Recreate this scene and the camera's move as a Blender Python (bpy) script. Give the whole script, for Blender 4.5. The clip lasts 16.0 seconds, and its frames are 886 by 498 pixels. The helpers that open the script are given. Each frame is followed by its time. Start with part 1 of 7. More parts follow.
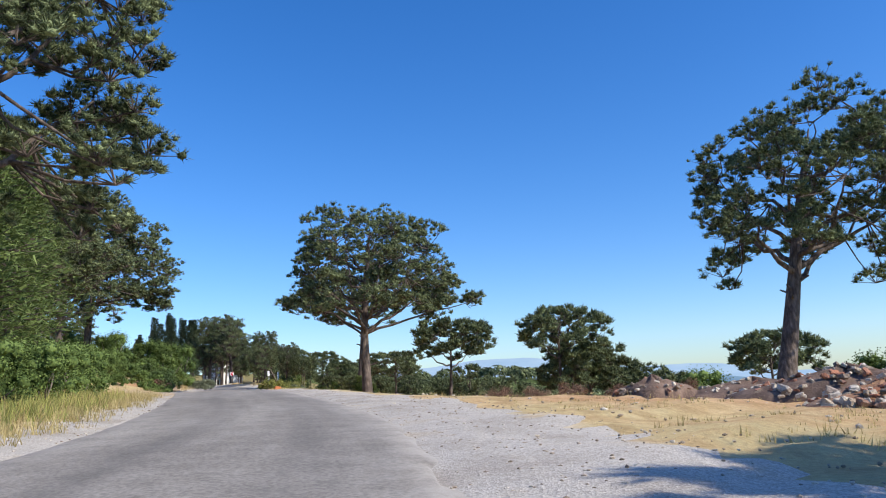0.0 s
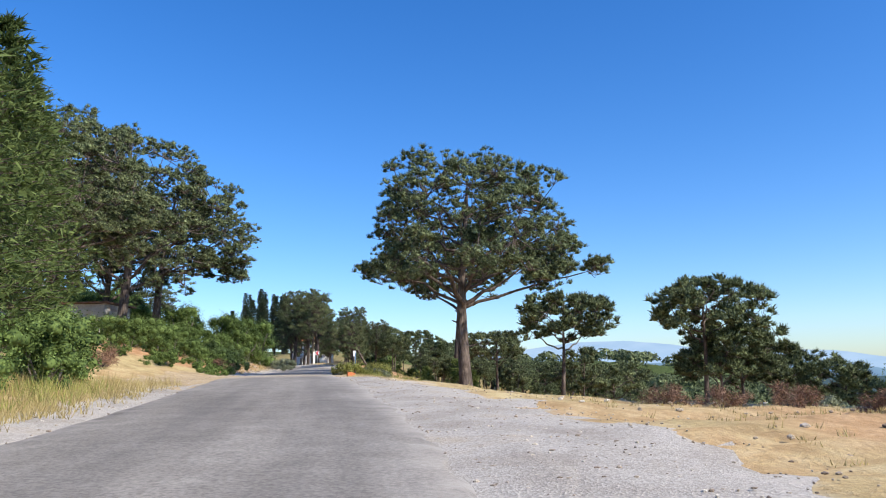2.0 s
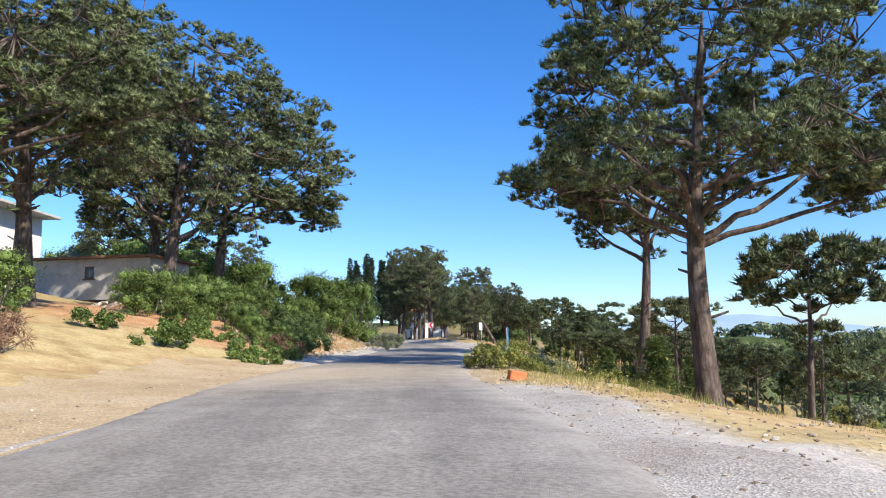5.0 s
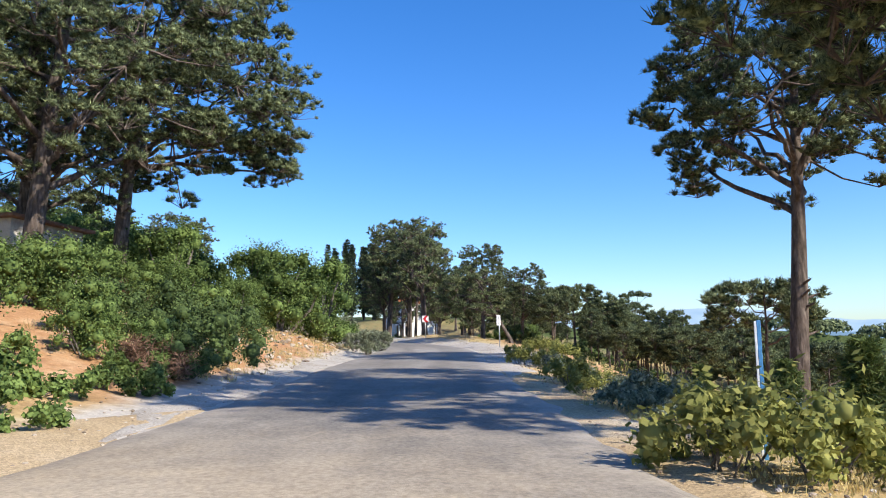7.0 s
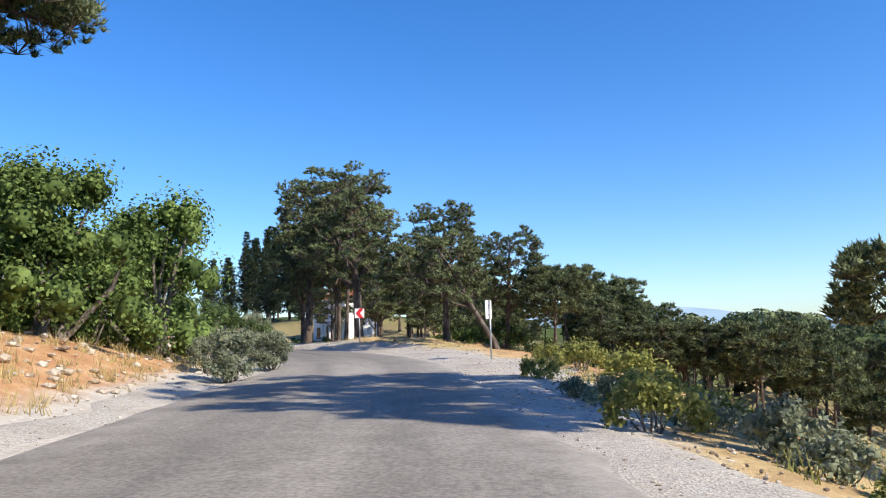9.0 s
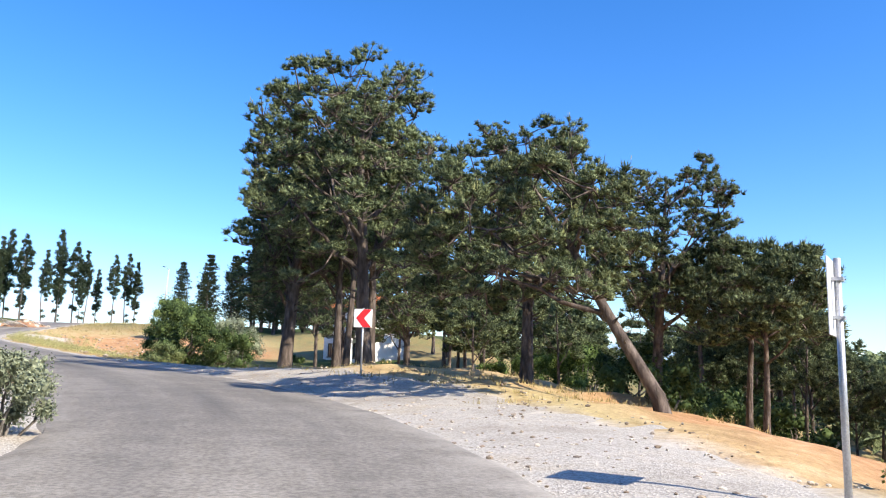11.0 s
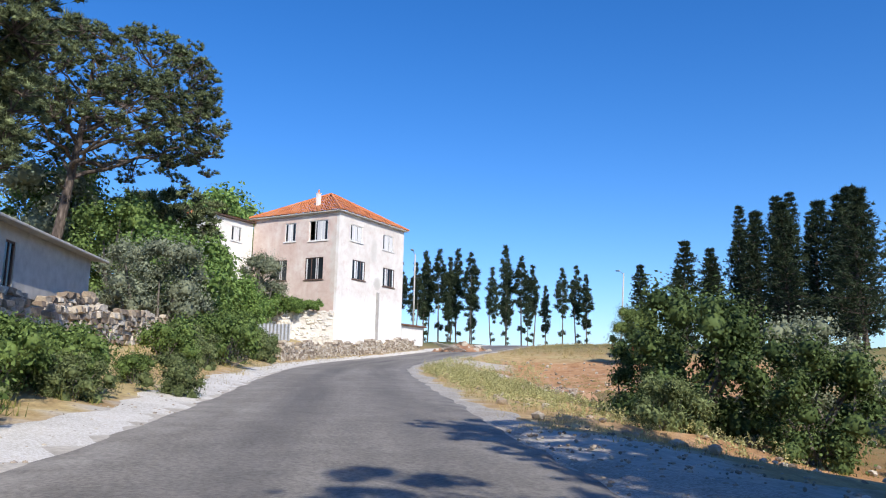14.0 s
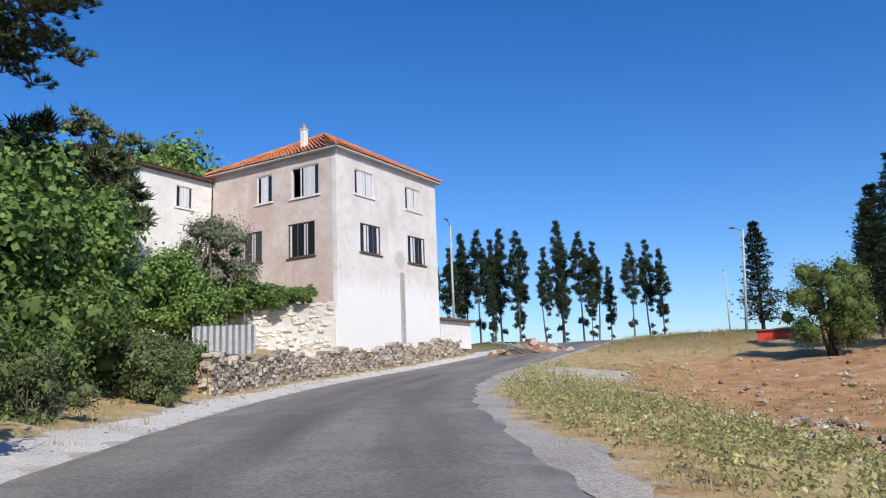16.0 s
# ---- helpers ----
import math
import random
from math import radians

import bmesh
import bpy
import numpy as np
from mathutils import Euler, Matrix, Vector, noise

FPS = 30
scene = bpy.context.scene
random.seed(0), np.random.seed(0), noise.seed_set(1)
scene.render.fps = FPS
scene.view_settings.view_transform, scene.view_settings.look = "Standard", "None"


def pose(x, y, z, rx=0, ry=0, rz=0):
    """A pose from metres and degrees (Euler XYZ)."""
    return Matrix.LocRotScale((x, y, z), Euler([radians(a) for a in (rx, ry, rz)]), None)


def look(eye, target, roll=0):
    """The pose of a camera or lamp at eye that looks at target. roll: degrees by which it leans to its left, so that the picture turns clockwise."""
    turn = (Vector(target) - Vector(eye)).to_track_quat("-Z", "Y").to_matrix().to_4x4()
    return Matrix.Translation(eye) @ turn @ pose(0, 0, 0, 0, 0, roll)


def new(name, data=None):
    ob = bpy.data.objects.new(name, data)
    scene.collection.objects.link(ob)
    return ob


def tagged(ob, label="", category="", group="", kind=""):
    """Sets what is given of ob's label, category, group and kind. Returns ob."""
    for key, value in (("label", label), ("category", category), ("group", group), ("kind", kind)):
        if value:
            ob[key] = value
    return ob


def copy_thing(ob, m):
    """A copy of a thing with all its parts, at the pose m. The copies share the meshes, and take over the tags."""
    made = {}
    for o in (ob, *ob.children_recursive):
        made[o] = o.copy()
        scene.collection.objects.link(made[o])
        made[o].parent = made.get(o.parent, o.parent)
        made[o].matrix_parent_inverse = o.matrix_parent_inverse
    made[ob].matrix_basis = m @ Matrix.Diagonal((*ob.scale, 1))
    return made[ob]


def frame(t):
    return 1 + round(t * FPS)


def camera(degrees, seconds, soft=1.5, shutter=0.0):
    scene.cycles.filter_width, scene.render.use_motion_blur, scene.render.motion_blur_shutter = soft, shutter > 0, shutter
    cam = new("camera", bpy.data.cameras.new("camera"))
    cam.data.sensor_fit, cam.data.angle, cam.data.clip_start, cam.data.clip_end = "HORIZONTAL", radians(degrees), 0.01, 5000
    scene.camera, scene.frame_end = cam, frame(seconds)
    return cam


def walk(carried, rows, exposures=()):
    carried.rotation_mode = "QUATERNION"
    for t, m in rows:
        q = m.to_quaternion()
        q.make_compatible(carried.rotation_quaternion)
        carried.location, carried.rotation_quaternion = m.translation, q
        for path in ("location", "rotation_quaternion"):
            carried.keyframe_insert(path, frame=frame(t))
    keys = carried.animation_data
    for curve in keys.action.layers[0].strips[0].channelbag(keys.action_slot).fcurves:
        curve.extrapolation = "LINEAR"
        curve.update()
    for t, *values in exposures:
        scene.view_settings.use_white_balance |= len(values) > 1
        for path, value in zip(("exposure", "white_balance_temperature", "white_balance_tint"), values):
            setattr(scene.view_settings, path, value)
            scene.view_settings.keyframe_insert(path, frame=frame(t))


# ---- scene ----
cam = camera(60.0, 16.0, 1.1)
EXPOSURES = [(0.0, 0.2, 6700, 10), (2.0, 0.3, 6750, 10), (3.5, 0.44, 6850, 10), (7.0, 0.46, 6800, 10), (8.0, 0.42, 6900, 10), (10.5, 0.58, 7000, 10), (11.0, 0.76, 6950, 10), (11.6, 1.0, 6850, 10),
             (12.0, 0.93, 6750, 10), (12.5, 0.59, 6650, 10), (13.5, 0.16, 6500, 10), (14.5, -0.04, 6500, 10), (15.0, -0.14, 6500, 10), (16.0, -0.24, 6500, 10)]
PATH = [
    (0, (-0.313, 6.082, 2.466), (-0.266, 8.047, 2.836), -2.5),
    (0.5, (-0.474, 9.319, 2.603), (-0.472, 11.285, 2.971), -2.3),
    (1, (-0.647, 12.669, 2.745), (-0.688, 14.637, 3.099), -2.1),
    (1.5, (-1.041, 16.198, 2.924), (-1.164, 18.164, 3.274), -1.4),
    (2, (-1.516, 19.962, 3.112), (-1.721, 21.924, 3.442), -1.2),
    (2.5, (-2.254, 23.672, 3.279), (-2.558, 25.621, 3.607), -0.5),
    (3, (-3.274, 27.514, 3.423), (-3.644, 29.455, 3.731), 0.2),
    (3.5, (-4.289, 31.401, 3.567), (-4.719, 33.33, 3.872), 0.0),
    (4, (-5.385, 35.428, 3.718), (-5.857, 37.352, 3.993), 0.7),
    (4.2, (-5.985, 37.178, 3.758), (-6.454, 39.103, 4.03), -0.2),
    (6.3, (-12.598, 55.909, 4.526), (-13.095, 57.83, 4.779), -0.4),
    (6.5, (-13.206, 57.89, 4.55), (-13.69, 59.814, 4.799), -0.3),
    (7, (-14.686, 63.124, 4.647), (-15.129, 65.058, 4.895), -0.7),
    (8, (-17.586, 74.254, 4.751), (-17.931, 76.209, 4.997), -2.2),
    (10.3, (-22.793, 99.573, 5.258), (-23.044, 101.535, 5.55), -0.7),
    (10.4, (-23.014, 100.63, 5.266), (-23.314, 102.583, 5.576), -0.3),
    (10.5, (-23.284, 101.636, 5.291), (-23.559, 103.593, 5.595), -0.1),
    (11, (-24.632, 106.457, 5.525), (-25.01, 108.397, 5.83), 1.6),
    (11.5, (-26.175, 111.083, 5.693), (-26.656, 112.999, 6.01), 1.9),
    (12, (-28.089, 115.645, 5.872), (-28.783, 117.492, 6.198), 2.4),
    (12.5, (-30.486, 119.905, 6.108), (-31.384, 121.661, 6.441), 2.9),
    (13, (-33.62, 123.789, 6.252), (-34.695, 125.44, 6.593), 2.6),
    (13.5, (-37.128, 127.471, 6.33), (-38.367, 129.003, 6.674), 2.4),
    (14, (-40.938, 131.307, 6.433), (-42.291, 132.741, 6.762), 1.3),
    (14.5, (-45.105, 135.209, 6.55), (-46.512, 136.594, 6.873), 0.7),
    (15, (-49.591, 139.166, 6.803), (-51.007, 140.539, 7.135), -0.8),
    (15.2, (-51.497, 140.841, 6.891), (-52.913, 142.214, 7.222), -1.3),
    (15.5, (-54.48, 143.506, 7.058), (-55.899, 144.876, 7.393), -2.0),
    (16, (-59.44, 148.12, 7.331), (-60.838, 149.509, 7.671), -2.2),
]
walk(cam, [(t, look(eye, target, roll)) for t, eye, target, roll in PATH], EXPOSURES)

# ---- daylight ----
SUN_TO = Vector((0.9, -0.43, 0.0)).normalized()
SUN_ELEV = radians(38.0)
world = bpy.data.worlds.new("sky")
scene.world = world
world.use_nodes = True
wn = world.node_tree
sky = wn.nodes.new("ShaderNodeTexSky")
sky.sky_type = "NISHITA"
sky.sun_disc = False
sky.sun_elevation = SUN_ELEV
sky.sun_rotation = math.atan2(SUN_TO.x, SUN_TO.y)
sky.altitude = 300
sky.air_density = 1.0
sky.dust_density = 0.7
sky.ozone_density = 2.2
vivid = wn.nodes.new("ShaderNodeHueSaturation")
vivid.inputs["Saturation"].default_value = 1.36
tint = wn.nodes.new("ShaderNodeMix")
tint.data_type, tint.blend_type = "RGBA", "MULTIPLY"
tint.inputs[0].default_value = 1.0
tint.inputs[7].default_value = (0.83, 0.96, 1.24, 1)
wn.links.new(sky.outputs[0], vivid.inputs["Color"])
wn.links.new(vivid.outputs[0], tint.inputs[6])
wn.links.new(tint.outputs[2], wn.nodes["Background"].inputs[0])
wn.nodes["Background"].inputs[1].default_value = 0.143
sun_data = bpy.data.lights.new("sun", "SUN")
sun_data.energy, sun_data.angle, sun_data.color = 5.0, radians(0.53), (1.0, 0.93, 0.82)
sun = new("sun", sun_data)
sun.matrix_world = look(Vector((0, 0, 60)) + SUN_TO * 40 + Vector((0, 0, 40 * math.tan(SUN_ELEV))), Vector((0, 0, 60)))

# ---- materials ----


def material(name, rough=0.9, metal=0.0, spec=0.3):
    m = bpy.data.materials.new(name)
    m.use_nodes = True
    b = m.node_tree.nodes["Principled BSDF"]
    b.inputs["Roughness"].default_value = rough
    b.inputs["Metallic"].default_value = metal
    b.inputs["Specular IOR Level"].default_value = spec
    return m, m.node_tree, b


def coords(nt, scale=(1, 1, 1), kind="Object"):
    tc = nt.nodes.new("ShaderNodeTexCoord")
    mp = nt.nodes.new("ShaderNodeMapping")
    mp.inputs["Scale"].default_value = scale
    nt.links.new(tc.outputs[kind], mp.inputs[0])
    return mp.outputs[0]


def world_coords(nt, scale=(1, 1, 1)):
    g = nt.nodes.new("ShaderNodeNewGeometry")
    mp = nt.nodes.new("ShaderNodeMapping")
    mp.inputs["Scale"].default_value = scale
    nt.links.new(g.outputs["Position"], mp.inputs[0])
    return mp.outputs[0]


def noise_tex(nt, vec, scale, detail=4.0, rough=0.6):
    n = nt.nodes.new("ShaderNodeTexNoise")
    n.inputs["Scale"].default_value = scale
    n.inputs["Detail"].default_value = detail
    n.inputs["Roughness"].default_value = rough
    nt.links.new(vec, n.inputs["Vector"])
    return n.outputs[0]


def ramp(nt, fac, stops):
    r = nt.nodes.new("ShaderNodeValToRGB")
    while len(r.color_ramp.elements) < len(stops):
        r.color_ramp.elements.new(0.5)
    for e, (p, c) in zip(r.color_ramp.elements, stops):
        e.position, e.color = p, (*c, 1)
    nt.links.new(fac, r.inputs[0])
    return r.outputs[0]


def mix(nt, fac, a, b, mode="MIX"):
    n = nt.nodes.new("ShaderNodeMix")
    n.data_type, n.blend_type = "RGBA", mode
    for socket, v in ((n.inputs[0], fac), (n.inputs[6], a), (n.inputs[7], b)):
        if isinstance(v, bpy.types.NodeSocket):
            nt.links.new(v, socket)
        elif isinstance(v, tuple):
            socket.default_value = (*v, 1)
        else:
            socket.default_value = v
    return n.outputs[2]


def bump(nt, bsdf, height, strength=0.5, dist=0.02):
    n = nt.nodes.new("ShaderNodeBump")
    n.inputs["Strength"].default_value = strength
    n.inputs["Distance"].default_value = dist
    nt.links.new(height, n.inputs["Height"])
    nt.links.new(n.outputs[0], bsdf.inputs["Normal"])


def attr(nt, name):
    a = nt.nodes.new("ShaderNodeAttribute")
    a.attribute_name = name
    return a.outputs["Fac"]


def paint(name, stops, scale=3.0, rough=0.85, fine=40.0, bump_by=0.3, bump_dist=0.01, metal=0.0, spec=0.3, kind="Object", stretch=(1, 1, 1)):
    """A two-scale noise colour with fine relief."""
    m, nt, b = material(name, rough, metal, spec)
    v = coords(nt, stretch, kind)
    big, small = noise_tex(nt, v, scale), noise_tex(nt, v, fine, 3.0)
    col = ramp(nt, big, stops)
    col = mix(nt, 0.35, col, ramp(nt, small, [(0.3, (0.25, 0.25, 0.25)), (0.7, (0.75, 0.75, 0.75))]), "OVERLAY")
    nt.links.new(col, b.inputs["Base Color"])
    bump(nt, b, small, bump_by, bump_dist)
    return m


def asphalt_material():
    m, nt, b = material("asphalt", 0.85, 0.0, 0.25)
    v = world_coords(nt)
    big, mid = noise_tex(nt, v, 0.12, 5.0), noise_tex(nt, v, 1.3, 5.0)
    grit, speck = noise_tex(nt, v, 55.0, 2.0), noise_tex(nt, v, 16.0, 3.0, 0.7)
    col = ramp(nt, big, [(0.3, (0.205, 0.186, 0.162)), (0.55, (0.26, 0.238, 0.208)), (0.75, (0.31, 0.286, 0.252))])
    col = mix(nt, 0.4, col, ramp(nt, mid, [(0.3, (0.3, 0.3, 0.3)), (0.7, (0.68, 0.68, 0.68))]), "OVERLAY")
    col = mix(nt, 0.36, col, ramp(nt, speck, [(0.36, (0.16, 0.16, 0.16)), (0.62, (0.88, 0.88, 0.87))]), "OVERLAY")
    # streaks drawn out along the lane
    lane = nt.nodes.new("ShaderNodeCombineXYZ")
    nt.links.new(attr(nt, "across"), lane.inputs[0])
    nt.links.new(attr(nt, "along"), lane.inputs[1])
    streak = noise_tex(nt, lane.outputs[0], 1.3, 4.0, 0.6)
    col = mix(nt, 0.24, col, ramp(nt, streak, [(0.34, (0.25, 0.25, 0.25)), (0.64, (0.72, 0.72, 0.72))]), "OVERLAY")
    # darker, tar-rich wheel tracks and pale dusty edges along the lane
    col = mix(nt, ramp(nt, attr(nt, "tar"), [(0, (0, 0, 0)), (1, (0.8, 0.8, 0.8))]), col, (0.062, 0.061, 0.063))
    dust = nt.nodes.new("ShaderNodeMath")
    dust.operation = "MULTIPLY"
    nt.links.new(attr(nt, "dust"), dust.inputs[0])
    nt.links.new(ramp(nt, mid, [(0.35, (0.2, 0.2, 0.2)), (0.6, (1, 1, 1))]), dust.inputs[1])
    col = mix(nt, dust.outputs[0], col, (0.40, 0.37, 0.33))
    sand = nt.nodes.new("ShaderNodeMath")
    sand.operation, sand.use_clamp = "MULTIPLY_ADD", True
    nt.links.new(mid, sand.inputs[0])
    sand.inputs[1].default_value = 0.9
    lift = nt.nodes.new("ShaderNodeMath")
    lift.operation = "MULTIPLY_ADD"
    nt.links.new(attr(nt, "sand"), lift.inputs[0])
    lift.inputs[1].default_value, lift.inputs[2].default_value = 1.5, -0.85
    nt.links.new(lift.outputs[0], sand.inputs[2])
    tan = mix(nt, 0.5, ramp(nt, big, [(0.35, (0.40, 0.31, 0.20)), (0.65, (0.48, 0.42, 0.33))]), ramp(nt, speck, [(0.3, (0.28, 0.28, 0.28)), (0.66, (0.75, 0.75, 0.74))]), "OVERLAY")
    col = mix(nt, sand.outputs[0], col, tan)
    nt.links.new(col, b.inputs["Base Color"])
    bump(nt, b, grit, 0.5, 0.012)
    return m


def gravel_material(name="gravel", stops=((0.3, (0.32, 0.285, 0.24)), (0.55, (0.43, 0.40, 0.355)), (0.75, (0.40, 0.34, 0.26)))):
    m, nt, b = material(name, 0.95, 0.0, 0.2)
    v = world_coords(nt)
    vo = nt.nodes.new("ShaderNodeTexVoronoi")
    vo.inputs["Scale"].default_value = 36.0
    nt.links.new(v, vo.inputs["Vector"])
    col = ramp(nt, noise_tex(nt, v, 0.5, 5.0), list(stops))
    tone = nt.nodes.new("ShaderNodeSeparateColor")
    nt.links.new(vo.outputs["Color"], tone.inputs[0])
    col = mix(nt, 0.5, col, ramp(nt, tone.outputs[0], [(0.0, (0.25, 0.25, 0.25)), (1.0, (0.78, 0.78, 0.78))]), "OVERLAY")
    nt.links.new(col, b.inputs["Base Color"])
    bump(nt, b, vo.outputs["Distance"], 0.5, 0.02)
    return m


def ground_material():
    """Dry grass, red soil, pale gravel and far green by four weights on the sheet."""
    m, nt, b = material("dry_ground", 0.95, 0.0, 0.15)
    v = world_coords(nt)
    big, mid, fine = noise_tex(nt, v, 0.16, 6.0), noise_tex(nt, v, 1.1, 6.0, 0.65), noise_tex(nt, v, 9.0, 4.0, 0.7)
    straw = ramp(nt, mid, [(0.25, (0.30, 0.21, 0.10)), (0.5, (0.46, 0.36, 0.18)), (0.75, (0.58, 0.48, 0.27))])
    soil = ramp(nt, mid, [(0.25, (0.30, 0.15, 0.075)), (0.5, (0.46, 0.26, 0.13)), (0.8, (0.62, 0.44, 0.27))])
    stone = ramp(nt, mid, [(0.25, (0.38, 0.34, 0.28)), (0.6, (0.53, 0.49, 0.43)), (0.8, (0.44, 0.36, 0.25))])
    green = ramp(nt, mid, [(0.3, (0.035, 0.06, 0.02)), (0.55, (0.06, 0.085, 0.03)), (0.75, (0.10, 0.115, 0.045))])
    col = mix(nt, ramp(nt, big, [(0.42, (0, 0, 0)), (0.6, (1, 1, 1))]), straw, mix(nt, 0.45, straw, soil))
    for weight, over in (("soil", soil), ("stone", stone), ("green", green)):
        f = nt.nodes.new("ShaderNodeMath")
        f.operation, f.use_clamp = "MULTIPLY_ADD", True
        nt.links.new(mid, f.inputs[0])
        f.inputs[1].default_value = 1.2
        g = nt.nodes.new("ShaderNodeMath")
        g.operation, g.use_clamp = "MULTIPLY_ADD", False
        nt.links.new(attr(nt, weight), g.inputs[0])
        g.inputs[1].default_value, g.inputs[2].default_value = 2.2, -1.2
        nt.links.new(g.outputs[0], f.inputs[2])
        col = mix(nt, f.outputs[0], col, over)
    col = mix(nt, 0.4, col, ramp(nt, fine, [(0.3, (0.25, 0.25, 0.25)), (0.7, (0.75, 0.75, 0.75))]), "OVERLAY")
    nt.links.new(col, b.inputs["Base Color"])
    bump(nt, b, fine, 0.7, 0.06)
    return m


def leaf_material(name, dark, light, through_by=0.3, rough=0.6, grain=0.0):
    """Foliage: each blade its own tone, each plant its own shift, some light through."""
    m, nt, b = material(name, rough, 0.0, 0.08)
    g = nt.nodes.new("ShaderNodeNewGeometry")
    oi = nt.nodes.new("ShaderNodeObjectInfo")
    v = coords(nt)
    patch = noise_tex(nt, v, 0.7, 3.0)
    add = nt.nodes.new("ShaderNodeMath")
    add.operation = "MULTIPLY_ADD"
    nt.links.new(g.outputs["Random Per Island"], add.inputs[0])
    add.inputs[1].default_value = 0.55
    nt.links.new(patch, add.inputs[2])
    col = ramp(nt, add.outputs[0], [(0.35, dark), (0.95, light), (1.0, tuple(c * 1.15 for c in light))])
    if grain:
        tufty = noise_tex(nt, v, grain, 3.0, 0.7)
        col = mix(nt, 0.6, col, ramp(nt, tufty, [(0.38, (0.06, 0.06, 0.06)), (0.62, (0.88, 0.88, 0.88))]), "OVERLAY")
        bump(nt, b, tufty, 1.0, 0.16)
    hsv = nt.nodes.new("ShaderNodeHueSaturation")
    k = nt.nodes.new("ShaderNodeMapRange")
    k.inputs[3].default_value, k.inputs[4].default_value = 0.85, 1.15
    nt.links.new(oi.outputs["Random"], k.inputs[0])
    nt.links.new(k.outputs[0], hsv.inputs["Value"])
    nt.links.new(col, hsv.inputs["Color"])
    nt.links.new(hsv.outputs[0], b.inputs["Base Color"])
    tr = nt.nodes.new("ShaderNodeBsdfTranslucent")
    nt.links.new(hsv.outputs[0], tr.inputs[0])
    mx = nt.nodes.new("ShaderNodeMixShader")
    mx.inputs[0].default_value = through_by
    nt.links.new(b.outputs[0], mx.inputs[1])
    nt.links.new(tr.outputs[0], mx.inputs[2])
    nt.links.new(mx.outputs[0], nt.nodes["Material Output"].inputs[0])
    return m


def bark_material(name, stops, scale=5.0):
    m, nt, b = material(name, 0.95, 0.0, 0.15)
    v = coords(nt, (1, 1, 0.28))
    vo = nt.nodes.new("ShaderNodeTexVoronoi")
    vo.inputs["Scale"].default_value = scale * 1.4
    nt.links.new(v, vo.inputs["Vector"])
    plates, grain = noise_tex(nt, v, scale, 5.0, 0.65), noise_tex(nt, v, scale * 7, 3.0)
    col = ramp(nt, plates, stops)
    col = mix(nt, 0.5, col, ramp(nt, vo.outputs["Distance"], [(0.1, (0.7, 0.7, 0.7)), (0.7, (0.22, 0.22, 0.22))]), "OVERLAY")
    nt.links.new(col, b.inputs["Base Color"])
    bump(nt, b, mix(nt, 0.4, vo.outputs["Distance"], grain), 1.0, 0.06)
    return m


def plaster_material(name, stops, stain, streak=0.5, fresh=None, upto=0.0, patches=(), grey=(0.42, 0.40, 0.36)):
    """Weathered plaster: cloudy tone, blotches, a few rain runs. fresh: newer limewash below a ragged line; patches: repairs and soot,
    each (middle, reach, how strong)."""
    m, nt, b = material(name, 0.92, 0.0, 0.2)
    v, vs = coords(nt), coords(nt, (1.5, 1.5, 0.3))
    big, mid, fine, run = noise_tex(nt, v, 0.4, 7.0, 0.7), noise_tex(nt, v, 1.7, 6.0, 0.7), noise_tex(nt, v, 14.0, 4.0), noise_tex(nt, vs, 2.0, 6.0, 0.75)
    col = ramp(nt, big, stops)
    col = mix(nt, ramp(nt, mid, [(0.5, (0, 0, 0)), (0.68, (streak, streak, streak))]), col, stain)
    col = mix(nt, ramp(nt, run, [(0.55, (0, 0, 0)), (0.72, (streak * 0.7,) * 3)]), col, grey)
    if fresh:
        sep = nt.nodes.new("ShaderNodeSeparateXYZ")
        nt.links.new(v, sep.inputs[0])
        lvl = nt.nodes.new("ShaderNodeMath")
        lvl.operation = "MULTIPLY_ADD"
        nt.links.new(run, lvl.inputs[0])
        lvl.inputs[1].default_value = 3.2
        nt.links.new(sep.outputs[2], lvl.inputs[2])
        edge = nt.nodes.new("ShaderNodeMapRange")
        edge.inputs[1].default_value, edge.inputs[2].default_value = upto + 1.1, upto + 2.3
        edge.inputs[3].default_value, edge.inputs[4].default_value = 0.9, 0.0
        nt.links.new(lvl.outputs[0], edge.inputs[0])
        col = mix(nt, edge.outputs[0], col, fresh)
    for middle, reach, strong in patches:
        off = nt.nodes.new("ShaderNodeVectorMath")
        off.operation = "SUBTRACT"
        nt.links.new(v, off.inputs[0])
        off.inputs[1].default_value = middle
        part_of = nt.nodes.new("ShaderNodeVectorMath")
        part_of.operation = "DIVIDE"
        nt.links.new(off.outputs[0], part_of.inputs[0])
        part_of.inputs[1].default_value = reach
        size = nt.nodes.new("ShaderNodeVectorMath")
        size.operation = "LENGTH"
        nt.links.new(part_of.outputs[0], size.inputs[0])
        rough = nt.nodes.new("ShaderNodeMath")
        rough.operation = "MULTIPLY_ADD"
        nt.links.new(mid, rough.inputs[0])
        rough.inputs[1].default_value = 0.9
        nt.links.new(size.outputs["Value"], rough.inputs[2])
        col = mix(nt, ramp(nt, rough.outputs[0], [(0.75, (strong,) * 3), (1.0, (strong * 0.5,) * 3), (1.35, (0, 0, 0))]), col, grey)
    col = mix(nt, 0.25, col, ramp(nt, fine, [(0.3, (0.3, 0.3, 0.3)), (0.7, (0.7, 0.7, 0.7))]), "OVERLAY")
    nt.links.new(col, b.inputs["Base Color"])
    bump(nt, b, fine, 0.3, 0.01)
    return m


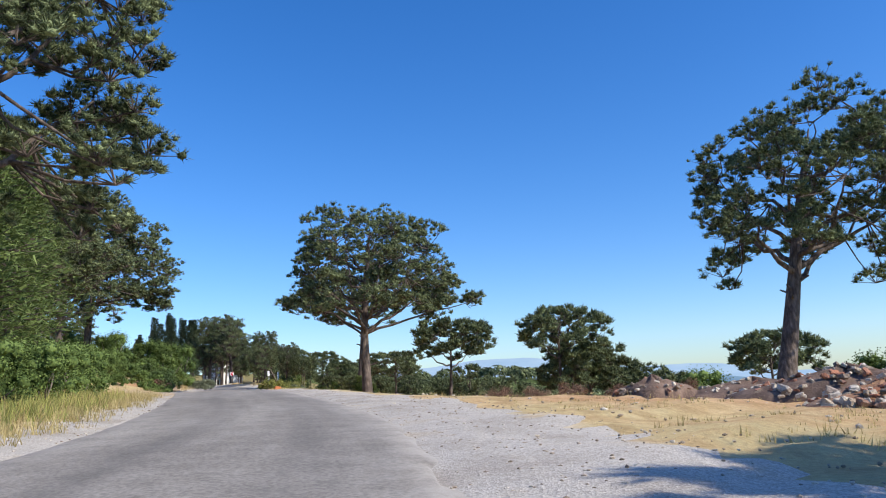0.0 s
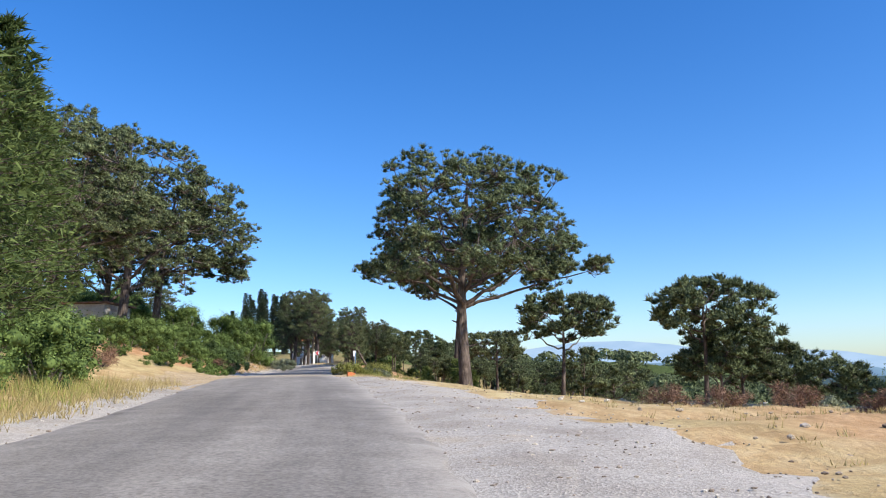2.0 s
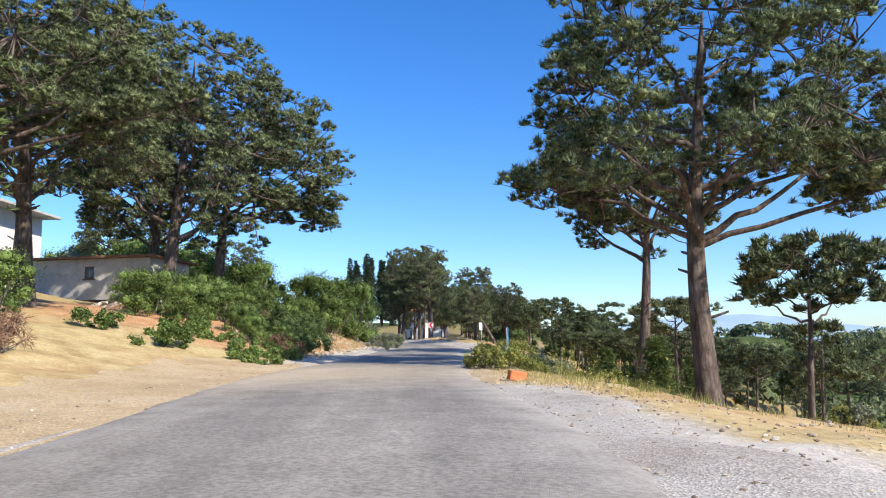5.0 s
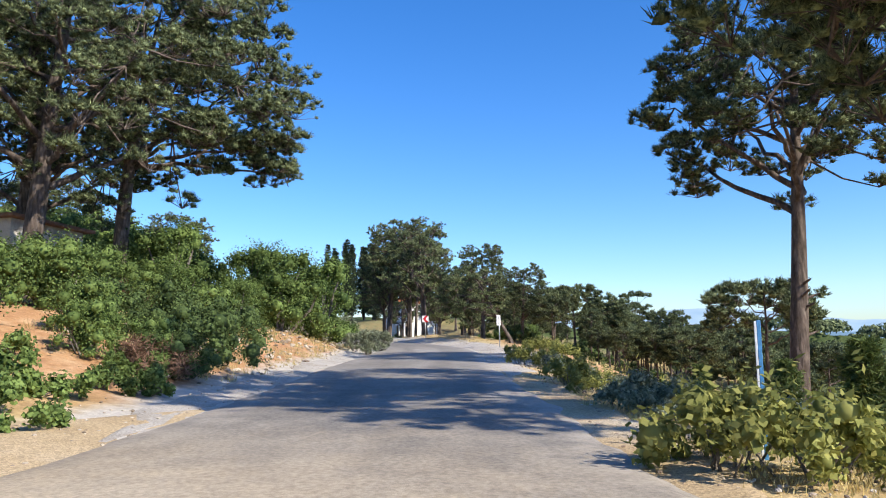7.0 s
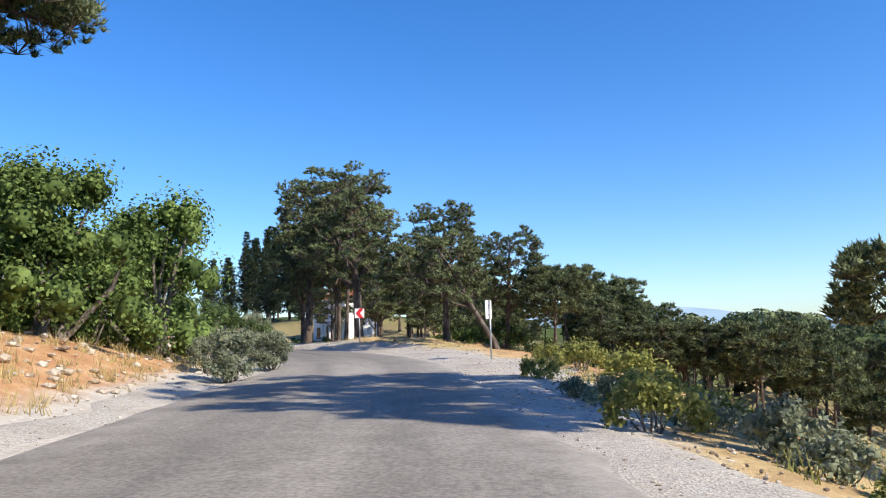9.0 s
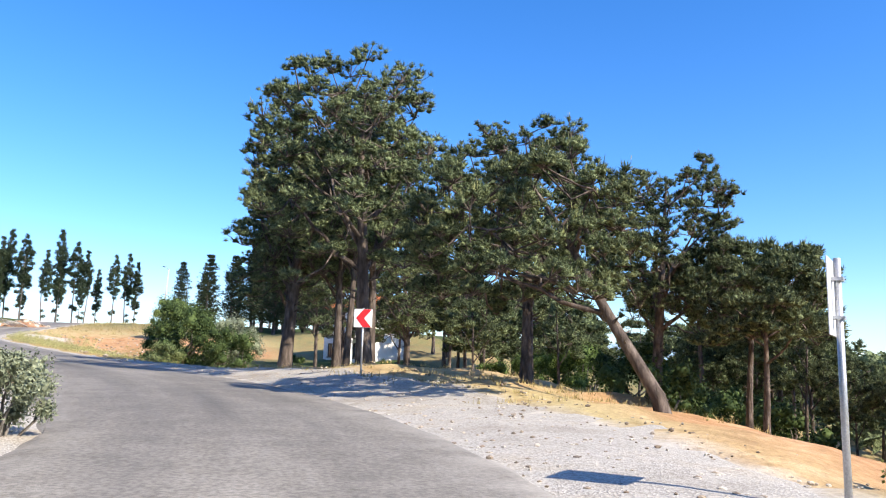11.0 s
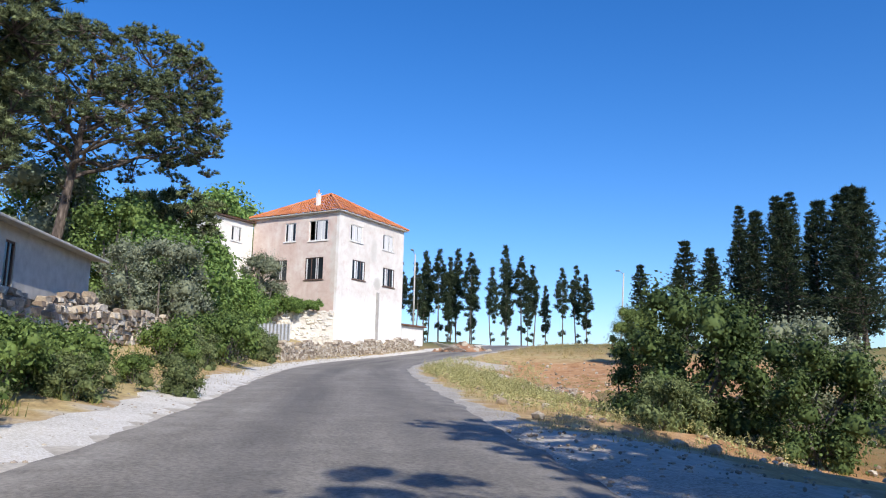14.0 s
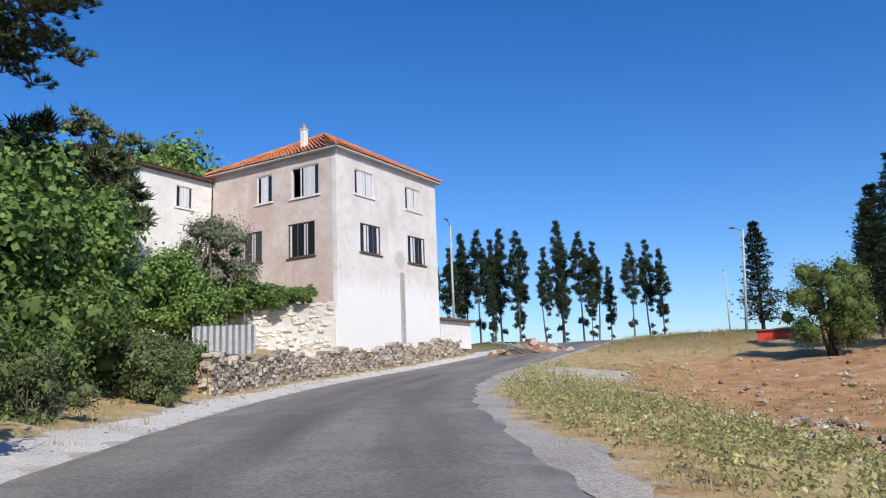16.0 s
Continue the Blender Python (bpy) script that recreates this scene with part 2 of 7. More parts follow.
def stone_material(name, stops):
    """Rubble stone: each piece its own tone, rough face."""
    m, nt, b = material(name, 0.95, 0.0, 0.15)
    oi = nt.nodes.new("ShaderNodeObjectInfo")
    g = nt.nodes.new("ShaderNodeNewGeometry")
    v = world_coords(nt)
    grain, blotch = noise_tex(nt, v, 14.0, 5.0, 0.7), noise_tex(nt, v, 2.5, 4.0)
    a = nt.nodes.new("ShaderNodeMath")
    a.operation = "ADD"
    nt.links.new(oi.outputs["Random"], a.inputs[0])
    nt.links.new(g.outputs["Random Per Island"], a.inputs[1])
    f = nt.nodes.new("ShaderNodeMath")
    f.operation = "FRACT"
    nt.links.new(a.outputs[0], f.inputs[0])
    col = ramp(nt, f.outputs[0], stops)
    col = mix(nt, 0.5, col, ramp(nt, grain, [(0.3, (0.25, 0.25, 0.25)), (0.7, (0.75, 0.75, 0.75))]), "OVERLAY")
    col = mix(nt, ramp(nt, blotch, [(0.55, (0, 0, 0)), (0.7, (0.5, 0.5, 0.5))]), col, (0.22, 0.19, 0.15))
    nt.links.new(col, b.inputs["Base Color"])
    bump(nt, b, grain, 0.8, 0.04)
    return m


# Emission only: the ridges glow, with daylight and distance haze mixed into the colour.
def haze_glow_material(name, low, high):
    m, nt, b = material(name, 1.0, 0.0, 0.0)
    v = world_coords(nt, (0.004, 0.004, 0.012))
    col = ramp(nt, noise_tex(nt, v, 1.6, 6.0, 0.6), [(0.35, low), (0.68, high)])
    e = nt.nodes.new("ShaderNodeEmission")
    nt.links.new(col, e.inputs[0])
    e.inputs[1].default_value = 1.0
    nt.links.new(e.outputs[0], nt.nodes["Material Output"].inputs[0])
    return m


PALE_GRAVEL = gravel_material("pale_gravel", ((0.3, (0.52, 0.49, 0.44)), (0.55, (0.65, 0.62, 0.57)), (0.75, (0.60, 0.54, 0.46))))
SAND = gravel_material("sandy_gravel", ((0.3, (0.38, 0.28, 0.16)), (0.55, (0.48, 0.37, 0.23)), (0.75, (0.46, 0.40, 0.31))))
ASPHALT, GRAVEL, GROUND = asphalt_material(), gravel_material(), ground_material()
PINE = leaf_material("pine_needles", (0.018, 0.03, 0.018), (0.205, 0.245, 0.12), 0.14, 0.7, 6.0)
CANDLE = leaf_material("pale_pine_shoots", (0.24, 0.27, 0.10), (0.46, 0.46, 0.22), 0.2)
HERB = leaf_material("drying_weed_leaves", (0.20, 0.21, 0.08), (0.50, 0.48, 0.23), 0.3, 0.7)
SCRUB = leaf_material("grey_green_scrub", (0.035, 0.055, 0.022), (0.19, 0.23, 0.10), 0.2)
PINE_YOUNG = leaf_material("young_pine_needles", (0.04, 0.07, 0.026), (0.15, 0.20, 0.065), 0.2)
FIR = leaf_material("dark_conifer_needles", (0.022, 0.034, 0.022), (0.055, 0.075, 0.04), 0.15)
LEAF = leaf_material("shrub_leaves", (0.022, 0.048, 0.014), (0.165, 0.235, 0.07), 0.22)
ROUNDLEAF = leaf_material("small_bright_leaves", (0.05, 0.085, 0.025), (0.20, 0.26, 0.085), 0.25)
THICKET = leaf_material("thicket_leaves", (0.014, 0.03, 0.012), (0.10, 0.145, 0.05), 0.12)
FIG = leaf_material("broad_leaves", (0.04, 0.09, 0.02), (0.23, 0.34, 0.10), 0.3, 0.45)
OLIVE = leaf_material("olive_leaves", (0.075, 0.095, 0.06), (0.30, 0.33, 0.22), 0.25)
DRY = leaf_material("dry_grass", (0.30, 0.23, 0.10), (0.56, 0.46, 0.22), 0.3, 0.8)
WEED = leaf_material("weeds", (0.13, 0.16, 0.045), (0.34, 0.34, 0.11), 0.35, 0.7)
DEAD = leaf_material("dead_brushwood", (0.10, 0.06, 0.045), (0.26, 0.16, 0.11), 0.1, 0.9)
BARK = bark_material("pine_bark", [(0.3, (0.055, 0.045, 0.038)), (0.5, (0.13, 0.103, 0.088)), (0.7, (0.25, 0.205, 0.175))])
TWIG = bark_material("grey_twigs", [(0.3, (0.13, 0.11, 0.09)), (0.7, (0.30, 0.27, 0.24))], 9.0)
WHITEWASH = plaster_material("whitewashed_plaster", [(0.3, (0.74, 0.71, 0.67)), (0.5, (0.83, 0.81, 0.77)), (0.7, (0.87, 0.86, 0.83))], (0.64, 0.56, 0.50), 0.45)
PINK = plaster_material("pink_plaster", [(0.32, (0.58, 0.43, 0.37)), (0.5, (0.68, 0.56, 0.50)), (0.66, (0.76, 0.70, 0.64))], (0.56, 0.40, 0.34), 0.6,
                        patches=(((0, 0.4, 7.5), (3, 0.95, 6.5), 0.5),), grey=(0.60, 0.59, 0.54))
ROADWALL = plaster_material("stained_limewash", [(0.32, (0.64, 0.58, 0.53)), (0.5, (0.75, 0.71, 0.67)), (0.66, (0.82, 0.80, 0.77))], (0.62, 0.50, 0.45), 0.5, (0.86, 0.85, 0.83), 4.3,
                            (((6.3, 0, 6.1), (1.1, 3, 1.1), 0.75), ((5.6, 0, 9.2), (1.0, 3, 2.4), 0.4)), (0.50, 0.48, 0.44))
GREYWALL = plaster_material("grey_render", [(0.3, (0.36, 0.34, 0.31)), (0.6, (0.48, 0.46, 0.43)), (0.75, (0.56, 0.53, 0.49))], (0.25, 0.22, 0.2), 0.6)
TILE = paint("clay_tiles", [(0.3, (0.46, 0.14, 0.055)), (0.5, (0.58, 0.20, 0.08)), (0.7, (0.66, 0.28, 0.13))], 0.9, 0.8, 18.0)
STONE = stone_material("rubble_stone", [(0.0, (0.20, 0.155, 0.12)), (0.3, (0.37, 0.30, 0.225)), (0.6, (0.50, 0.43, 0.34)), (0.85, (0.63, 0.58, 0.50)), (1.0, (0.27, 0.20, 0.15))])
BRICKRED = stone_material("red_rubble", [(0.0, (0.34, 0.15, 0.09)), (0.5, (0.46, 0.22, 0.14)), (1.0, (0.30, 0.17, 0.12))])
FRAME_WHITE = paint("white_frame_paint", [(0.3, (0.70, 0.69, 0.67)), (0.7, (0.82, 0.81, 0.79))], 2.0, 0.5, 30.0, 0.1)
FRAME_DARK = paint("dark_brown_wood", [(0.3, (0.08, 0.05, 0.04)), (0.7, (0.17, 0.11, 0.085))], 4.0, 0.7, 40.0, 0.2, stretch=(1, 1, 0.2))
CURTAIN = paint("white_curtain", [(0.3, (0.55, 0.56, 0.58)), (0.7, (0.78, 0.78, 0.78))], 1.2, 0.9, 12.0, 0.2, stretch=(6, 6, 0.3))
STEEL = paint("galvanised_steel", [(0.3, (0.42, 0.43, 0.44)), (0.7, (0.56, 0.57, 0.58))], 5.0, 0.45, 60.0, 0.1, metal=0.7)
SIGN_WHITE = paint("white_sign_sheet", [(0.3, (0.74, 0.75, 0.77)), (0.7, (0.82, 0.82, 0.83))], 1.5, 0.5, 30.0, 0.05)
SIGN_RED = paint("red_sign_sheet", [(0.3, (0.56, 0.02, 0.03)), (0.7, (0.66, 0.03, 0.04))], 1.5, 0.5, 30.0, 0.05)
BLUE_PAINT = paint("blue_paint", [(0.3, (0.05, 0.20, 0.42)), (0.7, (0.08, 0.27, 0.52))], 3.0, 0.6, 30.0)
RED_PAINT = paint("red_paint", [(0.3, (0.50, 0.05, 0.04)), (0.7, (0.62, 0.09, 0.06))], 2.0, 0.6, 30.0)
RUST = paint("rusty_sheet", [(0.3, (0.12, 0.075, 0.055)), (0.6, (0.22, 0.12, 0.08)), (0.8, (0.30, 0.22, 0.18))], 2.0, 0.85, 20.0)
CONCRETE = paint("pale_concrete", [(0.3, (0.42, 0.40, 0.37)), (0.7, (0.58, 0.56, 0.52))], 2.0, 0.9, 25.0)
glass_m, glass_nt, glass_b = material("window_glass", 0.06, 0.0, 0.5)
glass_b.inputs["Base Color"].default_value = (0.02, 0.025, 0.03, 1)
GLASS = glass_m
# Painted haze: each farther ridge glows bluer and paler.
NEAR_HILL = haze_glow_material("hazed_wooded_hills", (0.055, 0.095, 0.13), (0.085, 0.14, 0.175))
MID_HILL = haze_glow_material("hazy_hills", (0.17, 0.29, 0.46), (0.21, 0.35, 0.52))
FAR_HILL = haze_glow_material("hazy_mountains", (0.33, 0.50, 0.74), (0.40, 0.57, 0.80))

# ---- helpers for meshes ----


def link_mesh(name, verts, faces, mat, parent=None, label="", smooth=False):
    me = bpy.data.meshes.new(name)
    me.from_pydata(verts, [], faces)
    me.materials.append(mat)
    if smooth:
        me.polygons.foreach_set("use_smooth", np.ones(len(me.polygons), bool))
    me.update()
    ob = new(name, me)
    if parent:
        ob.parent = parent
    if label:
        ob["label"] = label
    return ob


def part(name, bm, mat, parent, label="", smooth=False):
    """Link a bmesh as one mesh object under a thing or part."""
    me = bpy.data.meshes.new(name)
    bm.to_mesh(me)
    bm.free()
    me.materials.append(mat)
    if smooth:
        me.polygons.foreach_set("use_smooth", np.ones(len(me.polygons), bool))
    ob = new(name, me)
    if parent:
        ob.parent = parent
    if label:
        ob["label"] = label
    return ob


def thing(name, m, label, category, group="", kind=""):
    ob = new(name)
    ob.empty_display_size = 0.3
    ob.matrix_basis = m
    return tagged(ob, label, category, group, kind)


def box(bm, lo, hi, m=None, bev=0.0):
    """An axis-aligned box from corner to corner, bevelled, moved by m."""
    lo, hi = Vector(lo), Vector(hi)
    made = bmesh.ops.create_cube(bm, size=1.0)["verts"]
    for v in made:
        v.co = Vector((lo[i] + (v.co[i] + 0.5) * (hi[i] - lo[i]) for i in range(3)))
    if bev:
        edges = list({e for v in made for e in v.link_edges})
        made = list({v for f in bmesh.ops.bevel(bm, geom=edges, offset=bev, segments=1, affect="EDGES", profile=0.7)["faces"] for v in f.verts} | {v for v in made if v.is_valid})
    if m:
        for v in made:
            v.co = m @ v.co
    return made


def rod(bm, a, b, r0, r1=None, sides=8):
    a, b = Vector(a), Vector(b)
    r1 = r0 if r1 is None else r1
    q = (b - a).to_track_quat("Z", "Y")
    rings = []
    for p, r in ((a, r0), (b, r1)):
        rings.append([bm.verts.new(p + q @ Vector((r * math.cos(k * math.tau / sides), r * math.sin(k * math.tau / sides), 0))) for k in range(sides)])
    for k in range(sides):
        bm.faces.new((rings[0][k], rings[0][(k + 1) % sides], rings[1][(k + 1) % sides], rings[1][k]))
    bm.faces.new(rings[0][::-1])
    bm.faces.new(rings[1])


def smoothstep(a, b, x):
    u = np.clip((x - a) / (b - a), 0, 1)
    return u * u * (3 - 2 * u)


def wobble(x, y, k, seed=0):
    """Cheap smooth unevenness, about -1 to 1."""
    return (np.sin(x * k * 1.0 + seed) * np.cos(y * k * 1.3 + 1.7 * seed) + 0.6 * np.sin(x * k * 2.3 - y * k * 1.9 + seed * 3.1)
            + 0.35 * np.sin(x * k * 5.1 + y * k * 4.3 + seed * 5.3)) / 1.6


# ---- the road's line: x, y, z of its middle ----
ROAD = [(-2.0, -60, -0.2), (-2.4, -20, 0.6), (-2.9, 5, 1.2), (-3.9, 20, 1.82), (-6.6, 33, 2.32), (-9.4, 43, 2.68), (-12.6, 54, 3.1), (-16.2, 65, 3.36),
        (-19.3, 78, 3.55), (-22.7, 92, 3.84), (-25.3, 104, 4.14), (-27.6, 112, 4.42), (-31.4, 119, 4.70), (-37.0, 126.2, 4.95), (-45.2, 134.2, 5.24),
        (-55.6, 143.2, 5.72), (-66.0, 152.0, 6.32), (-75.5, 160.6, 6.85), (-83.5, 170.0, 7.45), (-89.5, 181.0, 8.25), (-94.5, 192.0, 9.2),
        (-100.0, 204.0, 10.2), (-106.0, 217.0, 10.9), (-112.0, 232.0, 10.9), (-118.0, 250.0, 10.0), (-128.0, 280.0, 7.0)]


def spline(points, step=1.0):
    p = np.array(points, float)
    out = []
    for i in range(len(p) - 1):
        a, b, c, d = p[max(i - 1, 0)], p[i], p[i + 1], p[min(i + 2, len(p) - 1)]
        n = max(2, int(np.linalg.norm(c - b) / step))
        for k in range(n):
            u = k / n
            out.append(0.5 * (2 * b + (c - a) * u + (2 * a - 5 * b + 4 * c - d) * u * u + (3 * b - a - 3 * c + d) * u ** 3))
    out.append(p[-1])
    return np.array(out)


LINE = spline(ROAD)
LINE_XY, LINE_Z = LINE[:, :2], LINE[:, 2]
LINE_DIR = np.gradient(LINE_XY, axis=0)
LINE_DIR /= np.linalg.norm(LINE_DIR, axis=1)[:, None]
LINE_S = np.r_[0, np.cumsum(np.linalg.norm(np.diff(LINE_XY, axis=0), axis=1))]


def station(x, y):
    """Along the road, off it (right positive) and the road's height there."""
    x, y = np.atleast_1d(np.asarray(x, float)), np.atleast_1d(np.asarray(y, float))
    s, d, z = np.empty(len(x)), np.empty(len(x)), np.empty(len(x))
    for k in range(0, len(x), 4000):
        p = np.stack([x[k:k + 4000], y[k:k + 4000]], 1)
        i = ((p[:, None, :] - LINE_XY[None]) ** 2).sum(2).argmin(1)
        off = p - LINE_XY[i]
        t = LINE_DIR[i]
        along = (off * t).sum(1)
        s[k:k + 4000] = LINE_S[i] + np.clip(along, -1, 1)
        d[k:k + 4000] = np.sign(off[:, 0] * t[:, 1] - off[:, 1] * t[:, 0]) * np.hypot(*off.T)
        z[k:k + 4000] = np.interp(s[k:k + 4000], LINE_S, LINE_Z)
    return s, d, z


def s_of(x, y):
    return float(station(x, y)[0][0])


HALF = 3.25
# height of the land beside the road, at these distances past the edge of the asphalt
OFFS = (0.0, 1.6, 4.0, 9.0, 20.0, 45.0, 90.0)
SIDE_AT = [(-2.9, 5), (-6.6, 33), (-14.4, 60), (-21.7, 88), (-25.6, 105), (-31.4, 119), (-37.5, 126.7), (-45.2, 134.2), (-53, 141), (-66, 152), (-84.5, 172), (-100, 204), (-118, 250)]
LEFT = [(0.05, .3, .7, 2, 5, 9), (.05, .3, .8, 2.4, 6, 10), (0, .15, 1.1, 3.0, 6.5, 11), (.12, 1.0, 2.4, 3.5, 6.5, 11), (.15, 1.1, 2.0, 3.3, 6.5, 11),
        (0, .5, .8, 1.8, 5, 11), (.05, .3, .8, 2.2, 5.5, 11), (.1, .4, 1.0, 2.8, 6.5, 11), (.1, .5, 1.3, 3.1, 6.7, 11), (.1, .7, 1.7, 3.6, 7, 11), (.1, 1.0, 2.0, 2.6, 5, 9), (.1, .3, .4, .2, -1, -3), (0, 0, -.3, -1, -3, -6)]
RIGHT = [(0, -.05, -.15, -.4, -1.2, -14), (0, -.1, -.25, -.6, -1.1, -14), (0, -.35, -1.35, -2.15, -4.0, -18), (-.2, -.9, -2.4, -4.4, -11, -28), (-.1, -.35, -2.2, -6.5, -14, -28),
         (.1, .25, -.25, -4.6, -12, -24), (.15, .6, .4, -1.2, -5.5, -14), (.05, -.1, -.8, -2.2, -3.2, -7), (-.05, -.5, -1.5, -2.9, -2.9, -6), (-.1, -.5, -1.2, -1.0, 0.2, -3), (-.1, -.6, -1.2, -.2, 1.2, -2), (0, .1, .2, .3, 0, -4), (0, 0, -.3, -1, -3, -6)]
SIDE_S = np.array([s_of(*p) for p in SIDE_AT])


def height(x, y):
    """The land's height."""
    x, y = np.atleast_1d(np.asarray(x, float)), np.atleast_1d(np.asarray(y, float))
    s, d, z = station(x, y)
    u = np.maximum(np.abs(d) - HALF, 0)
    h = np.zeros(len(x))
    for table, side in ((LEFT, d < 0), (RIGHT, d >= 0)):
        cols = [np.zeros(len(x))] + [np.interp(s, SIDE_S, [row[k] for row in table]) for k in range(len(OFFS) - 1)]
        v = cols[-1].copy()
        for k in range(len(OFFS) - 1):
            w = np.clip((u - OFFS[k]) / (OFFS[k + 1] - OFFS[k]), 0, 1)
            seg = cols[k] + (cols[k + 1] - cols[k]) * w
            v = np.where((u >= OFFS[k]) & (u <= OFFS[k + 1]), seg, v)
        h = np.where(side, v, h)
    rough = smoothstep(0.6, 5.0, u)
    h += rough * (0.16 * wobble(x, y, 0.55, 1) + 0.10 * wobble(x, y, 1.7, 2)) + smoothstep(8, 40, u) * 0.8 * wobble(x, y, 0.09, 3)
    near = z - 0.06 * (1 - smoothstep(0, 1.2, u)) + h
    # far away the land sinks to a valley plain on the right and stays a wooded rise on the left
    r = np.hypot(x + 30, y - 110)
    far = np.where(x > -30, -45.0, -20.0) + 10 * wobble(x, y, 0.008, 4)
    return near + (far - near) * smoothstep(140, 520, r)


def on_land(x, y, sink=0.0):
    return float(height(x, y)[0]) - sink


# ---- ground: one sheet to the horizon ----


def grid_axis(lo, hi, step, out, grow=1.22):
    a = list(np.arange(lo, hi + 1e-6, step))
    d = step
    while a[-1] < hi + out:
        d *= grow
        a.append(a[-1] + d)
    d = step
    while a[0] > lo - out:
        d *= grow
        a.insert(0, a[0] - d)
    return np.array(a)


gx, gy = grid_axis(-125, 34, 1.0, 3400), grid_axis(-6, 232, 1.0, 3400)
GX, GY = np.meshgrid(gx, gy)
gz = height(GX.ravel(), GY.ravel())
nx, ny = len(gx), len(gy)
ii = (np.arange(ny - 1)[:, None] * nx + np.arange(nx - 1)[None]).ravel()
ground = link_mesh("ground", np.stack([GX.ravel(), GY.ravel(), gz], 1).tolist(), np.stack([ii, ii + 1, ii + nx + 1, ii + nx], 1).tolist(), GROUND, smooth=True)
tagged(ground, "dry hillside of straw grass, red soil and stones", "ground", kind="structure")
gs, gd, _ = station(GX.ravel(), GY.ravel())
gu = np.abs(gd) - HALF


def patch(x0, y0, r, soft=1.0):
    return 1 - smoothstep(r * (1 - 0.5 * soft), r, np.hypot(GX.ravel() - x0, GY.ravel() - y0))


bank_l = (gd < 0) * smoothstep(s_of(-18, 72), s_of(-20, 82), gs) * (1 - smoothstep(s_of(-26, 107), s_of(-28, 113), gs))
soil = np.clip(bank_l * smoothstep(0.6, 1.5, gu) * (1 - smoothstep(14, 24, gu)) + 1.0 * patch(-66, 176, 15) + 0.9 * patch(-74, 183, 12) + 0.7 * patch(-45, 158, 16)
               + 0.55 * patch(14, 36, 16) + 0.6 * (gd > 0) * smoothstep(3, 8, gu) * (gs > s_of(-17, 68)) * (gs < s_of(-33, 122)) + 0.3 * patch(-20, 121, 7), 0, 1)
inner = (gd > 0) * smoothstep(s_of(-50, 138.5), s_of(-54, 142), gs)
outer = (gd < 0) * smoothstep(s_of(-40, 129), s_of(-46, 135), gs)
stone_w = np.clip((1 - smoothstep(0.9 - 0.7 * inner, 2.6 - 1.8 * inner - 0.9 * outer, gu)) * 0.95 + (gd > 0) * (gs < s_of(-12, 52)) * (1 - smoothstep(1.5, 5, gu)) * 0.7
                  + 0.9 * patch(-77.5, 172.5, 4.5) + 0.8 * patch(-81.5, 178.5, 4.0) + (gd > 0) * (gs > s_of(-24, 98)) * (gs < s_of(-52, 140)) * (1 - smoothstep(1.8, 4.2, gu)), 0, 1)
green = np.clip(smoothstep(70, 150, np.hypot(GX.ravel() + 30, GY.ravel() - 110)) + 0.35 * (gd < 0) * smoothstep(9, 18, gu) + 0.45 * (gd > 0) * smoothstep(14, 30, gu) + 0.5 * patch(-62, 166, 9) + 0.5 * patch(-46, 166, 18), 0, 1)
dry_verge = (gd > 0) * smoothstep(s_of(-14, 58), s_of(-16, 65), gs) * (1 - smoothstep(s_of(-22, 90), s_of(-24, 97), gs))
stone_w *= 1 - 0.85 * dry_verge
for n, w in (("soil", soil), ("stone", stone_w), ("green", green)):
    ground.data.attributes.new(n, "FLOAT", "POINT").data.foreach_set("value", w.astype(np.float32))

# ---- road: asphalt with a crumbling edge, gravel shoulders ----
ACROSS = np.array([-1.0, -0.93, -0.8, -0.62, -0.45, -0.3, -0.12, 0.0, 0.12, 0.3, 0.45, 0.62, 0.8, 0.93, 1.0])
nrm = np.stack([LINE_DIR[:, 1], -LINE_DIR[:, 0]], 1)
S_INNER = s_of(-29.2, 114.5)


def left_edge(sl):
    """Where the asphalt ends on the left: it narrows at the inner kerb of the bend."""
    return HALF - 1.2 * math.exp(-((sl - S_INNER) / 7) ** 2)


rv, tar, dust, sand, across, along = [], [], [], [], [], []
S_SAND, S_WHITE = s_of(-16.6, 66), s_of(-21, 86)
for i in range(len(LINE)):
    sl = LINE_S[i]
    jag_l, jag_r = 0.14 * math.sin(sl * 1.9) + 0.10 * math.sin(sl * 4.7 + 1), 0.14 * math.sin(sl * 2.3 + 2) + 0.10 * math.sin(sl * 5.3)
    for a in ACROSS:
        w = (HALF if a > 0 else left_edge(sl)) * a + (jag_l if a < -0.95 else jag_r if a > 0.95 else 0)
        p = LINE_XY[i] + nrm[i] * w
        z = LINE_Z[i] + 0.05 * (1 - a * a) - (0.075 if abs(a) > 0.99 else 0)
        rv.append((p[0], p[1], z))
        across.append(w)
        along.append(sl * 0.07)
        bend = float(smoothstep(s_of(-27, 110), s_of(-32, 120), np.array([sl]))[0])
        tar.append(0.65 * bend * math.exp(-((a - 0.05 - 0.25 * math.sin(sl * 0.05)) / 0.10) ** 2) * (0.6 + 0.4 * math.sin(sl * 0.35))
                   + 0.3 * math.exp(-((abs(a - 0.1) - 0.42) / 0.14) ** 2) + 0.2 * bend + (0.8 * bend if a > 0.99 else 0.5 * bend if a > 0.9 else 0))
        sand.append(1.1 * math.exp(-((sl - S_SAND) / 8) ** 2) * (0.75 - 0.25 * a) + 0.5 * math.exp(-((sl - S_WHITE) / 9) ** 2) * max(0, -a - 0.2))
        dust.append(max(0.0, (abs(a) - 0.72) / 0.28) * (0.9 - 0.35 * bend))
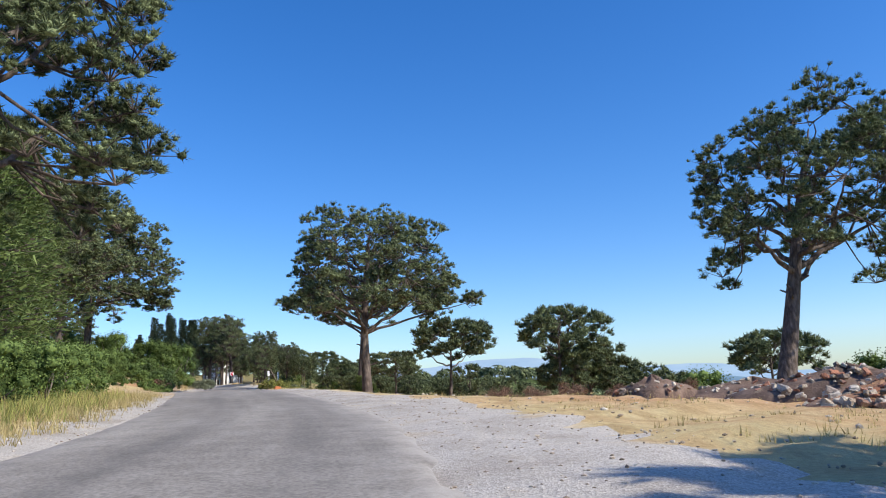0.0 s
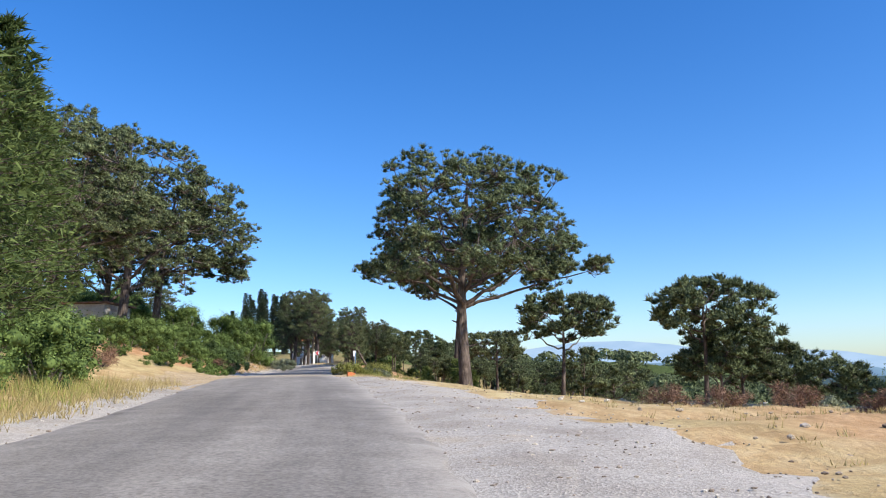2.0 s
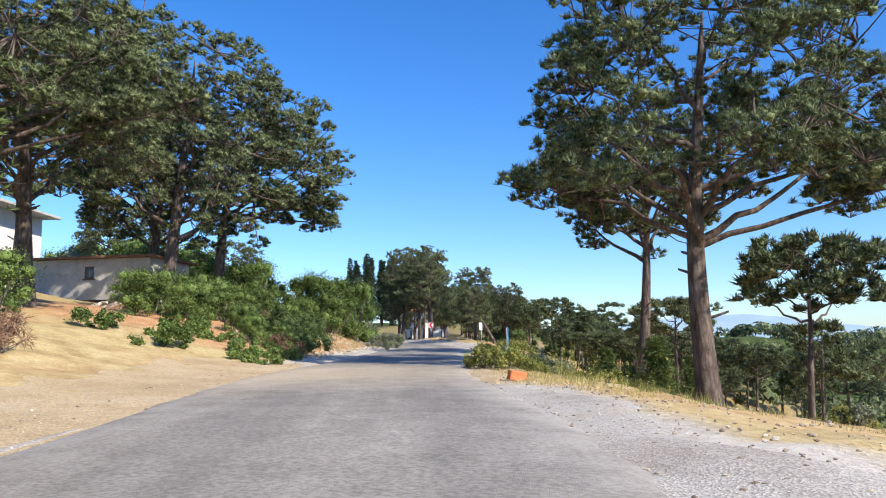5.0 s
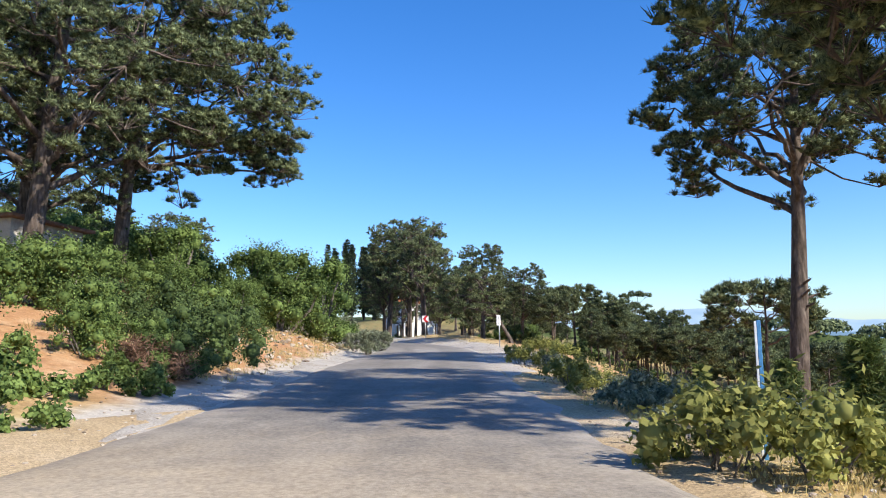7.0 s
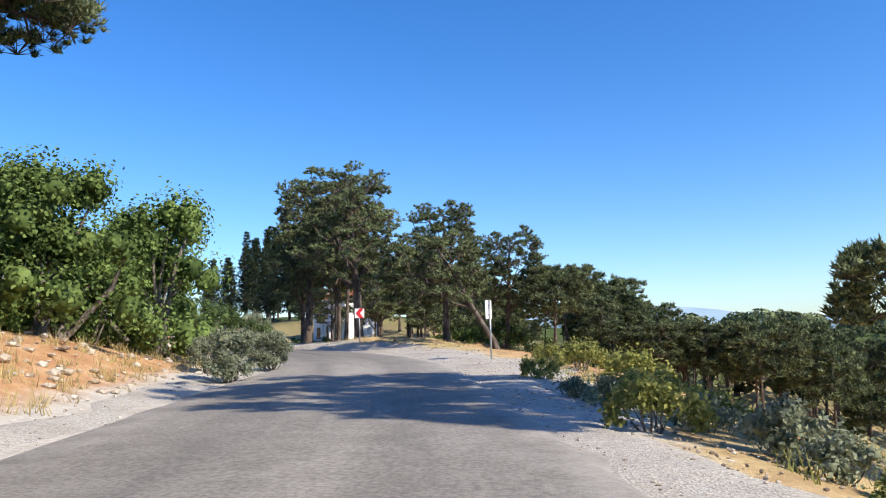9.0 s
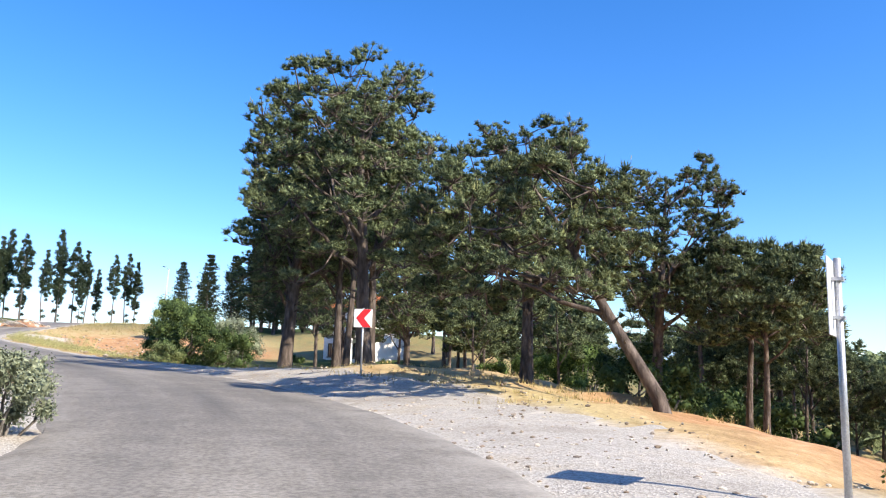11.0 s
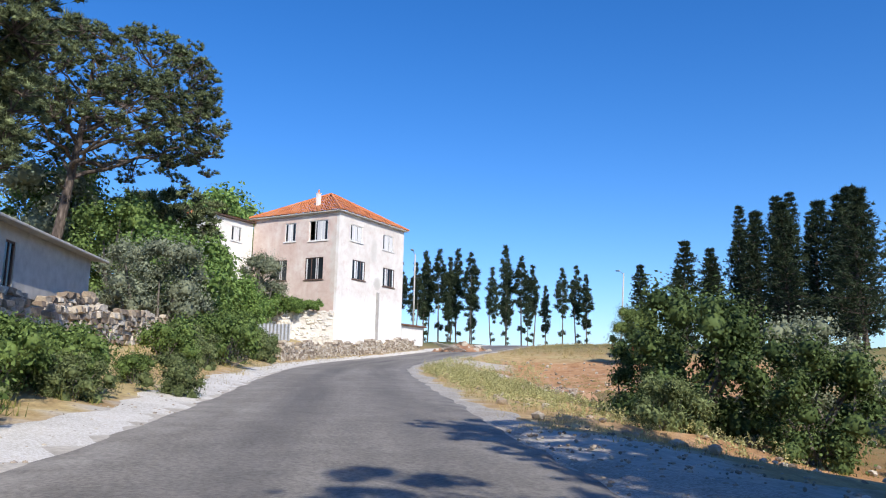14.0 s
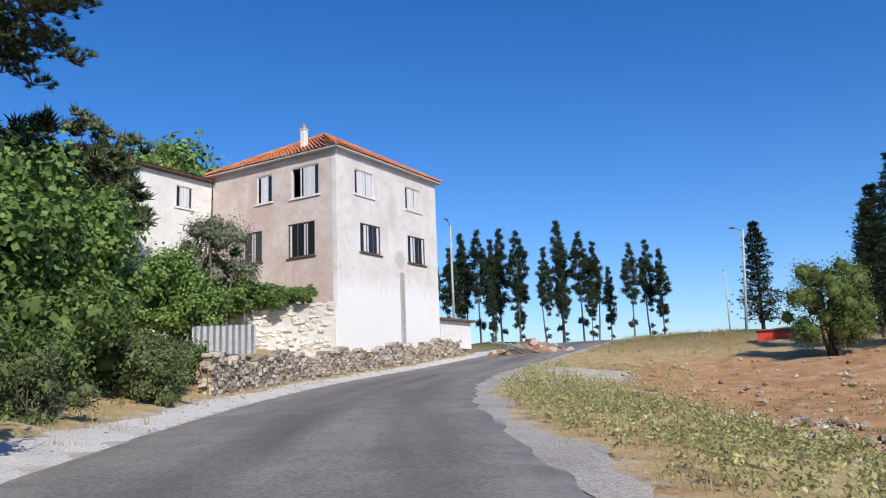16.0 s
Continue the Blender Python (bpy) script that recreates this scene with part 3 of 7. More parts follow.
na = len(ACROSS)
rf = [(i * na + k, i * na + k + 1, (i + 1) * na + k + 1, (i + 1) * na + k) for i in range(len(LINE) - 1) for k in range(na - 1)]
road = link_mesh("road", rv, rf, ASPHALT, smooth=True)
tagged(road, "worn grey asphalt road with dusty crumbled edges", "road", kind="structure")
for n, w in (("tar", tar), ("dust", dust), ("sand", sand)):
    road.data.attributes.new(n, "FLOAT", "POINT").data.foreach_set("value", np.clip(w, 0, 1).astype(np.float32))
for n, w in (("across", across), ("along", along)):
    road.data.attributes.new(n, "FLOAT", "POINT").data.foreach_set("value", np.array(w, np.float32))


def shoulder(name, side, width, s0, s1, label, mat=GRAVEL):
    """A gravel strip beside the asphalt, laid on the land with a ragged outer edge."""
    v, f, rows = [], [], 0
    steps = np.linspace(-0.25, 1.0, 7)
    for i in range(len(LINE)):
        if not s0 <= LINE_S[i] <= s1:
            continue
        fade = min(1, (LINE_S[i] - s0) / 6, (s1 - LINE_S[i]) / 6)
        wid = max(0.05, fade) * (width + 0.3 * math.sin(LINE_S[i] * 0.7 + side) + 0.2 * math.sin(LINE_S[i] * 2.1))
        for u in steps:
            p = LINE_XY[i] + nrm[i] * side * ((HALF if side > 0 else left_edge(LINE_S[i])) + u * wid)
            v.append((p[0], p[1], 0.0))
        rows += 1
    v = np.array(v)
    hz = height(v[:, 0], v[:, 1])
    lift = np.tile(np.where(steps < 0, 0.012, np.where(steps > 0.99, -0.03, 0.03)), rows)
    v[:, 2] = hz + lift
    k = len(steps)
    f = [(i * k + j, i * k + j + 1, (i + 1) * k + j + 1, (i + 1) * k + j) for i in range(rows - 1) for j in range(k - 1)]
    ob = link_mesh(name, v.tolist(), f, mat, smooth=True)
    return tagged(ob, label, "gravel shoulder", kind="structure")


S_ALL = (float(LINE_S[0]), float(LINE_S[-1]))
shoulder("verge_left", -1, 1.5, s_of(-38, 127), S_ALL[1], "bright limestone shoulder on the outside of the bend", PALE_GRAVEL)
shoulder("verge_left", -1, 1.2, S_ALL[0], s_of(-12.6, 54), "pale crushed-stone shoulder along the asphalt")
shoulder("verge_left", -1, 1.2, s_of(-18, 72), s_of(-41, 130), "pale crushed-stone shoulder along the asphalt")
shoulder("verge_right", 1, 0.6, s_of(-48, 136.6), S_ALL[1], "narrow pale gravel kerb along the inner edge of the bend")
shoulder("verge_right", 1, 1.3, S_ALL[0], s_of(-15.5, 62.5), "pale crushed-stone shoulder along the asphalt")
shoulder("verge_right", 1, 1.0, s_of(-14.6, 60), s_of(-22, 89), "sandy shoulder strewn with straw along the asphalt", SAND)
shoulder("verge_right", 1, 1.3, s_of(-21, 85), s_of(-50, 138), "pale crushed-stone shoulder along the asphalt")
shoulder("layby_right", 1, 3.8, s_of(-2.4, -20), s_of(-12.5, 54), "wide stony gravel lay-by beside the road")
shoulder("bend_right", 1, 3.4, s_of(-24.5, 100), s_of(-50, 138), "wide loose gravel shoulder in the bend")
shoulder("layby_left", -1, 4.0, s_of(-10.5, 47), s_of(-19, 77), "sandy lay-by beside the road", SAND)


# ---- distance: glowing ridges beyond the valley, haze put into their colour ----


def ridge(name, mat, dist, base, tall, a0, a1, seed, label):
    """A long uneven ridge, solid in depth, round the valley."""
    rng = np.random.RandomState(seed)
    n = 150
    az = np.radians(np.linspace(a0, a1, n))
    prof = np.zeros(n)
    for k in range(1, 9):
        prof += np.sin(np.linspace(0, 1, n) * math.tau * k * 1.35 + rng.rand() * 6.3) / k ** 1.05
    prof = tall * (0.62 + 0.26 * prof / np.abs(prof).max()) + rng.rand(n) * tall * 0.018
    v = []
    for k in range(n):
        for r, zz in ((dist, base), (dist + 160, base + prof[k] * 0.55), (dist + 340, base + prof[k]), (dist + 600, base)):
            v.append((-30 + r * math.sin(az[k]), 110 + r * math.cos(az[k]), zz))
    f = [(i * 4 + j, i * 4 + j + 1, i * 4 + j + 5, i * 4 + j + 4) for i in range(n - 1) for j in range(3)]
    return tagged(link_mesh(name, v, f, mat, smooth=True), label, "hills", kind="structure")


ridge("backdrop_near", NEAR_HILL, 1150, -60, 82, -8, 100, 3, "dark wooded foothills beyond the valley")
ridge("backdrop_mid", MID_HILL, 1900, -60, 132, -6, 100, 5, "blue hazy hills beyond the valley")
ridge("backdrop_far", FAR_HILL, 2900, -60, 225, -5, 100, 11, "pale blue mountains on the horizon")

# ---- trees and shrubs ----


def tube(path, radii, sides=8):
    """Verts and faces of a tapering tube along a path."""
    path = np.asarray(path, float)
    v, f = [], []
    up = np.array((0.31, 0.17, 0.93))
    for i in range(len(path)):
        t = path[min(i + 1, len(path) - 1)] - path[max(i - 1, 0)]
        t = t / (np.linalg.norm(t) + 1e-9)
        a = np.cross(t, up if abs(t @ up) < 0.95 else np.array((1.0, 0, 0)))
        a /= np.linalg.norm(a)
        b = np.cross(t, a)
        for k in range(sides):
            w = math.tau * k / sides
            v.append(path[i] + radii[i] * (a * math.cos(w) + b * math.sin(w)))
    for i in range(len(path) - 1):
        for k in range(sides):
            f.append((i * sides + k, i * sides + (k + 1) % sides, (i + 1) * sides + (k + 1) % sides, (i + 1) * sides + k))
    return v, f


def joined(tubes):
    v, f = [], []
    for tv, tf in tubes:
        o = len(v)
        v.extend(tv)
        f.extend(tuple(i + o for i in q) for q in tf)
    return [tuple(p) for p in v], f


def blades(pos, out, rng, n, length, width, spread, droop=0.0):
    """Thin triangles, n for each place, fanned about its outward way."""
    m = len(pos)
    p = np.repeat(pos, n, 0)
    d = np.repeat(out, n, 0) + rng.normal(0, spread, (m * n, 3))
    d[:, 2] -= droop
    d /= np.linalg.norm(d, axis=1)[:, None] + 1e-9
    side = np.cross(d, rng.normal(0, 1, (m * n, 3)))
    side /= np.linalg.norm(side, axis=1)[:, None] + 1e-9
    ln = length * rng.uniform(0.6, 1.25, (m * n, 1))
    w = width * rng.uniform(0.6, 1.3, (m * n, 1))
    v = np.stack([p - side * w, p + side * w, p + d * ln], 1).reshape(-1, 3)
    return v


def scales(pos, normal, rng, size):
    """Small ragged sprays that lie across the way outward, one at each place."""
    m = len(pos)
    n = normal / (np.linalg.norm(normal, axis=1)[:, None] + 1e-9)
    a = np.cross(n, rng.normal(0, 1, (m, 3)))
    a /= np.linalg.norm(a, axis=1)[:, None] + 1e-9
    b = np.cross(n, a)
    k = size * rng.uniform(0.6, 1.3, (m, 1))
    return np.stack([pos - a * k * 0.6 - b * k * 0.5, pos + a * k * 0.6 - b * k * 0.5, pos + b * k * 1.1], 1).reshape(-1, 3)


def leaves(pos, out, rng, length, width):
    """Pointed four-cornered leaves, one at each place, that overlap like scales with their faces outward."""
    m = len(pos)
    o = out / (np.linalg.norm(out, axis=1)[:, None] + 1e-9)
    d = np.cross(o, rng.normal(0, 1, (m, 3)))
    d /= np.linalg.norm(d, axis=1)[:, None] + 1e-9
    d = d * 0.85 + o * rng.uniform(-0.1, 0.7, (m, 1)) + rng.normal(0, 0.2, (m, 3))
    d[:, 2] -= 0.2
    d /= np.linalg.norm(d, axis=1)[:, None] + 1e-9
    side = np.cross(d, o + rng.normal(0, 0.35, (m, 3)))
    side /= np.linalg.norm(side, axis=1)[:, None] + 1e-9
    ln = length * rng.uniform(0.65, 1.25, (m, 1))
    w = width * rng.uniform(0.7, 1.2, (m, 1))
    return np.stack([pos, pos + d * ln * 0.45 - side * w, pos + d * ln, pos + d * ln * 0.45 + side * w], 1).reshape(-1, 3)


def brush_needles(base, axis, rng, size, length, width):
    """Needle sprays, one at each place, fanned about its axis; length and width as parts of the clump's size."""
    m = len(base)
    r = np.cross(axis, rng.normal(0, 1, (m, 3)))
    r /= np.linalg.norm(r, axis=1)[:, None] + 1e-9
    d = axis + r * rng.uniform(0.1, 0.75, (m, 1))
    d /= np.linalg.norm(d, axis=1)[:, None] + 1e-9
    side = np.cross(d, r + axis * 0.5 + rng.normal(0, 0.3, (m, 3)))
    side /= np.linalg.norm(side, axis=1)[:, None] + 1e-9
    ln, w = size * length * rng.uniform(0.6, 1.3, (m, 1)), size * width * rng.uniform(0.6, 1.3, (m, 1))
    return np.stack([base + side * w, base - side * w, base + d * ln], 1).reshape(-1, 3)



def ico(level):
    bm = bmesh.new()
    bmesh.ops.create_icosphere(bm, subdivisions=level, radius=1.0)
    v, f = np.array([v.co[:] for v in bm.verts]), np.array([[v.index for v in f.verts] for f in bm.faces])
    bm.free()
    return v, f


ICO_V, ICO_F = ico(1)


def crown_mesh(name, corners, verts, cores, mat):
    """One mesh from blades or leaves and small dense hearts in the clumps."""
    me = bpy.data.meshes.new(name)
    nb = len(verts) // corners
    parts_v, loops, sizes = [verts], [np.arange(nb * corners)], [np.full(nb, corners)]
    off = len(verts)
    for c, r, k in cores:
        parts_v.append(c + ICO_V * r * (1 + 0.22 * np.sin(ICO_V[:, :1] * 5 + k) * np.cos(ICO_V[:, 1:2] * 4 + k)))
        loops.append((ICO_F + off).ravel())
        sizes.append(np.full(len(ICO_F), 3))
        off += len(ICO_V)
    v, lp, sz = np.concatenate(parts_v), np.concatenate(loops), np.concatenate(sizes)
    me.vertices.add(len(v))
    me.vertices.foreach_set("co", v.ravel().astype(np.float32))
    me.loops.add(len(lp))
    me.loops.foreach_set("vertex_index", lp.astype(np.int32))
    me.polygons.add(len(sz))
    me.polygons.foreach_set("loop_start", np.r_[0, np.cumsum(sz)[:-1]].astype(np.int32))
    me.polygons.foreach_set("use_smooth", np.arange(len(sz)) >= nb)
    me.materials.append(mat)
    me.update(calc_edges=True)
    me.validate()
    return me


def tuft_mesh(name, needles, bodies, faces, count, corners, mat):
    """One mesh of loose needles and the ragged dense tufts that they stand on."""
    me = bpy.data.meshes.new(name)
    nb = len(needles)
    tri = (faces[None] + (np.arange(count) * corners)[:, None, None] + nb).ravel()
    v, lp = np.concatenate([needles, bodies]), np.r_[np.arange(nb), tri]
    me.vertices.add(len(v))
    me.vertices.foreach_set("co", v.ravel().astype(np.float32))
    me.loops.add(len(lp))
    me.loops.foreach_set("vertex_index", lp.astype(np.int32))
    me.polygons.add(len(lp) // 3)
    me.polygons.foreach_set("loop_start", np.arange(0, len(lp), 3).astype(np.int32))
    me.materials.append(mat)
    me.update(calc_edges=True)
    me.validate()
    return me


def sphere_points(rng, n):
    p = rng.normal(0, 1, (n, 3))
    return p / np.linalg.norm(p, axis=1)[:, None]


def pine(name, seed, tall, spread, first, thick, lean=(0.0, 0.0), low=-0.4, limbs=14, puffs=260, puff_r=0.6, mat=None, shift=(0.0, 0.0), stubs=4, lump=0.2, hollow=0.5, fine=True, bough=1.7, wings=(), shoots=20, candles=0):
    """A pine: tapering bent trunk, limbs that fork, and a domed crown of needle clumps carried by twigs. first: where the crown starts, as part
    of the height; low: how far the crown reaches below its widest level; shift: where the crown's middle stands off the trunk's top;
    wings: ends of single long limbs that reach out of the dome; shoots: needle tufts on each bough; candles: pale young shoots on each upper bough."""
    rng = np.random.RandomState(seed)
    root = new(name)
    root.empty_display_size = 0.5
    top = np.array((lean[0], lean[1], tall * 0.9))
    bend = rng.normal(0, 0.014 * tall, 3)
    us = np.linspace(0, 1, 16)
    axis = np.stack([top * u + bend * math.sin(u * math.pi) * np.array((1, 1, 0)) + np.array((0.06 * math.sin(u * 9 + seed), 0.06 * math.cos(u * 8), 0)) * u for u in us])
    axis[0, 2] -= 0.5
    radii = [thick * ((1 - u) ** 0.7 * 0.92 + 0.06) * (1 + 0.4 * math.exp(-u * 24)) for u in us]
    sets = [tube(axis, radii, 12)]
    for k in range(stubs):
        u = rng.uniform(0.22, max(0.3, first))
        p = np.array([np.interp(u, us, axis[:, j]) for j in range(3)])
        w = rng.uniform(0, math.tau)
        d = np.array((math.cos(w), math.sin(w), 0.35))
        sets.append(tube([p, p + d * thick * 1.2, p + d * thick * rng.uniform(1.4, 2.2)], [thick * 0.16, thick * 0.12, thick * 0.09], 6))
    link_mesh("trunk", *joined(sets), BARK, root, smooth=True)
    rz = tall * (1 - first) / (1 - low)
    mid_c = np.array((lean[0] + shift[0], lean[1] + shift[1], tall - rz))
    rad = np.array((spread, spread, rz))
    ph = rng.uniform(0, 6.3, 6)

    def shell(d):
        """How far the crown reaches in the directions d, with lobes and bays."""
        return 1 + lump * (np.sin(d[:, 0] * 4.1 + ph[0]) * np.cos(d[:, 1] * 3.7 + ph[1]) + 0.7 * np.sin(d[:, 2] * 6.3 + ph[2] + d[:, 0] * 5) * np.cos(d[:, 1] * 7 + ph[3]) + 0.4 * np.sin(d[:, 0] * 13 + d[:, 1] * 11 + ph[4]))

    def girth(h):
        """The crown's width at a height: broad-shouldered, flat on top."""
        return (1 - np.abs(h) ** 2.7) ** (1 / 2.7)

    k = np.arange(limbs) + 0.5
    zz = low * 0.45 + (0.92 - low * 0.45) * (k / limbs)
    az = k * 2.399 + rng.uniform(-0.35, 0.35, limbs)
    dirs = np.stack([np.cos(az) * girth(zz), np.sin(az) * girth(zz), zz], 1)
    ends = mid_c + dirs * rad * (shell(dirs) * rng.uniform(0.62, 0.86, limbs))[:, None]
    curves = []
    for j in range(limbs):
        h0 = first * 0.94 + (0.93 - first * 0.94) * (j / limbs) * 0.8
        p0 = np.array([np.interp(h0 / 0.9 * 0.93, us, axis[:, i]) for i in range(3)])
        m = p0 * 0.5 + ends[j] * 0.5 + np.array((0, 0, -0.06 * tall * (0.6 if dirs[j, 2] > 0 else 0.1))) + rng.normal(0, 0.05 * spread, 3)
        c = np.array([p0 * (1 - q) ** 2 + 2 * m * q * (1 - q) + ends[j] * q * q for q in np.linspace(0, 1, 8)])
        c[1:-1] += rng.normal(0, 0.02 * spread, (6, 3))
        curves.append(c)
        r0 = thick * (0.34 - 0.16 * j / limbs)
        link_mesh("limb", *joined([tube(c, [r0 * (1 - 0.86 * q) + 0.012 for q in np.linspace(0, 1, 8)], 7)]), BARK, root, smooth=True)
    for e in wings:
        e = np.array(e, float)
        h0 = min(0.85, max(first, 0.8 * e[2] / tall))
        p0 = np.array([np.interp(h0, us, axis[:, i]) for i in range(3)])
        m = (p0 + e) / 2 + np.array((0, 0, 0.03 * tall))
        c = np.array([p0 * (1 - q) ** 2 + 2 * m * q * (1 - q) + e * q * q for q in np.linspace(0, 1, 8)])
        c[1:-1] += rng.normal(0, 0.012 * spread, (6, 3))
        curves.append(c)
        link_mesh("limb", *joined([tube(c, [thick * 0.26 * (1 - 0.86 * q) + 0.012 for q in np.linspace(0, 1, 8)], 7)]), BARK, root, smooth=True)
    # boughs: small flat-bottomed clouds of needle shoots packed over the dome, a few inside it
    per = shoots if fine else 8
    count = max(9, int(puffs / 7.5))
    k = np.arange(count) + 0.5
    zz = np.clip(low + (1 - low) * (k / count) + rng.normal(0, 0.05, count), -0.98, 0.98)
    az = k * 2.399 + rng.normal(0, 0.3, count)
    d = np.stack([np.cos(az) * girth(zz), np.sin(az) * girth(zz), zz], 1)
    depth = np.where(rng.rand(count) < 0.16, rng.uniform(hollow * 0.9, 0.74, count), rng.uniform(0.78, 0.93, count))
    boughs = mid_c + d * rad * (depth * shell(d))[:, None]
    for c in curves[limbs:]:
        w = np.clip(rng.normal(6, 1.2, 12), 3.4, 7)
        on = np.stack([np.interp(w, np.arange(8), c[:, i]) for i in range(3)], 1)
        boughs = np.concatenate([boughs, on + rng.normal(0, 0.11 * spread, (12, 3)) * np.array((1, 1, 0.35)) + np.array((0, 0, 0.25))])
        d = np.concatenate([d, np.tile((0.0, 0.0, 1.0), (12, 1))])
    count = len(boughs)
    reach = bough * (0.56 if fine else 0.7) * rng.uniform(0.65, 1.35, count)
    boughs[:, 2] = np.minimum(boughs[:, 2], tall - reach * 0.75)
    twigs, bodies, base, axes, lens, young = [], [], [], [], [], []
    for j in range(count):
        gap = [np.linalg.norm(c[2:] - boughs[j], axis=1).min() for c in curves]
        c = curves[int(np.argmin(gap))]
        i = 2 + int(np.linalg.norm(c[2:] - boughs[j], axis=1).argmin())
        low_end = boughs[j] - np.array((0, 0, reach[j] * 0.25))
        m = (c[i] + low_end) / 2 + rng.normal(0, 0.15, 3) + np.array((0, 0, -0.15))
        r0 = 0.018 + 0.012 * min(3.0, min(gap))
        twigs.append(tube([c[i], m, low_end], [r0, r0 * 0.75, r0 * 0.5], 5))
        q = sphere_points(rng, per * 3)
        q = q[q[:, 2] > -0.25][:per]
        for k, w in enumerate(q):
            pt = boughs[j] + w * reach[j] * np.array((1, 1, 0.72)) * rng.uniform(0.4, 1.05)
            r = puff_r * (0.36 + 0.4 * rng.rand() ** 1.5) * (1.0 if fine else 1.15)
            if k % 2 == 0:
                twigs.append(tube([low_end, pt], [r0 * 0.5, 0.01], 4))
            p = ICO_V * r * rng.uniform(0.28, 0.6, (len(ICO_V), 1))
            p[:, 2] *= np.where(p[:, 2] < 0, 0.6, 0.9)
            bodies.append(pt + p)
            n = 48 if fine else 40
            if candles and k < candles and w[2] > 0.1 and d[j][2] > -0.1:
                young.append(pt + rng.normal(0, 0.05, (3, 3)) + np.array((0, 0, r * 0.5)))
            a = sphere_points(rng, n)
            a[:, 2] = np.where(a[:, 2] < -0.45, -a[:, 2], a[:, 2])
            base.append(pt + a * r * np.array((1, 1, 0.8)) * rng.uniform(0.15, 0.6, (n, 1)))
            axes.append(a + np.array((0, 0, 0.45)) + d[j] * 0.2)
            lens.append(np.full((n, 1), r))
    link_mesh("branchwork", *joined(twigs), BARK, root, smooth=True)["kind"] = "stuff"
    base, axes, lens = np.concatenate(base), np.concatenate(axes), np.concatenate(lens)
    axes /= np.linalg.norm(axes, axis=1)[:, None]
    bl = brush_needles(base, axes, rng, lens, 0.7, 0.055 if fine else 0.1)
    crown = new("crown", tuft_mesh("crown", bl, np.concatenate(bodies), ICO_F, len(bodies), len(ICO_V), mat or PINE))
    crown.parent = root
    if young:
        tip = np.concatenate(young)
        up = np.tile((0.0, 0.0, 1.0), (len(tip), 1)) + rng.normal(0, 0.08, (len(tip), 3))
        bl = blades(tip, up, rng, 3, 0.15, 0.012, 0.05)
        shoot = new("new_growth", crown_mesh("new_growth", 3, bl, [], CANDLE))
        shoot.parent = root
        shoot["kind"] = "stuff"
    return root


def conifer(name, seed, tall, spread, first, thick, mat, layers=16, per=9, tuft=26, pointed=1.0, ragged=0.35, needle=0.26, stems=1):
    """A pointed conifer or cypress: straight stem and whorls of drooping sprays, with uneven gaps."""
    rng = np.random.RandomState(seed)
    root = new(name)
    root.empty_display_size = 0.5
    sets = []
    for k in range(stems):
        x = 0 if k == 0 else rng.uniform(-0.4, 0.4) * spread
        sway = rng.normal(0, 0.012 * tall, 2)
        ax = [(x + sway[0] * math.sin(u * 3), sway[1] * math.sin(u * 3), tall * 0.97 * u - (0.4 if u == 0 else 0)) for u in np.linspace(0, 1, 8)]
        sets.append(tube(ax, [thick * (1 - 0.93 * u) for u in np.linspace(0, 1, 8)], 8))
    pos, out, fat, fat_out = [], [], [], []
    for k in range(layers):
        h = first + (1 - first) * (k + 0.5) / layers
        rel = (h - first) / (1 - first)
        r = spread * ((1 - rel) ** pointed * 0.92 + 0.08) * min(1, 0.45 + rel * 4)
        r *= rng.uniform(1 - ragged, 1 + ragged * 0.4)
        for j in range(per):
            if rng.rand() < ragged * 0.35:
                continue
            w = math.tau * j / per + rng.uniform(-0.5, 0.5) + k
            rr = r * rng.uniform(0.6, 1.1)
            p0, p1 = np.array((0, 0, tall * h)), np.array((math.cos(w) * rr, math.sin(w) * rr, tall * h + rr * rng.uniform(-0.1, 0.4)))
            sets.append(tube([p0, p1], [thick * 0.16 + 0.008, 0.008], 4))
            q = rng.uniform(0.25, 1.05, (tuft, 1))
            pos.append(p0 * (1 - q) + p1 * q + rng.normal(0, 0.09 * rr + 0.06, (tuft, 3)))
            o = np.array((math.cos(w), math.sin(w), 0.35)) + rng.normal(0, 0.3, (tuft, 3))
            out.append(o)
            q = rng.uniform(0.1, 0.95, (12, 1))
            fat.append(p0 * (1 - q) + p1 * q + rng.normal(0, 0.09 * rr, (12, 3)))
            fat_out.append(np.array((math.cos(w), math.sin(w), 0.1)) + rng.normal(0, 0.6, (12, 3)))
    v, f = joined(sets)
    link_mesh("trunk", v, f, BARK, root, smooth=True)
    b = blades(np.concatenate(pos), np.concatenate(out), rng, 6, needle, needle * 0.11, 0.5)
    b2 = blades(np.concatenate(fat), np.concatenate(fat_out), rng, 1, spread * 0.09 + 0.2, spread * 0.008 + 0.035, 0.4)
    crown = new("crown", crown_mesh("crown", 3, np.concatenate([b, b2]), [], mat))
    crown.parent = root
    return root


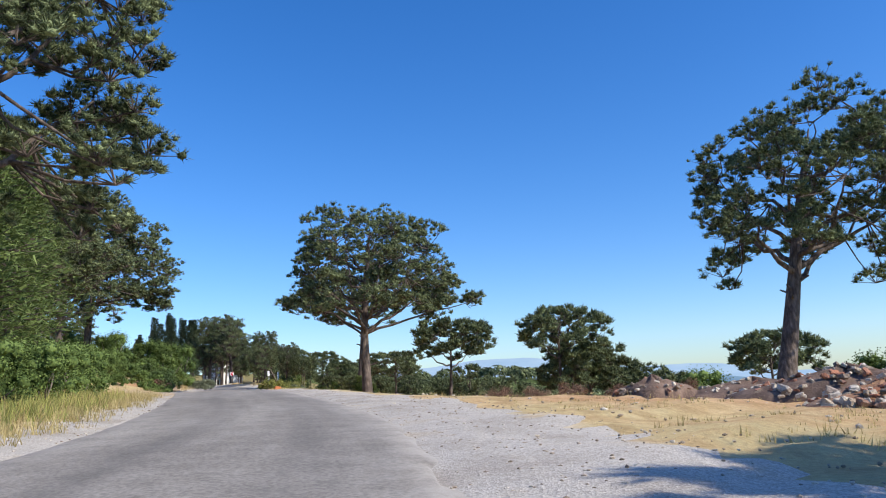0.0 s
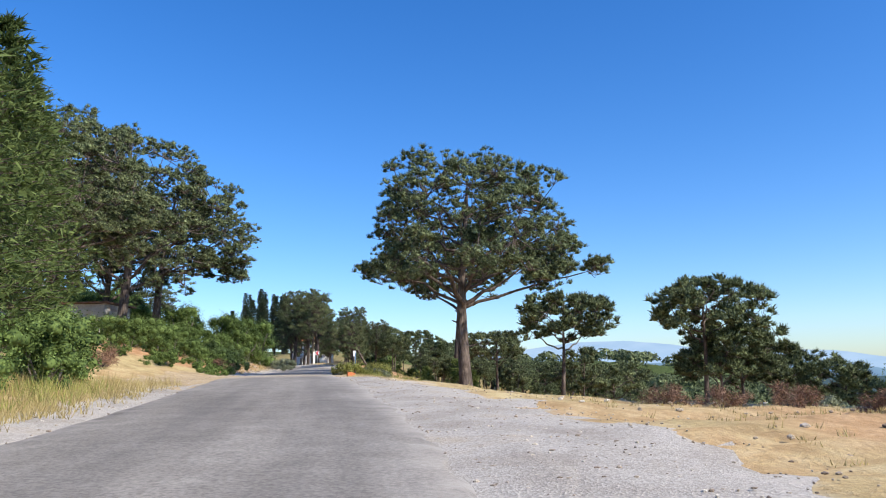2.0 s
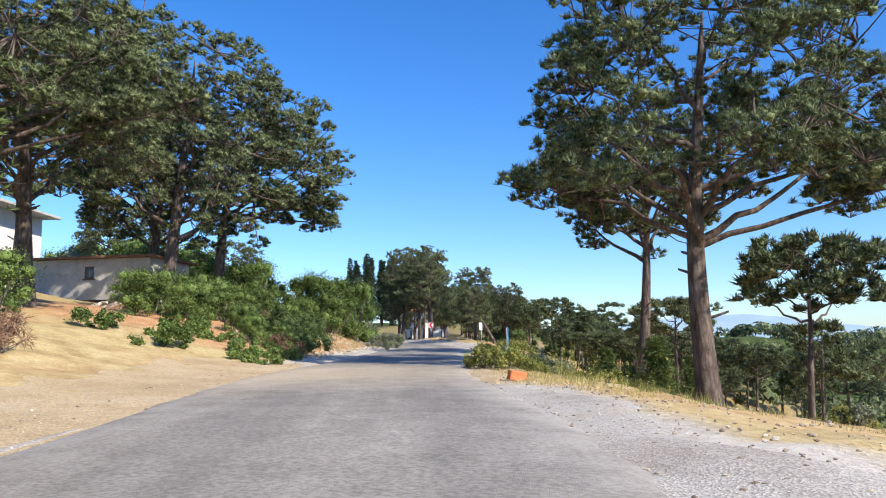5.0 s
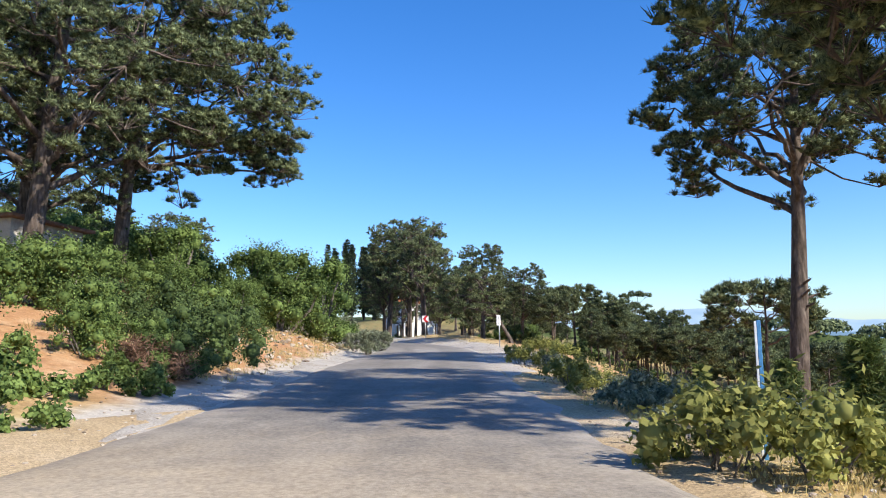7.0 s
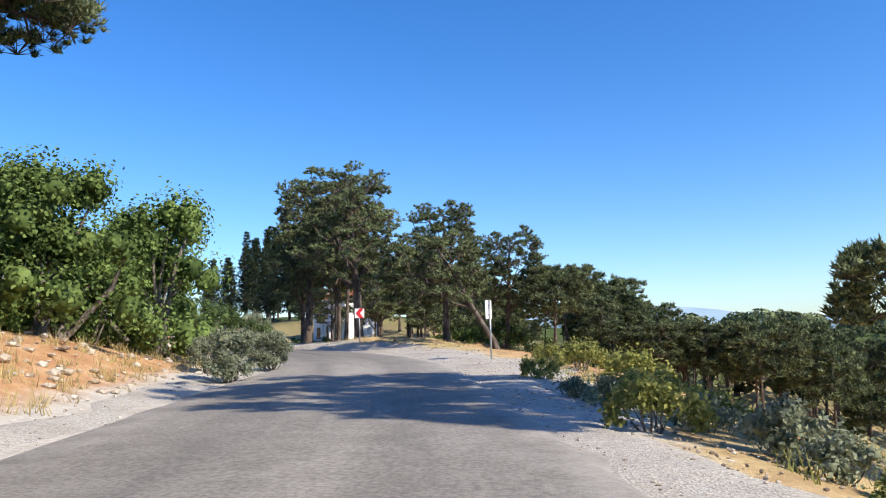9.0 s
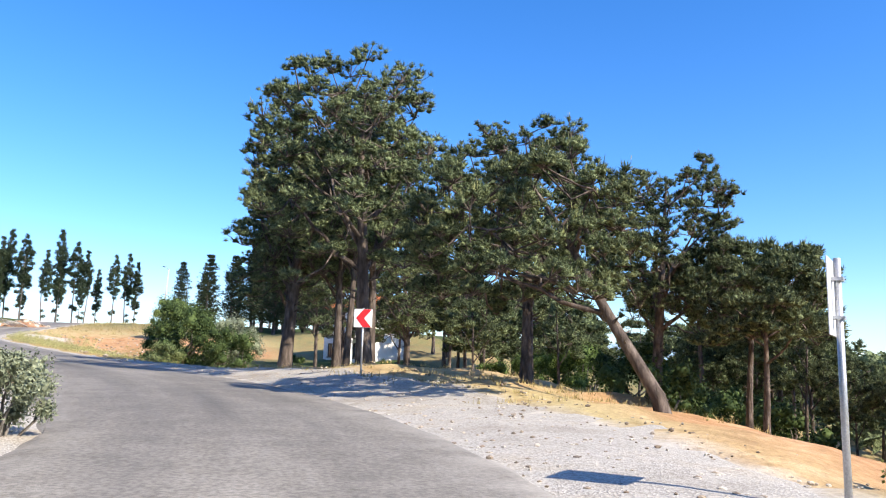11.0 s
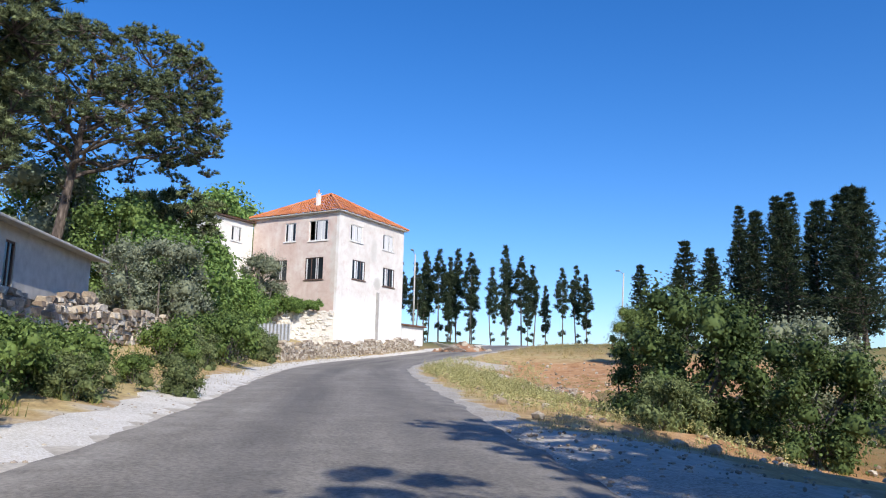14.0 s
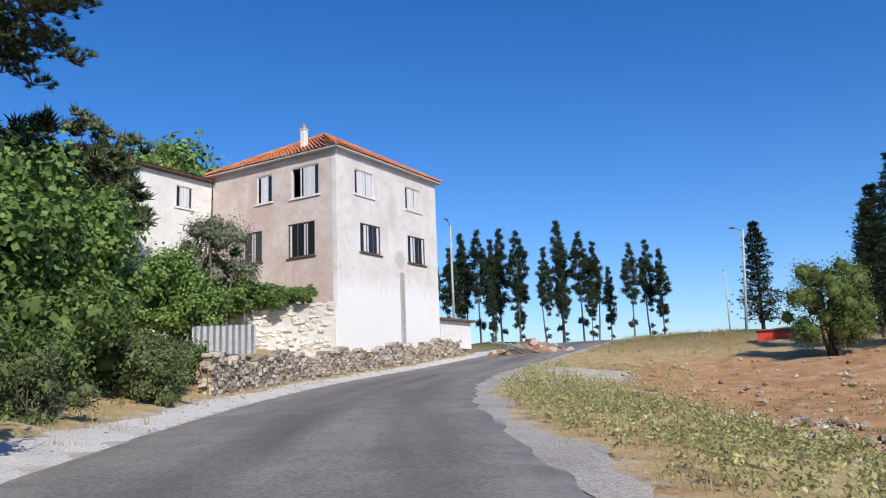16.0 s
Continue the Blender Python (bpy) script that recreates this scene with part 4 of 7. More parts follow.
def lopped_conifer(name, seed, tall, first, wide, gaps=0.25):
    """A conifer with a bare pole of a trunk and a ragged dense crown of bushy clumps, and leftover tufts below it."""
    rng = np.random.RandomState(seed)
    root = new(name)
    root.empty_display_size = 0.5
    us = np.linspace(0, 1, 8)
    sway = rng.normal(0, 0.012 * tall, 2)
    ax = [(sway[0] * math.sin(u * 3), sway[1] * math.sin(u * 3), tall * 0.97 * u - (0.4 if u == 0 else 0)) for u in us]
    sets = [tube(ax, [0.15 * (1 - 0.9 * u) for u in us], 8)]
    cs, rs = [], []
    for h in np.arange(first, 0.985, 0.42 / tall):
        rel = (h - first) / (1 - first)
        if rng.rand() < gaps * (1 - rel) * 0.6:
            continue
        r = wide * min(1.0, 0.55 + 2.2 * rel) * (1 - rel ** 1.6) * rng.uniform(0.55, 1.15) + 0.12
        for j in range(4 if rel < 0.75 else 2):
            w, q = rng.uniform(0, math.tau), rng.uniform(0.25, 0.95)
            c = np.array((math.cos(w) * r * q, math.sin(w) * r * q, tall * h + rng.uniform(-0.3, 0.3) - 0.25 * r * q))
            cs.append(c)
            rs.append(rng.uniform(0.32, 0.55) * (1.0 if rel < 0.7 else 0.6))
            sets.append(tube([(0, 0, tall * h), c], [0.04, 0.012], 4))
    for k in range(5):
        w, h = rng.uniform(0, math.tau), rng.uniform(0.12, first)
        c = np.array((math.cos(w) * 0.4, math.sin(w) * 0.4, tall * h))
        cs.append(c)
        rs.append(rng.uniform(0.2, 0.4))
        sets.append(tube([(0, 0, tall * h), c], [0.03, 0.012], 4))
    link_mesh("trunk", *joined(sets), TWIG, root, smooth=True)
    pos, out = [], []
    for c, r in zip(cs, rs):
        d = sphere_points(rng, 46)
        pos.append(c + d * r * rng.uniform(0.45, 1.05, (46, 1)) * np.array((1, 1, 0.85)))
        out.append(d + np.array((0, 0, 0.35)) + c * np.array((0.4, 0.4, 0)))
    b = blades(np.concatenate(pos), np.concatenate(out), rng, 2, 0.34, 0.05, 0.5)
    crown = new("crown", crown_mesh("crown", 3, b, [(c, r * 0.62, k) for k, (c, r) in enumerate(zip(cs, rs))], FIR))
    crown.parent = root
    return root


def shrub(name, seed, wide, tall, mat, lumps=14, count=1900, leaf=(0.16, 0.05), stems=9, core=True, low=0.12, stem_mat=None):
    """A shrub or small leafy tree: forked stems and lumpy masses of separate leaves."""
    rng = np.random.RandomState(seed)
    root = new(name)
    root.empty_display_size = 0.3
    sets, cs, rs = [], [], []
    lumps, count = int(lumps * 1.8), int(count * 1.5)
    for k in range(lumps):
        w, q = rng.uniform(0, math.tau), math.sqrt(rng.rand())
        zc = tall * rng.uniform(low + 0.12, 0.86)
        shrink = 1.0 - 0.55 * max(0, zc / tall - 0.45) / 0.55
        cs.append(np.array((math.cos(w) * q * wide * 0.74 * shrink, math.sin(w) * q * wide * 0.74 * shrink, zc)))
        rs.append(rng.uniform(0.15, 0.30) * min(wide, tall))
    for k in range(stems):
        c = cs[k % lumps]
        b = np.array((rng.uniform(-0.12, 0.12) * wide, rng.uniform(-0.12, 0.12) * wide, -0.2))
        m = b * 0.45 + c * 0.55 + rng.normal(0, 0.08 * wide, 3)
        r = 0.022 * tall + 0.006
        sets.append(tube([b, m, c], [r, r * 0.6, r * 0.2], 5))
    v, f = joined(sets)
    link_mesh("branchwork", v, f, stem_mat or TWIG, root, smooth=True)["kind"] = "stuff"
    pos, out, inner, inner_out = [], [], [], []
    per = max(8, count // lumps)
    for k, (c, r) in enumerate(zip(cs, rs)):
        d = sphere_points(rng, per)
        lump = 1 + 0.2 * np.sin(d[:, :1] * 5 + k) * np.cos(d[:, 1:2] * 6 + k)
        p = c + d * r * lump * rng.uniform(0.55, 1.2, (per, 1))
        ok = p[:, 2] > 0.02 * tall
        pos.append(p[ok])
        out.append(d[ok] + np.array((0, 0, 0.25)))
        if core:
            d = sphere_points(rng, per // 4)
            inner.append(c + d * r * 0.6 * rng.uniform(0, 1, (len(d), 1)) ** 0.5)
            inner_out.append(d)
    lv = leaves(np.concatenate(pos), np.concatenate(out), rng, *leaf)
    if core:
        big = leaf[0] * 1.5
        lv = np.concatenate([lv, leaves(np.concatenate(inner), np.concatenate(inner_out), rng, big, big * 0.4)])
    hearts = [(c, r * 0.5, k) for k, (c, r) in enumerate(zip(cs, rs))] if core else []
    crown = new("foliage", crown_mesh("foliage", 4, lv, hearts, mat))
    crown.parent = root
    return root


def plant(ob, x, y, label, category, turn=0.0, scale=1.0, group="", sink=0.05, z=None):
    ob.matrix_basis = pose(x, y, on_land(x, y, sink) if z is None else z, 0, 0, turn)
    ob.scale = (scale,) * 3
    return tagged(ob, label, category, group)


def replant(src, x, y, turn=0.0, scale=1.0, sink=0.05, label="", z=None):
    """Another plant of the same make elsewhere."""
    ob = copy_thing(src, pose(x, y, on_land(x, y, sink) if z is None else z, 0, 0, turn))
    ob.scale = (scale,) * 3
    if label:
        ob["label"] = label
    return ob


# pines along the right of the road
tall_pine = plant(pine("pine_tree", 11, 17.0, 6.9, 0.40, 0.46, (-0.5, 0.2), -0.55, 18, 1350, 0.53, shift=(0.0, 0), lump=0.09, bough=1.86, wings=((-8.4, 1.0, 8.4), (-7.6, -1.5, 10.2), (6.2, -1.0, 9.0))), -5.9, 76.5, "tall old pine with a broad domed crown beside the road", "pine tree", 185, 1.08)
plant(pine("pine_tree", 23, 18.7, 4.9, 0.52, 0.40, (0.9, -0.7), -0.75, 18, 1300, 0.48, shift=(-0.3, 0.8), stubs=7, lump=0.14, bough=1.40), -8.4, 94.2, "dark tall pine with a bare stubbed trunk on the slope", "pine tree", 70)
plant(pine("pine_tree", 37, 17.2, 7.0, 0.42, 0.52, (3.8, 1.2), -0.55, 18, 1230, 0.56, shift=(0.4, 0), lump=0.2, bough=1.86), 18.6, 47.5, "leaning pine with a dark open crown behind rubble heaps", "pine tree", 0)
umbrella_pine = plant(pine("pine_tree", 41, 11.5, 4.0, 0.62, 0.22, (0.5, 0.1), -0.3, 9, 400, 0.74, fine=False, bough=1.25), 1.9, 98.0, "small umbrella pine on the valley slope", "pine tree", 0, 1.2, "valley pines")
broad_pine = plant(pine("pine_tree", 53, 10.0, 3.6, 0.46, 0.20, (0.3, 0.2), -0.55, 8, 380, 0.76, fine=False, bough=1.25), 30.0, 104.0, "round-crowned pine below the lay-by", "pine tree", 0, 1.2, "valley pines")
wood_pine = plant(pine("pine_tree", 57, 11.0, 2.6, 0.45, 0.17, (0.3, -0.3), -0.85, 5, 130, 0.86, fine=False, bough=1.15), 4.6, 108.0, "slender woodland pine on the slope", "pine tree", 0, 0.95, "woodland pines")
# the grove in the bend
grove_pine = plant(pine("pine_tree", 61, 11.0, 2.9, 0.3, 0.27, (-0.4, -0.5), -0.9, 14, 860, 0.36, shift=(-0.3, -0.1), lump=0.16, bough=1.15, shoots=20, candles=2), -32.3, 132.2, "tall dark-trunked pine behind the bend sign", "pine tree", 10, 1.0, "grove pines")
grove_pine_slim = plant(pine("pine_tree", 67, 12.4, 2.5, 0.32, 0.22, (-0.5, 0.2), -0.9, 13, 640, 0.38, lump=0.18, bough=1.15, shoots=20), -36.4, 141.4, "tall grove pine with ragged lower branches", "pine tree", 40, 1.0, "grove pines")
plant(pine("pine_tree", 71, 6.1, 2.8, 0.36, 0.165, (-3.1, 0.6), -0.6, 12, 800, 0.30, shift=(-0.2, 0), lump=0.12, bough=0.9, shoots=22, candles=4), -23.0, 123.8, "leaning pine on the gravel edge of the bend", "pine tree", 0, 1.0, "grove pines")

VALLEY = [(umbrella_pine, 22.0, 96, 200, 1.0), (broad_pine, 16.8, 88, 80, 1.0), (umbrella_pine, 12.6, 84, 20, 1.12), (broad_pine, 14.6, 86, 160, 0.95), (umbrella_pine, 9.5, 120, 110, 1.0),
          (umbrella_pine, -5.2, 118.6, 250, 0.92), (broad_pine, 26.0, 92, 300, 0.95), (umbrella_pine, 34.0, 84, 10, 1.1)]
for src, x, y, turn, k in VALLEY:
    replant(src, x, y, turn, k)
rng = random.Random(5)


def woodland(n, x, y, label, most=0.9):
    """A pine of the wood, which grows lower the further it stands down the slope."""
    src, tall = ((umbrella_pine, 11.5), (broad_pine, 10.0), (wood_pine, 11.0), (wood_pine, 11.0))[n % 4]
    top = min(13.0, max(7.5 - 1.3 * (x + 20 - 0.28 * (y - 125)), 6.0 - 0.55 * max(0.0, x - 1 - 0.28 * (y - 135))))
    z = on_land(x, y)
    k = min(rng.uniform(0.68, 1.0) * most, (top - z) / tall)
    if k > 0.3:
        replant(src, x, y, rng.uniform(0, 360), k, 0.05, label)


for n in range(76):
    a = (n % 46) / 46
    x, y = -21 + 36 * rng.random() * (0.3 + a) + 6 * a, 128 + 58 * a + rng.uniform(-6, 6)
    woodland(n, x, y, "woodland pine among others below the road")
for x, y, turn, k, src in [(-37.6, 138.0, 150, 1.12, grove_pine), (-39.6, 143.0, 60, 0.9, grove_pine_slim), (-35.3, 137.9, 10, 0.95, wood_pine), (-34.4, 136.6, 95, 0.9, wood_pine), (-41.5, 189.0, 20, 0.9, grove_pine_slim), (-39.0, 184.0, 200, 0.85, grove_pine), (-47.4, 168.6, 100, 0.8, grove_pine_slim), (-33.8, 138.2, 80, 0.95, grove_pine_slim), (-26.6, 130.5, 230, 0.8, grove_pine),
                           (-22.9, 128.6, 120, 0.62, grove_pine), (-35.0, 150.0, 60, 0.8, grove_pine_slim), (-40.0, 170.0, 15, 0.9, grove_pine_slim), (-38.0, 177.0, 200, 0.95, grove_pine_slim), (-43.5, 164.0, 110, 0.85, grove_pine_slim)]:
    replant(src, x, y, turn, k)
for n in range(30):
    x, y = -33 + 30 * rng.random(), 146 + 40 * rng.random()
    if abs(x + 46) < 13 and abs(y - 178) < 18:
        continue
    woodland(n, x, y, "woodland pine among others behind the grove", 0.62)


def far_woods(name, n, x0, x1, y0, y1, seed, label):
    """Distant tree crowns on the valley floor, as one mass."""
    rng = np.random.RandomState(seed)
    x, y = rng.uniform(x0, x1, n), rng.uniform(y0, y1, n)
    z = height(x, y)
    r = rng.uniform(2.2, 3.8, n)
    pos, nor = [], []
    for k in range(n):
        q = sphere_points(rng, 95)
        q[:, 2] = np.abs(q[:, 2]) - 0.25
        pos.append(np.array((x[k], y[k], z[k] + r[k] * 0.6)) + q * r[k] * np.array((1, 1, 0.75)))
        nor.append(q + rng.normal(0, 0.35, q.shape))
    ob = new(name, crown_mesh(name, 3, scales(np.concatenate(pos), np.concatenate(nor), rng, 0.62), [], PINE))
    return tagged(ob, label, "woods", kind="stuff")


for k in range(12):
    x, y = rng.uniform(-38, -24), rng.uniform(153, 178)
    replant((wood_pine, broad_pine, umbrella_pine)[k % 3], x, y, rng.uniform(0, 360), rng.uniform(0.7, 1.0), 0.05, "woodland pine among others behind the grove")
far_woods("valley_woods", 330, -8, 90, 150, 340, 6, "pine woods covering the valley side")
far_woods("valley_woods", 420, 20, 190, 105, 330, 3, "pine woods covering the valley floor")
far_woods("valley_woods", 160, 60, 150, 30, 105, 4, "pine woods on the valley side below the lay-by")

replant(broad_pine, 15.6, 8.2, 120, 1.15, 0.05, "pine standing beside the lay-by")
# left of the road: tall pines on the bank and a dense roadside screen
bank_pine = plant(pine("pine_tree", 83, 22.5, 8.6, 0.28, 0.55, (1.0, 1.4), -0.6, 18, 1300, 0.61, lump=0.14, bough=2.05), -43.0, 95.0, "massive pine with a wide crown on the bank", "pine tree", 0, 1.0, "bank pines")
plant(pine("pine_tree", 97, 20.0, 8.4, 0.46, 0.5, (1.6, 1.0), -0.3, 18, 1250, 0.61, lump=0.12, bough=1.95, wings=((8.6, 3.4, 9.4), (7.4, 5.6, 8.2), (7.0, -2.5, 8.8))), -41.9, 100.6, "leaning pine with a flat wide crown over the bank", "pine tree", 0, 1.0, "bank pines")
replant(bank_pine, -38.0, 76.0, 250, 0.82)
replant(tall_pine, -50.0, 88.0, 90, 1.05, 0.05, "pine with a wide crown on the bank")
replant(tall_pine, -34.5, 69.0, 200, 0.95, 0.05, "pine with a wide crown on the bank")
replant(bank_pine, -47.0, 98.5, 20, 0.8)
hang_pine = plant(pine("pine_tree", 89, 15.5, 4.9, 0.28, 0.36, (0.6, 0.2), -0.8, 16, 1700, 0.42, lump=0.1, bough=1.40), -11.6, 22.8, "pine whose branches hang over the road", "pine tree", 60)
screen = plant(conifer("young_conifer", 91, 13.5, 4.4, 0.03, 0.2, PINE_YOUNG, 20, 13, 15, 0.7, 0.3, 0.28), -21.0, 43.0, "dense bright green conifer beside the road", "conifer", 0, 1.0, "roadside conifers")
replant(screen, -24.5, 50.5, 100, 1.15)
replant(screen, -18.5, 37.0, 220, 0.9)
replant(screen, -30.0, 60.0, 300, 1.2)

# far hilltop row of thinned conifers, and dark cypresses
HILLTOP = [(-137.4, 226.7, 26.5), (-138.0, 229.7, 28.8), (-134.9, 230.2, 29.0), (-134.8, 232.9, 28.0), (-134.0, 233.9, 29.4), (-128.8, 231.6, 28.1), (-125.5, 233.6, 25.5), (-128.2, 240.8, 30.4),
           (-122.8, 238.5, 27.7), (-121.2, 239.5, 26.2), (-123.4, 246.4, 23.3), (-118.4, 244.4, 26.0), (-118.2, 248.7, 27.0), (-115.1, 247.1, 24.8), (-142.5, 228.0, 27.0), (-141.0, 233.5, 28.0),
           (-131.5, 229.0, 21.0), (-120.0, 236.5, 20.5), (-124.4, 236.2, 22.5), (-132.5, 236.5, 25.0)]
LOPPED = [("lopped dark conifer with a bare pole-like trunk", 0.45, 1.9, 101), ("lopped dark conifer with a pointed top", 0.38, 1.75, 103), ("lopped dark conifer with a ragged crown", 0.5, 2.2, 105)]
kinds = [plant(lopped_conifer("hilltop_conifer", seed, 16.0, first, wide), x, y, label, "conifer", 0, (top - 10.6) / 16.0, "hilltop conifers", z=10.6) for (label, first, wide, seed), (x, y, top) in zip(LOPPED, HILLTOP)]
for n, (x, y, top) in enumerate(HILLTOP[3:]):
    replant(kinds[n % 3], x, y, n * 67, (top - 10.6) / 16.0, z=10.6)
cypress = plant(conifer("cypress", 107, 18.0, 1.9, 0.12, 0.22, FIR, 26, 10, 8, 0.55, 0.2, 0.36), -77.5, 238.5, "dark columnar cypress behind the clearing", "cypress", 0, 1.05, "cypresses")
for x, y, k, turn in [(-80.5, 234.5, 0.95, 40), (-74.5, 215.0, 0.86, 90), (-72.0, 220.0, 0.95, 160), (-69.5, 212.0, 0.88, 200), (-66.0, 206.0, 0.85, 250), (-70.5, 226.0, 0.9, 300)]:
    replant(cypress, x, y, turn, k)
dark_fir = plant(conifer("dark_conifer", 109, 13.0, 3.0, 0.10, 0.25, FIR, 18, 10, 11, 0.8, 0.3, 0.40), -64.0, 198.0, "broad dark conifer behind the clearing", "conifer", 0, 1.0, "dark conifers")
for x, y, k, turn in [(-60.0, 203.0, 1.1, 50), (-57.0, 194.0, 0.95, 90), (-89.9, 220.5, 0.82, 20), (-73.0, 196.5, 0.6, 60), (-70.5, 193.0, 0.78, 170), (-53.0, 204.0, 1.05, 140), (-77.6, 214.0, 0.84, 70), (-72.6, 210.0, 0.95, 190), (-69.5, 206.5, 1.05, 10), (-65.0, 211.0, 1.15, 100), (-62.0, 207.5, 1.15, 230), (-79.5, 219.0, 0.8, 300)]:
    replant(dark_fir, x, y, turn, k)

# pines and broad-leaved trees round the house
plant(pine("pine_tree", 113, 19.4, 7.2, 0.52, 0.42, (0.7, 1.6), -0.28, 20, 2000, 0.46, shift=(0.6, 1.4), lump=0.05, bough=1.49), -91.2, 148.5, "old umbrella pine above the sheds", "pine tree", 0)
replant(broad_pine, -100.4, 160.9, 70, 1.16, 0.05, "small dark pine behind the terraces")
fig = plant(shrub("fig_tree", 121, 4.4, 6.6, FIG, 22, 6000, (0.25, 0.11), 14), -83.6, 153.6, "spreading fig tree with large green leaves", "fig tree")
olive = plant(shrub("olive_tree", 127, 3.0, 5.4, OLIVE, 16, 3600, (0.15, 0.035), 8), -79.5, 149.0, "grey-green olive tree beside the stone walls", "olive tree", 0, 1.0, "olive trees")
plant(shrub("olive_tree", 129, 3.7, 7.7, OLIVE, 18, 5200, (0.15, 0.035), 10, low=0.34), -97.2, 167.6, "round-headed grey-green olive tree beside the vine", "olive tree", 0, 1.0, "olive trees")
replant(olive, -78.2, 150.4, 190, 1.1)
replant(olive, -97.0, 150.5, 130, 2.1, 0.05, "tall silvery olive tree behind the white shed")
replant(fig, -93.6, 164.2, 60, 0.7, 0.05, "leafy fig tree behind the terrace wall")
replant(fig, -88.8, 157.4, 140, 0.92, 0.05, "leafy fig tree in front of the house")
replant(fig, -114.0, 175.0, 30, 1.75, 0.05, "leafy tree behind the white wing", z=14.5)
replant(fig, -110.5, 169.0, 250, 1.6, 0.05, "leafy tree behind the white wing", z=13.0)

# shrubs
bush = plant(shrub("shrub", 131, 2.4, 3.0, LEAF, 22, 3000, (0.11, 0.05), 9, low=-0.12), -32.4, 85.0, "dense green shrub on the bank", "shrub", 0, 0.8, "bank shrubs")
mound = plant(shrub("shrub", 133, 2.7, 2.1, THICKET, 20, 3200, (0.1, 0.038), 9, low=-0.12), -26.9, 84.0, "dark fine-leaved shrub mound on the bank", "shrub", 20, 0.85, "bank shrubs")
for x, y, k, turn in [(-28.3, 86.8, 0.95, 70), (-25.8, 80.6, 0.6, 200), (-29.6, 84.4, 0.9, 130), (-31.0, 88.4, 0.8, 300), (-32.6, 97.6, 0.6, 10), (-30.6, 93.6, 0.35, 110)]:
    replant(mound, x, y, turn, k)
bank_tree = plant(shrub("shrub_tree", 137, 3.2, 5.2, LEAF, 24, 5600, (0.125, 0.058), 9, low=-0.1), -36.8, 106.5, "tall leafy shrub crowding the bank top", "shrub", 0, 1.0, "bank shrubs")
for x, y, k, turn in [(-39.5, 101.5, 1.05, 60), (-33.8, 104.6, 1.0, 200), (-33.4, 109.6, 1.05, 20), (-34.6, 100.6, 0.55, 100), (-35.8, 112.0, 0.95, 140), (-36.5, 98.5, 0.6, 220), (-39.0, 115.0, 0.9, 10), (-42.0, 109.0, 1.1, 300)]:
    replant(bank_tree, x, y, turn, k)
for x, y, k, turn in [(-34.0, 106.5, 0.9, 40), (-26.2, 80.4, 0.45, 140), (-27.4, 79.6, 0.5, 260), (-33.6, 96.5, 0.7, 85), (-30.5, 79.0, 0.75, 85), (-34.5, 81.0, 0.9, 185), (-36.0, 94.5, 0.7, 100), (-38.5, 91.0, 1.0, 190), (-29.4, 82.0, 0.6, 250), (-40.0, 96.5, 1.1, 20), (-34.0, 84.0, 0.7, 200), (-39.5, 87.5, 0.9, 90), (-35.0, 102.5, 0.9, 330), (-42.5, 91.0, 1.0, 15),
                      (-24.0, 55.0, 0.9, 70), (-21.0, 50.0, 0.85, 130), (-17.5, 44.5, 0.8, 240), (-15.5, 38.0, 0.75, 10), (-14.0, 31.0, 0.7, 100), (-27.0, 58.5, 1.0, 200), (-34.0, 70.0, 0.9, 30), (-30.5, 65.5, 0.7, 160), (-14.5, 34.5, 0.8, 20), (-19.0, 47.5, 0.9, 80)]:
    replant(bush, x, y, turn, k, 0.05, "dark green shrub at the foot of trees" if y < 72 else "")
bramble = plant(shrub("bramble", 141, 1.5, 0.75, LEAF, 12, 1500, (0.09, 0.04), 7, low=-0.1), -23.6, 72.5, "low bright green brambles beside the road", "bramble", 0, 1.0, "brambles")
for x, y, k, turn in [(-25.0, 74.6, 1.1, 40), (-24.6, 77.4, 0.9, 100), (-26.4, 70.6, 1.2, 200), (-27.8, 73.6, 1.3, 260), (-25.6, 79.0, 0.8, 300), (-28.6, 77.0, 1.2, 20), (-30.2, 71.2, 1.1, 150)]:
    replant(bramble, x, y, turn, k)
for x, y, k in [(-56.0, 112.0, 1.6), (-50.0, 112.5, 1.5), (-53.5, 115.0, 1.7), (-60.0, 114.0, 1.6)]:
    replant(bank_tree, x, y, x * 30, k, 0.05, "leafy tree behind the bank")
oleander = plant(shrub("oleander", 139, 1.15, 1.7, OLIVE, 14, 4200, (0.085, 0.018), 10), -31.7, 114.8, "oleander bush on the inner kerb of the bend", "shrub", 0, 0.68)
replant(oleander, -29.2, 109.2, 30, 0.8, 0.05, "oleander bush on the inner kerb of the bend")
replant(oleander, -28.6, 104.8, 90, 0.9, 0.05, "grey-green bush at the end of the bank")
replant(oleander, -30.4, 107.2, 200, 0.7, 0.05, "grey-green bush at the end of the bank")
bend_bush = plant(shrub("shrub", 149, 3.2, 5.4, THICKET, 24, 7000, (0.14, 0.055), 11, low=-0.12), -52.4, 155.6, "large green shrub in the hollow beside the road", "shrub", 0, 1.0)
replant(bend_bush, -55.2, 158.2, 120, 0.72, 0.05, "large green shrub in the hollow beside the road")
replant(bend_bush, -48.2, 153.8, 60, 0.7, 0.05, "dark leafy scrub beside the road")
replant(olive, -49.3, 157.2, 40, 0.86, 0.05, "small silvery olive tree beside the road")
plant(shrub("round_tree", 151, 2.5, 4.9, ROUNDLEAF, 46, 9500, (0.11, 0.032), 8, low=0.05, stem_mat=BARK), -73.5, 189.8, "small round-crowned tree on bare red soil", "tree", 0, 1.1)
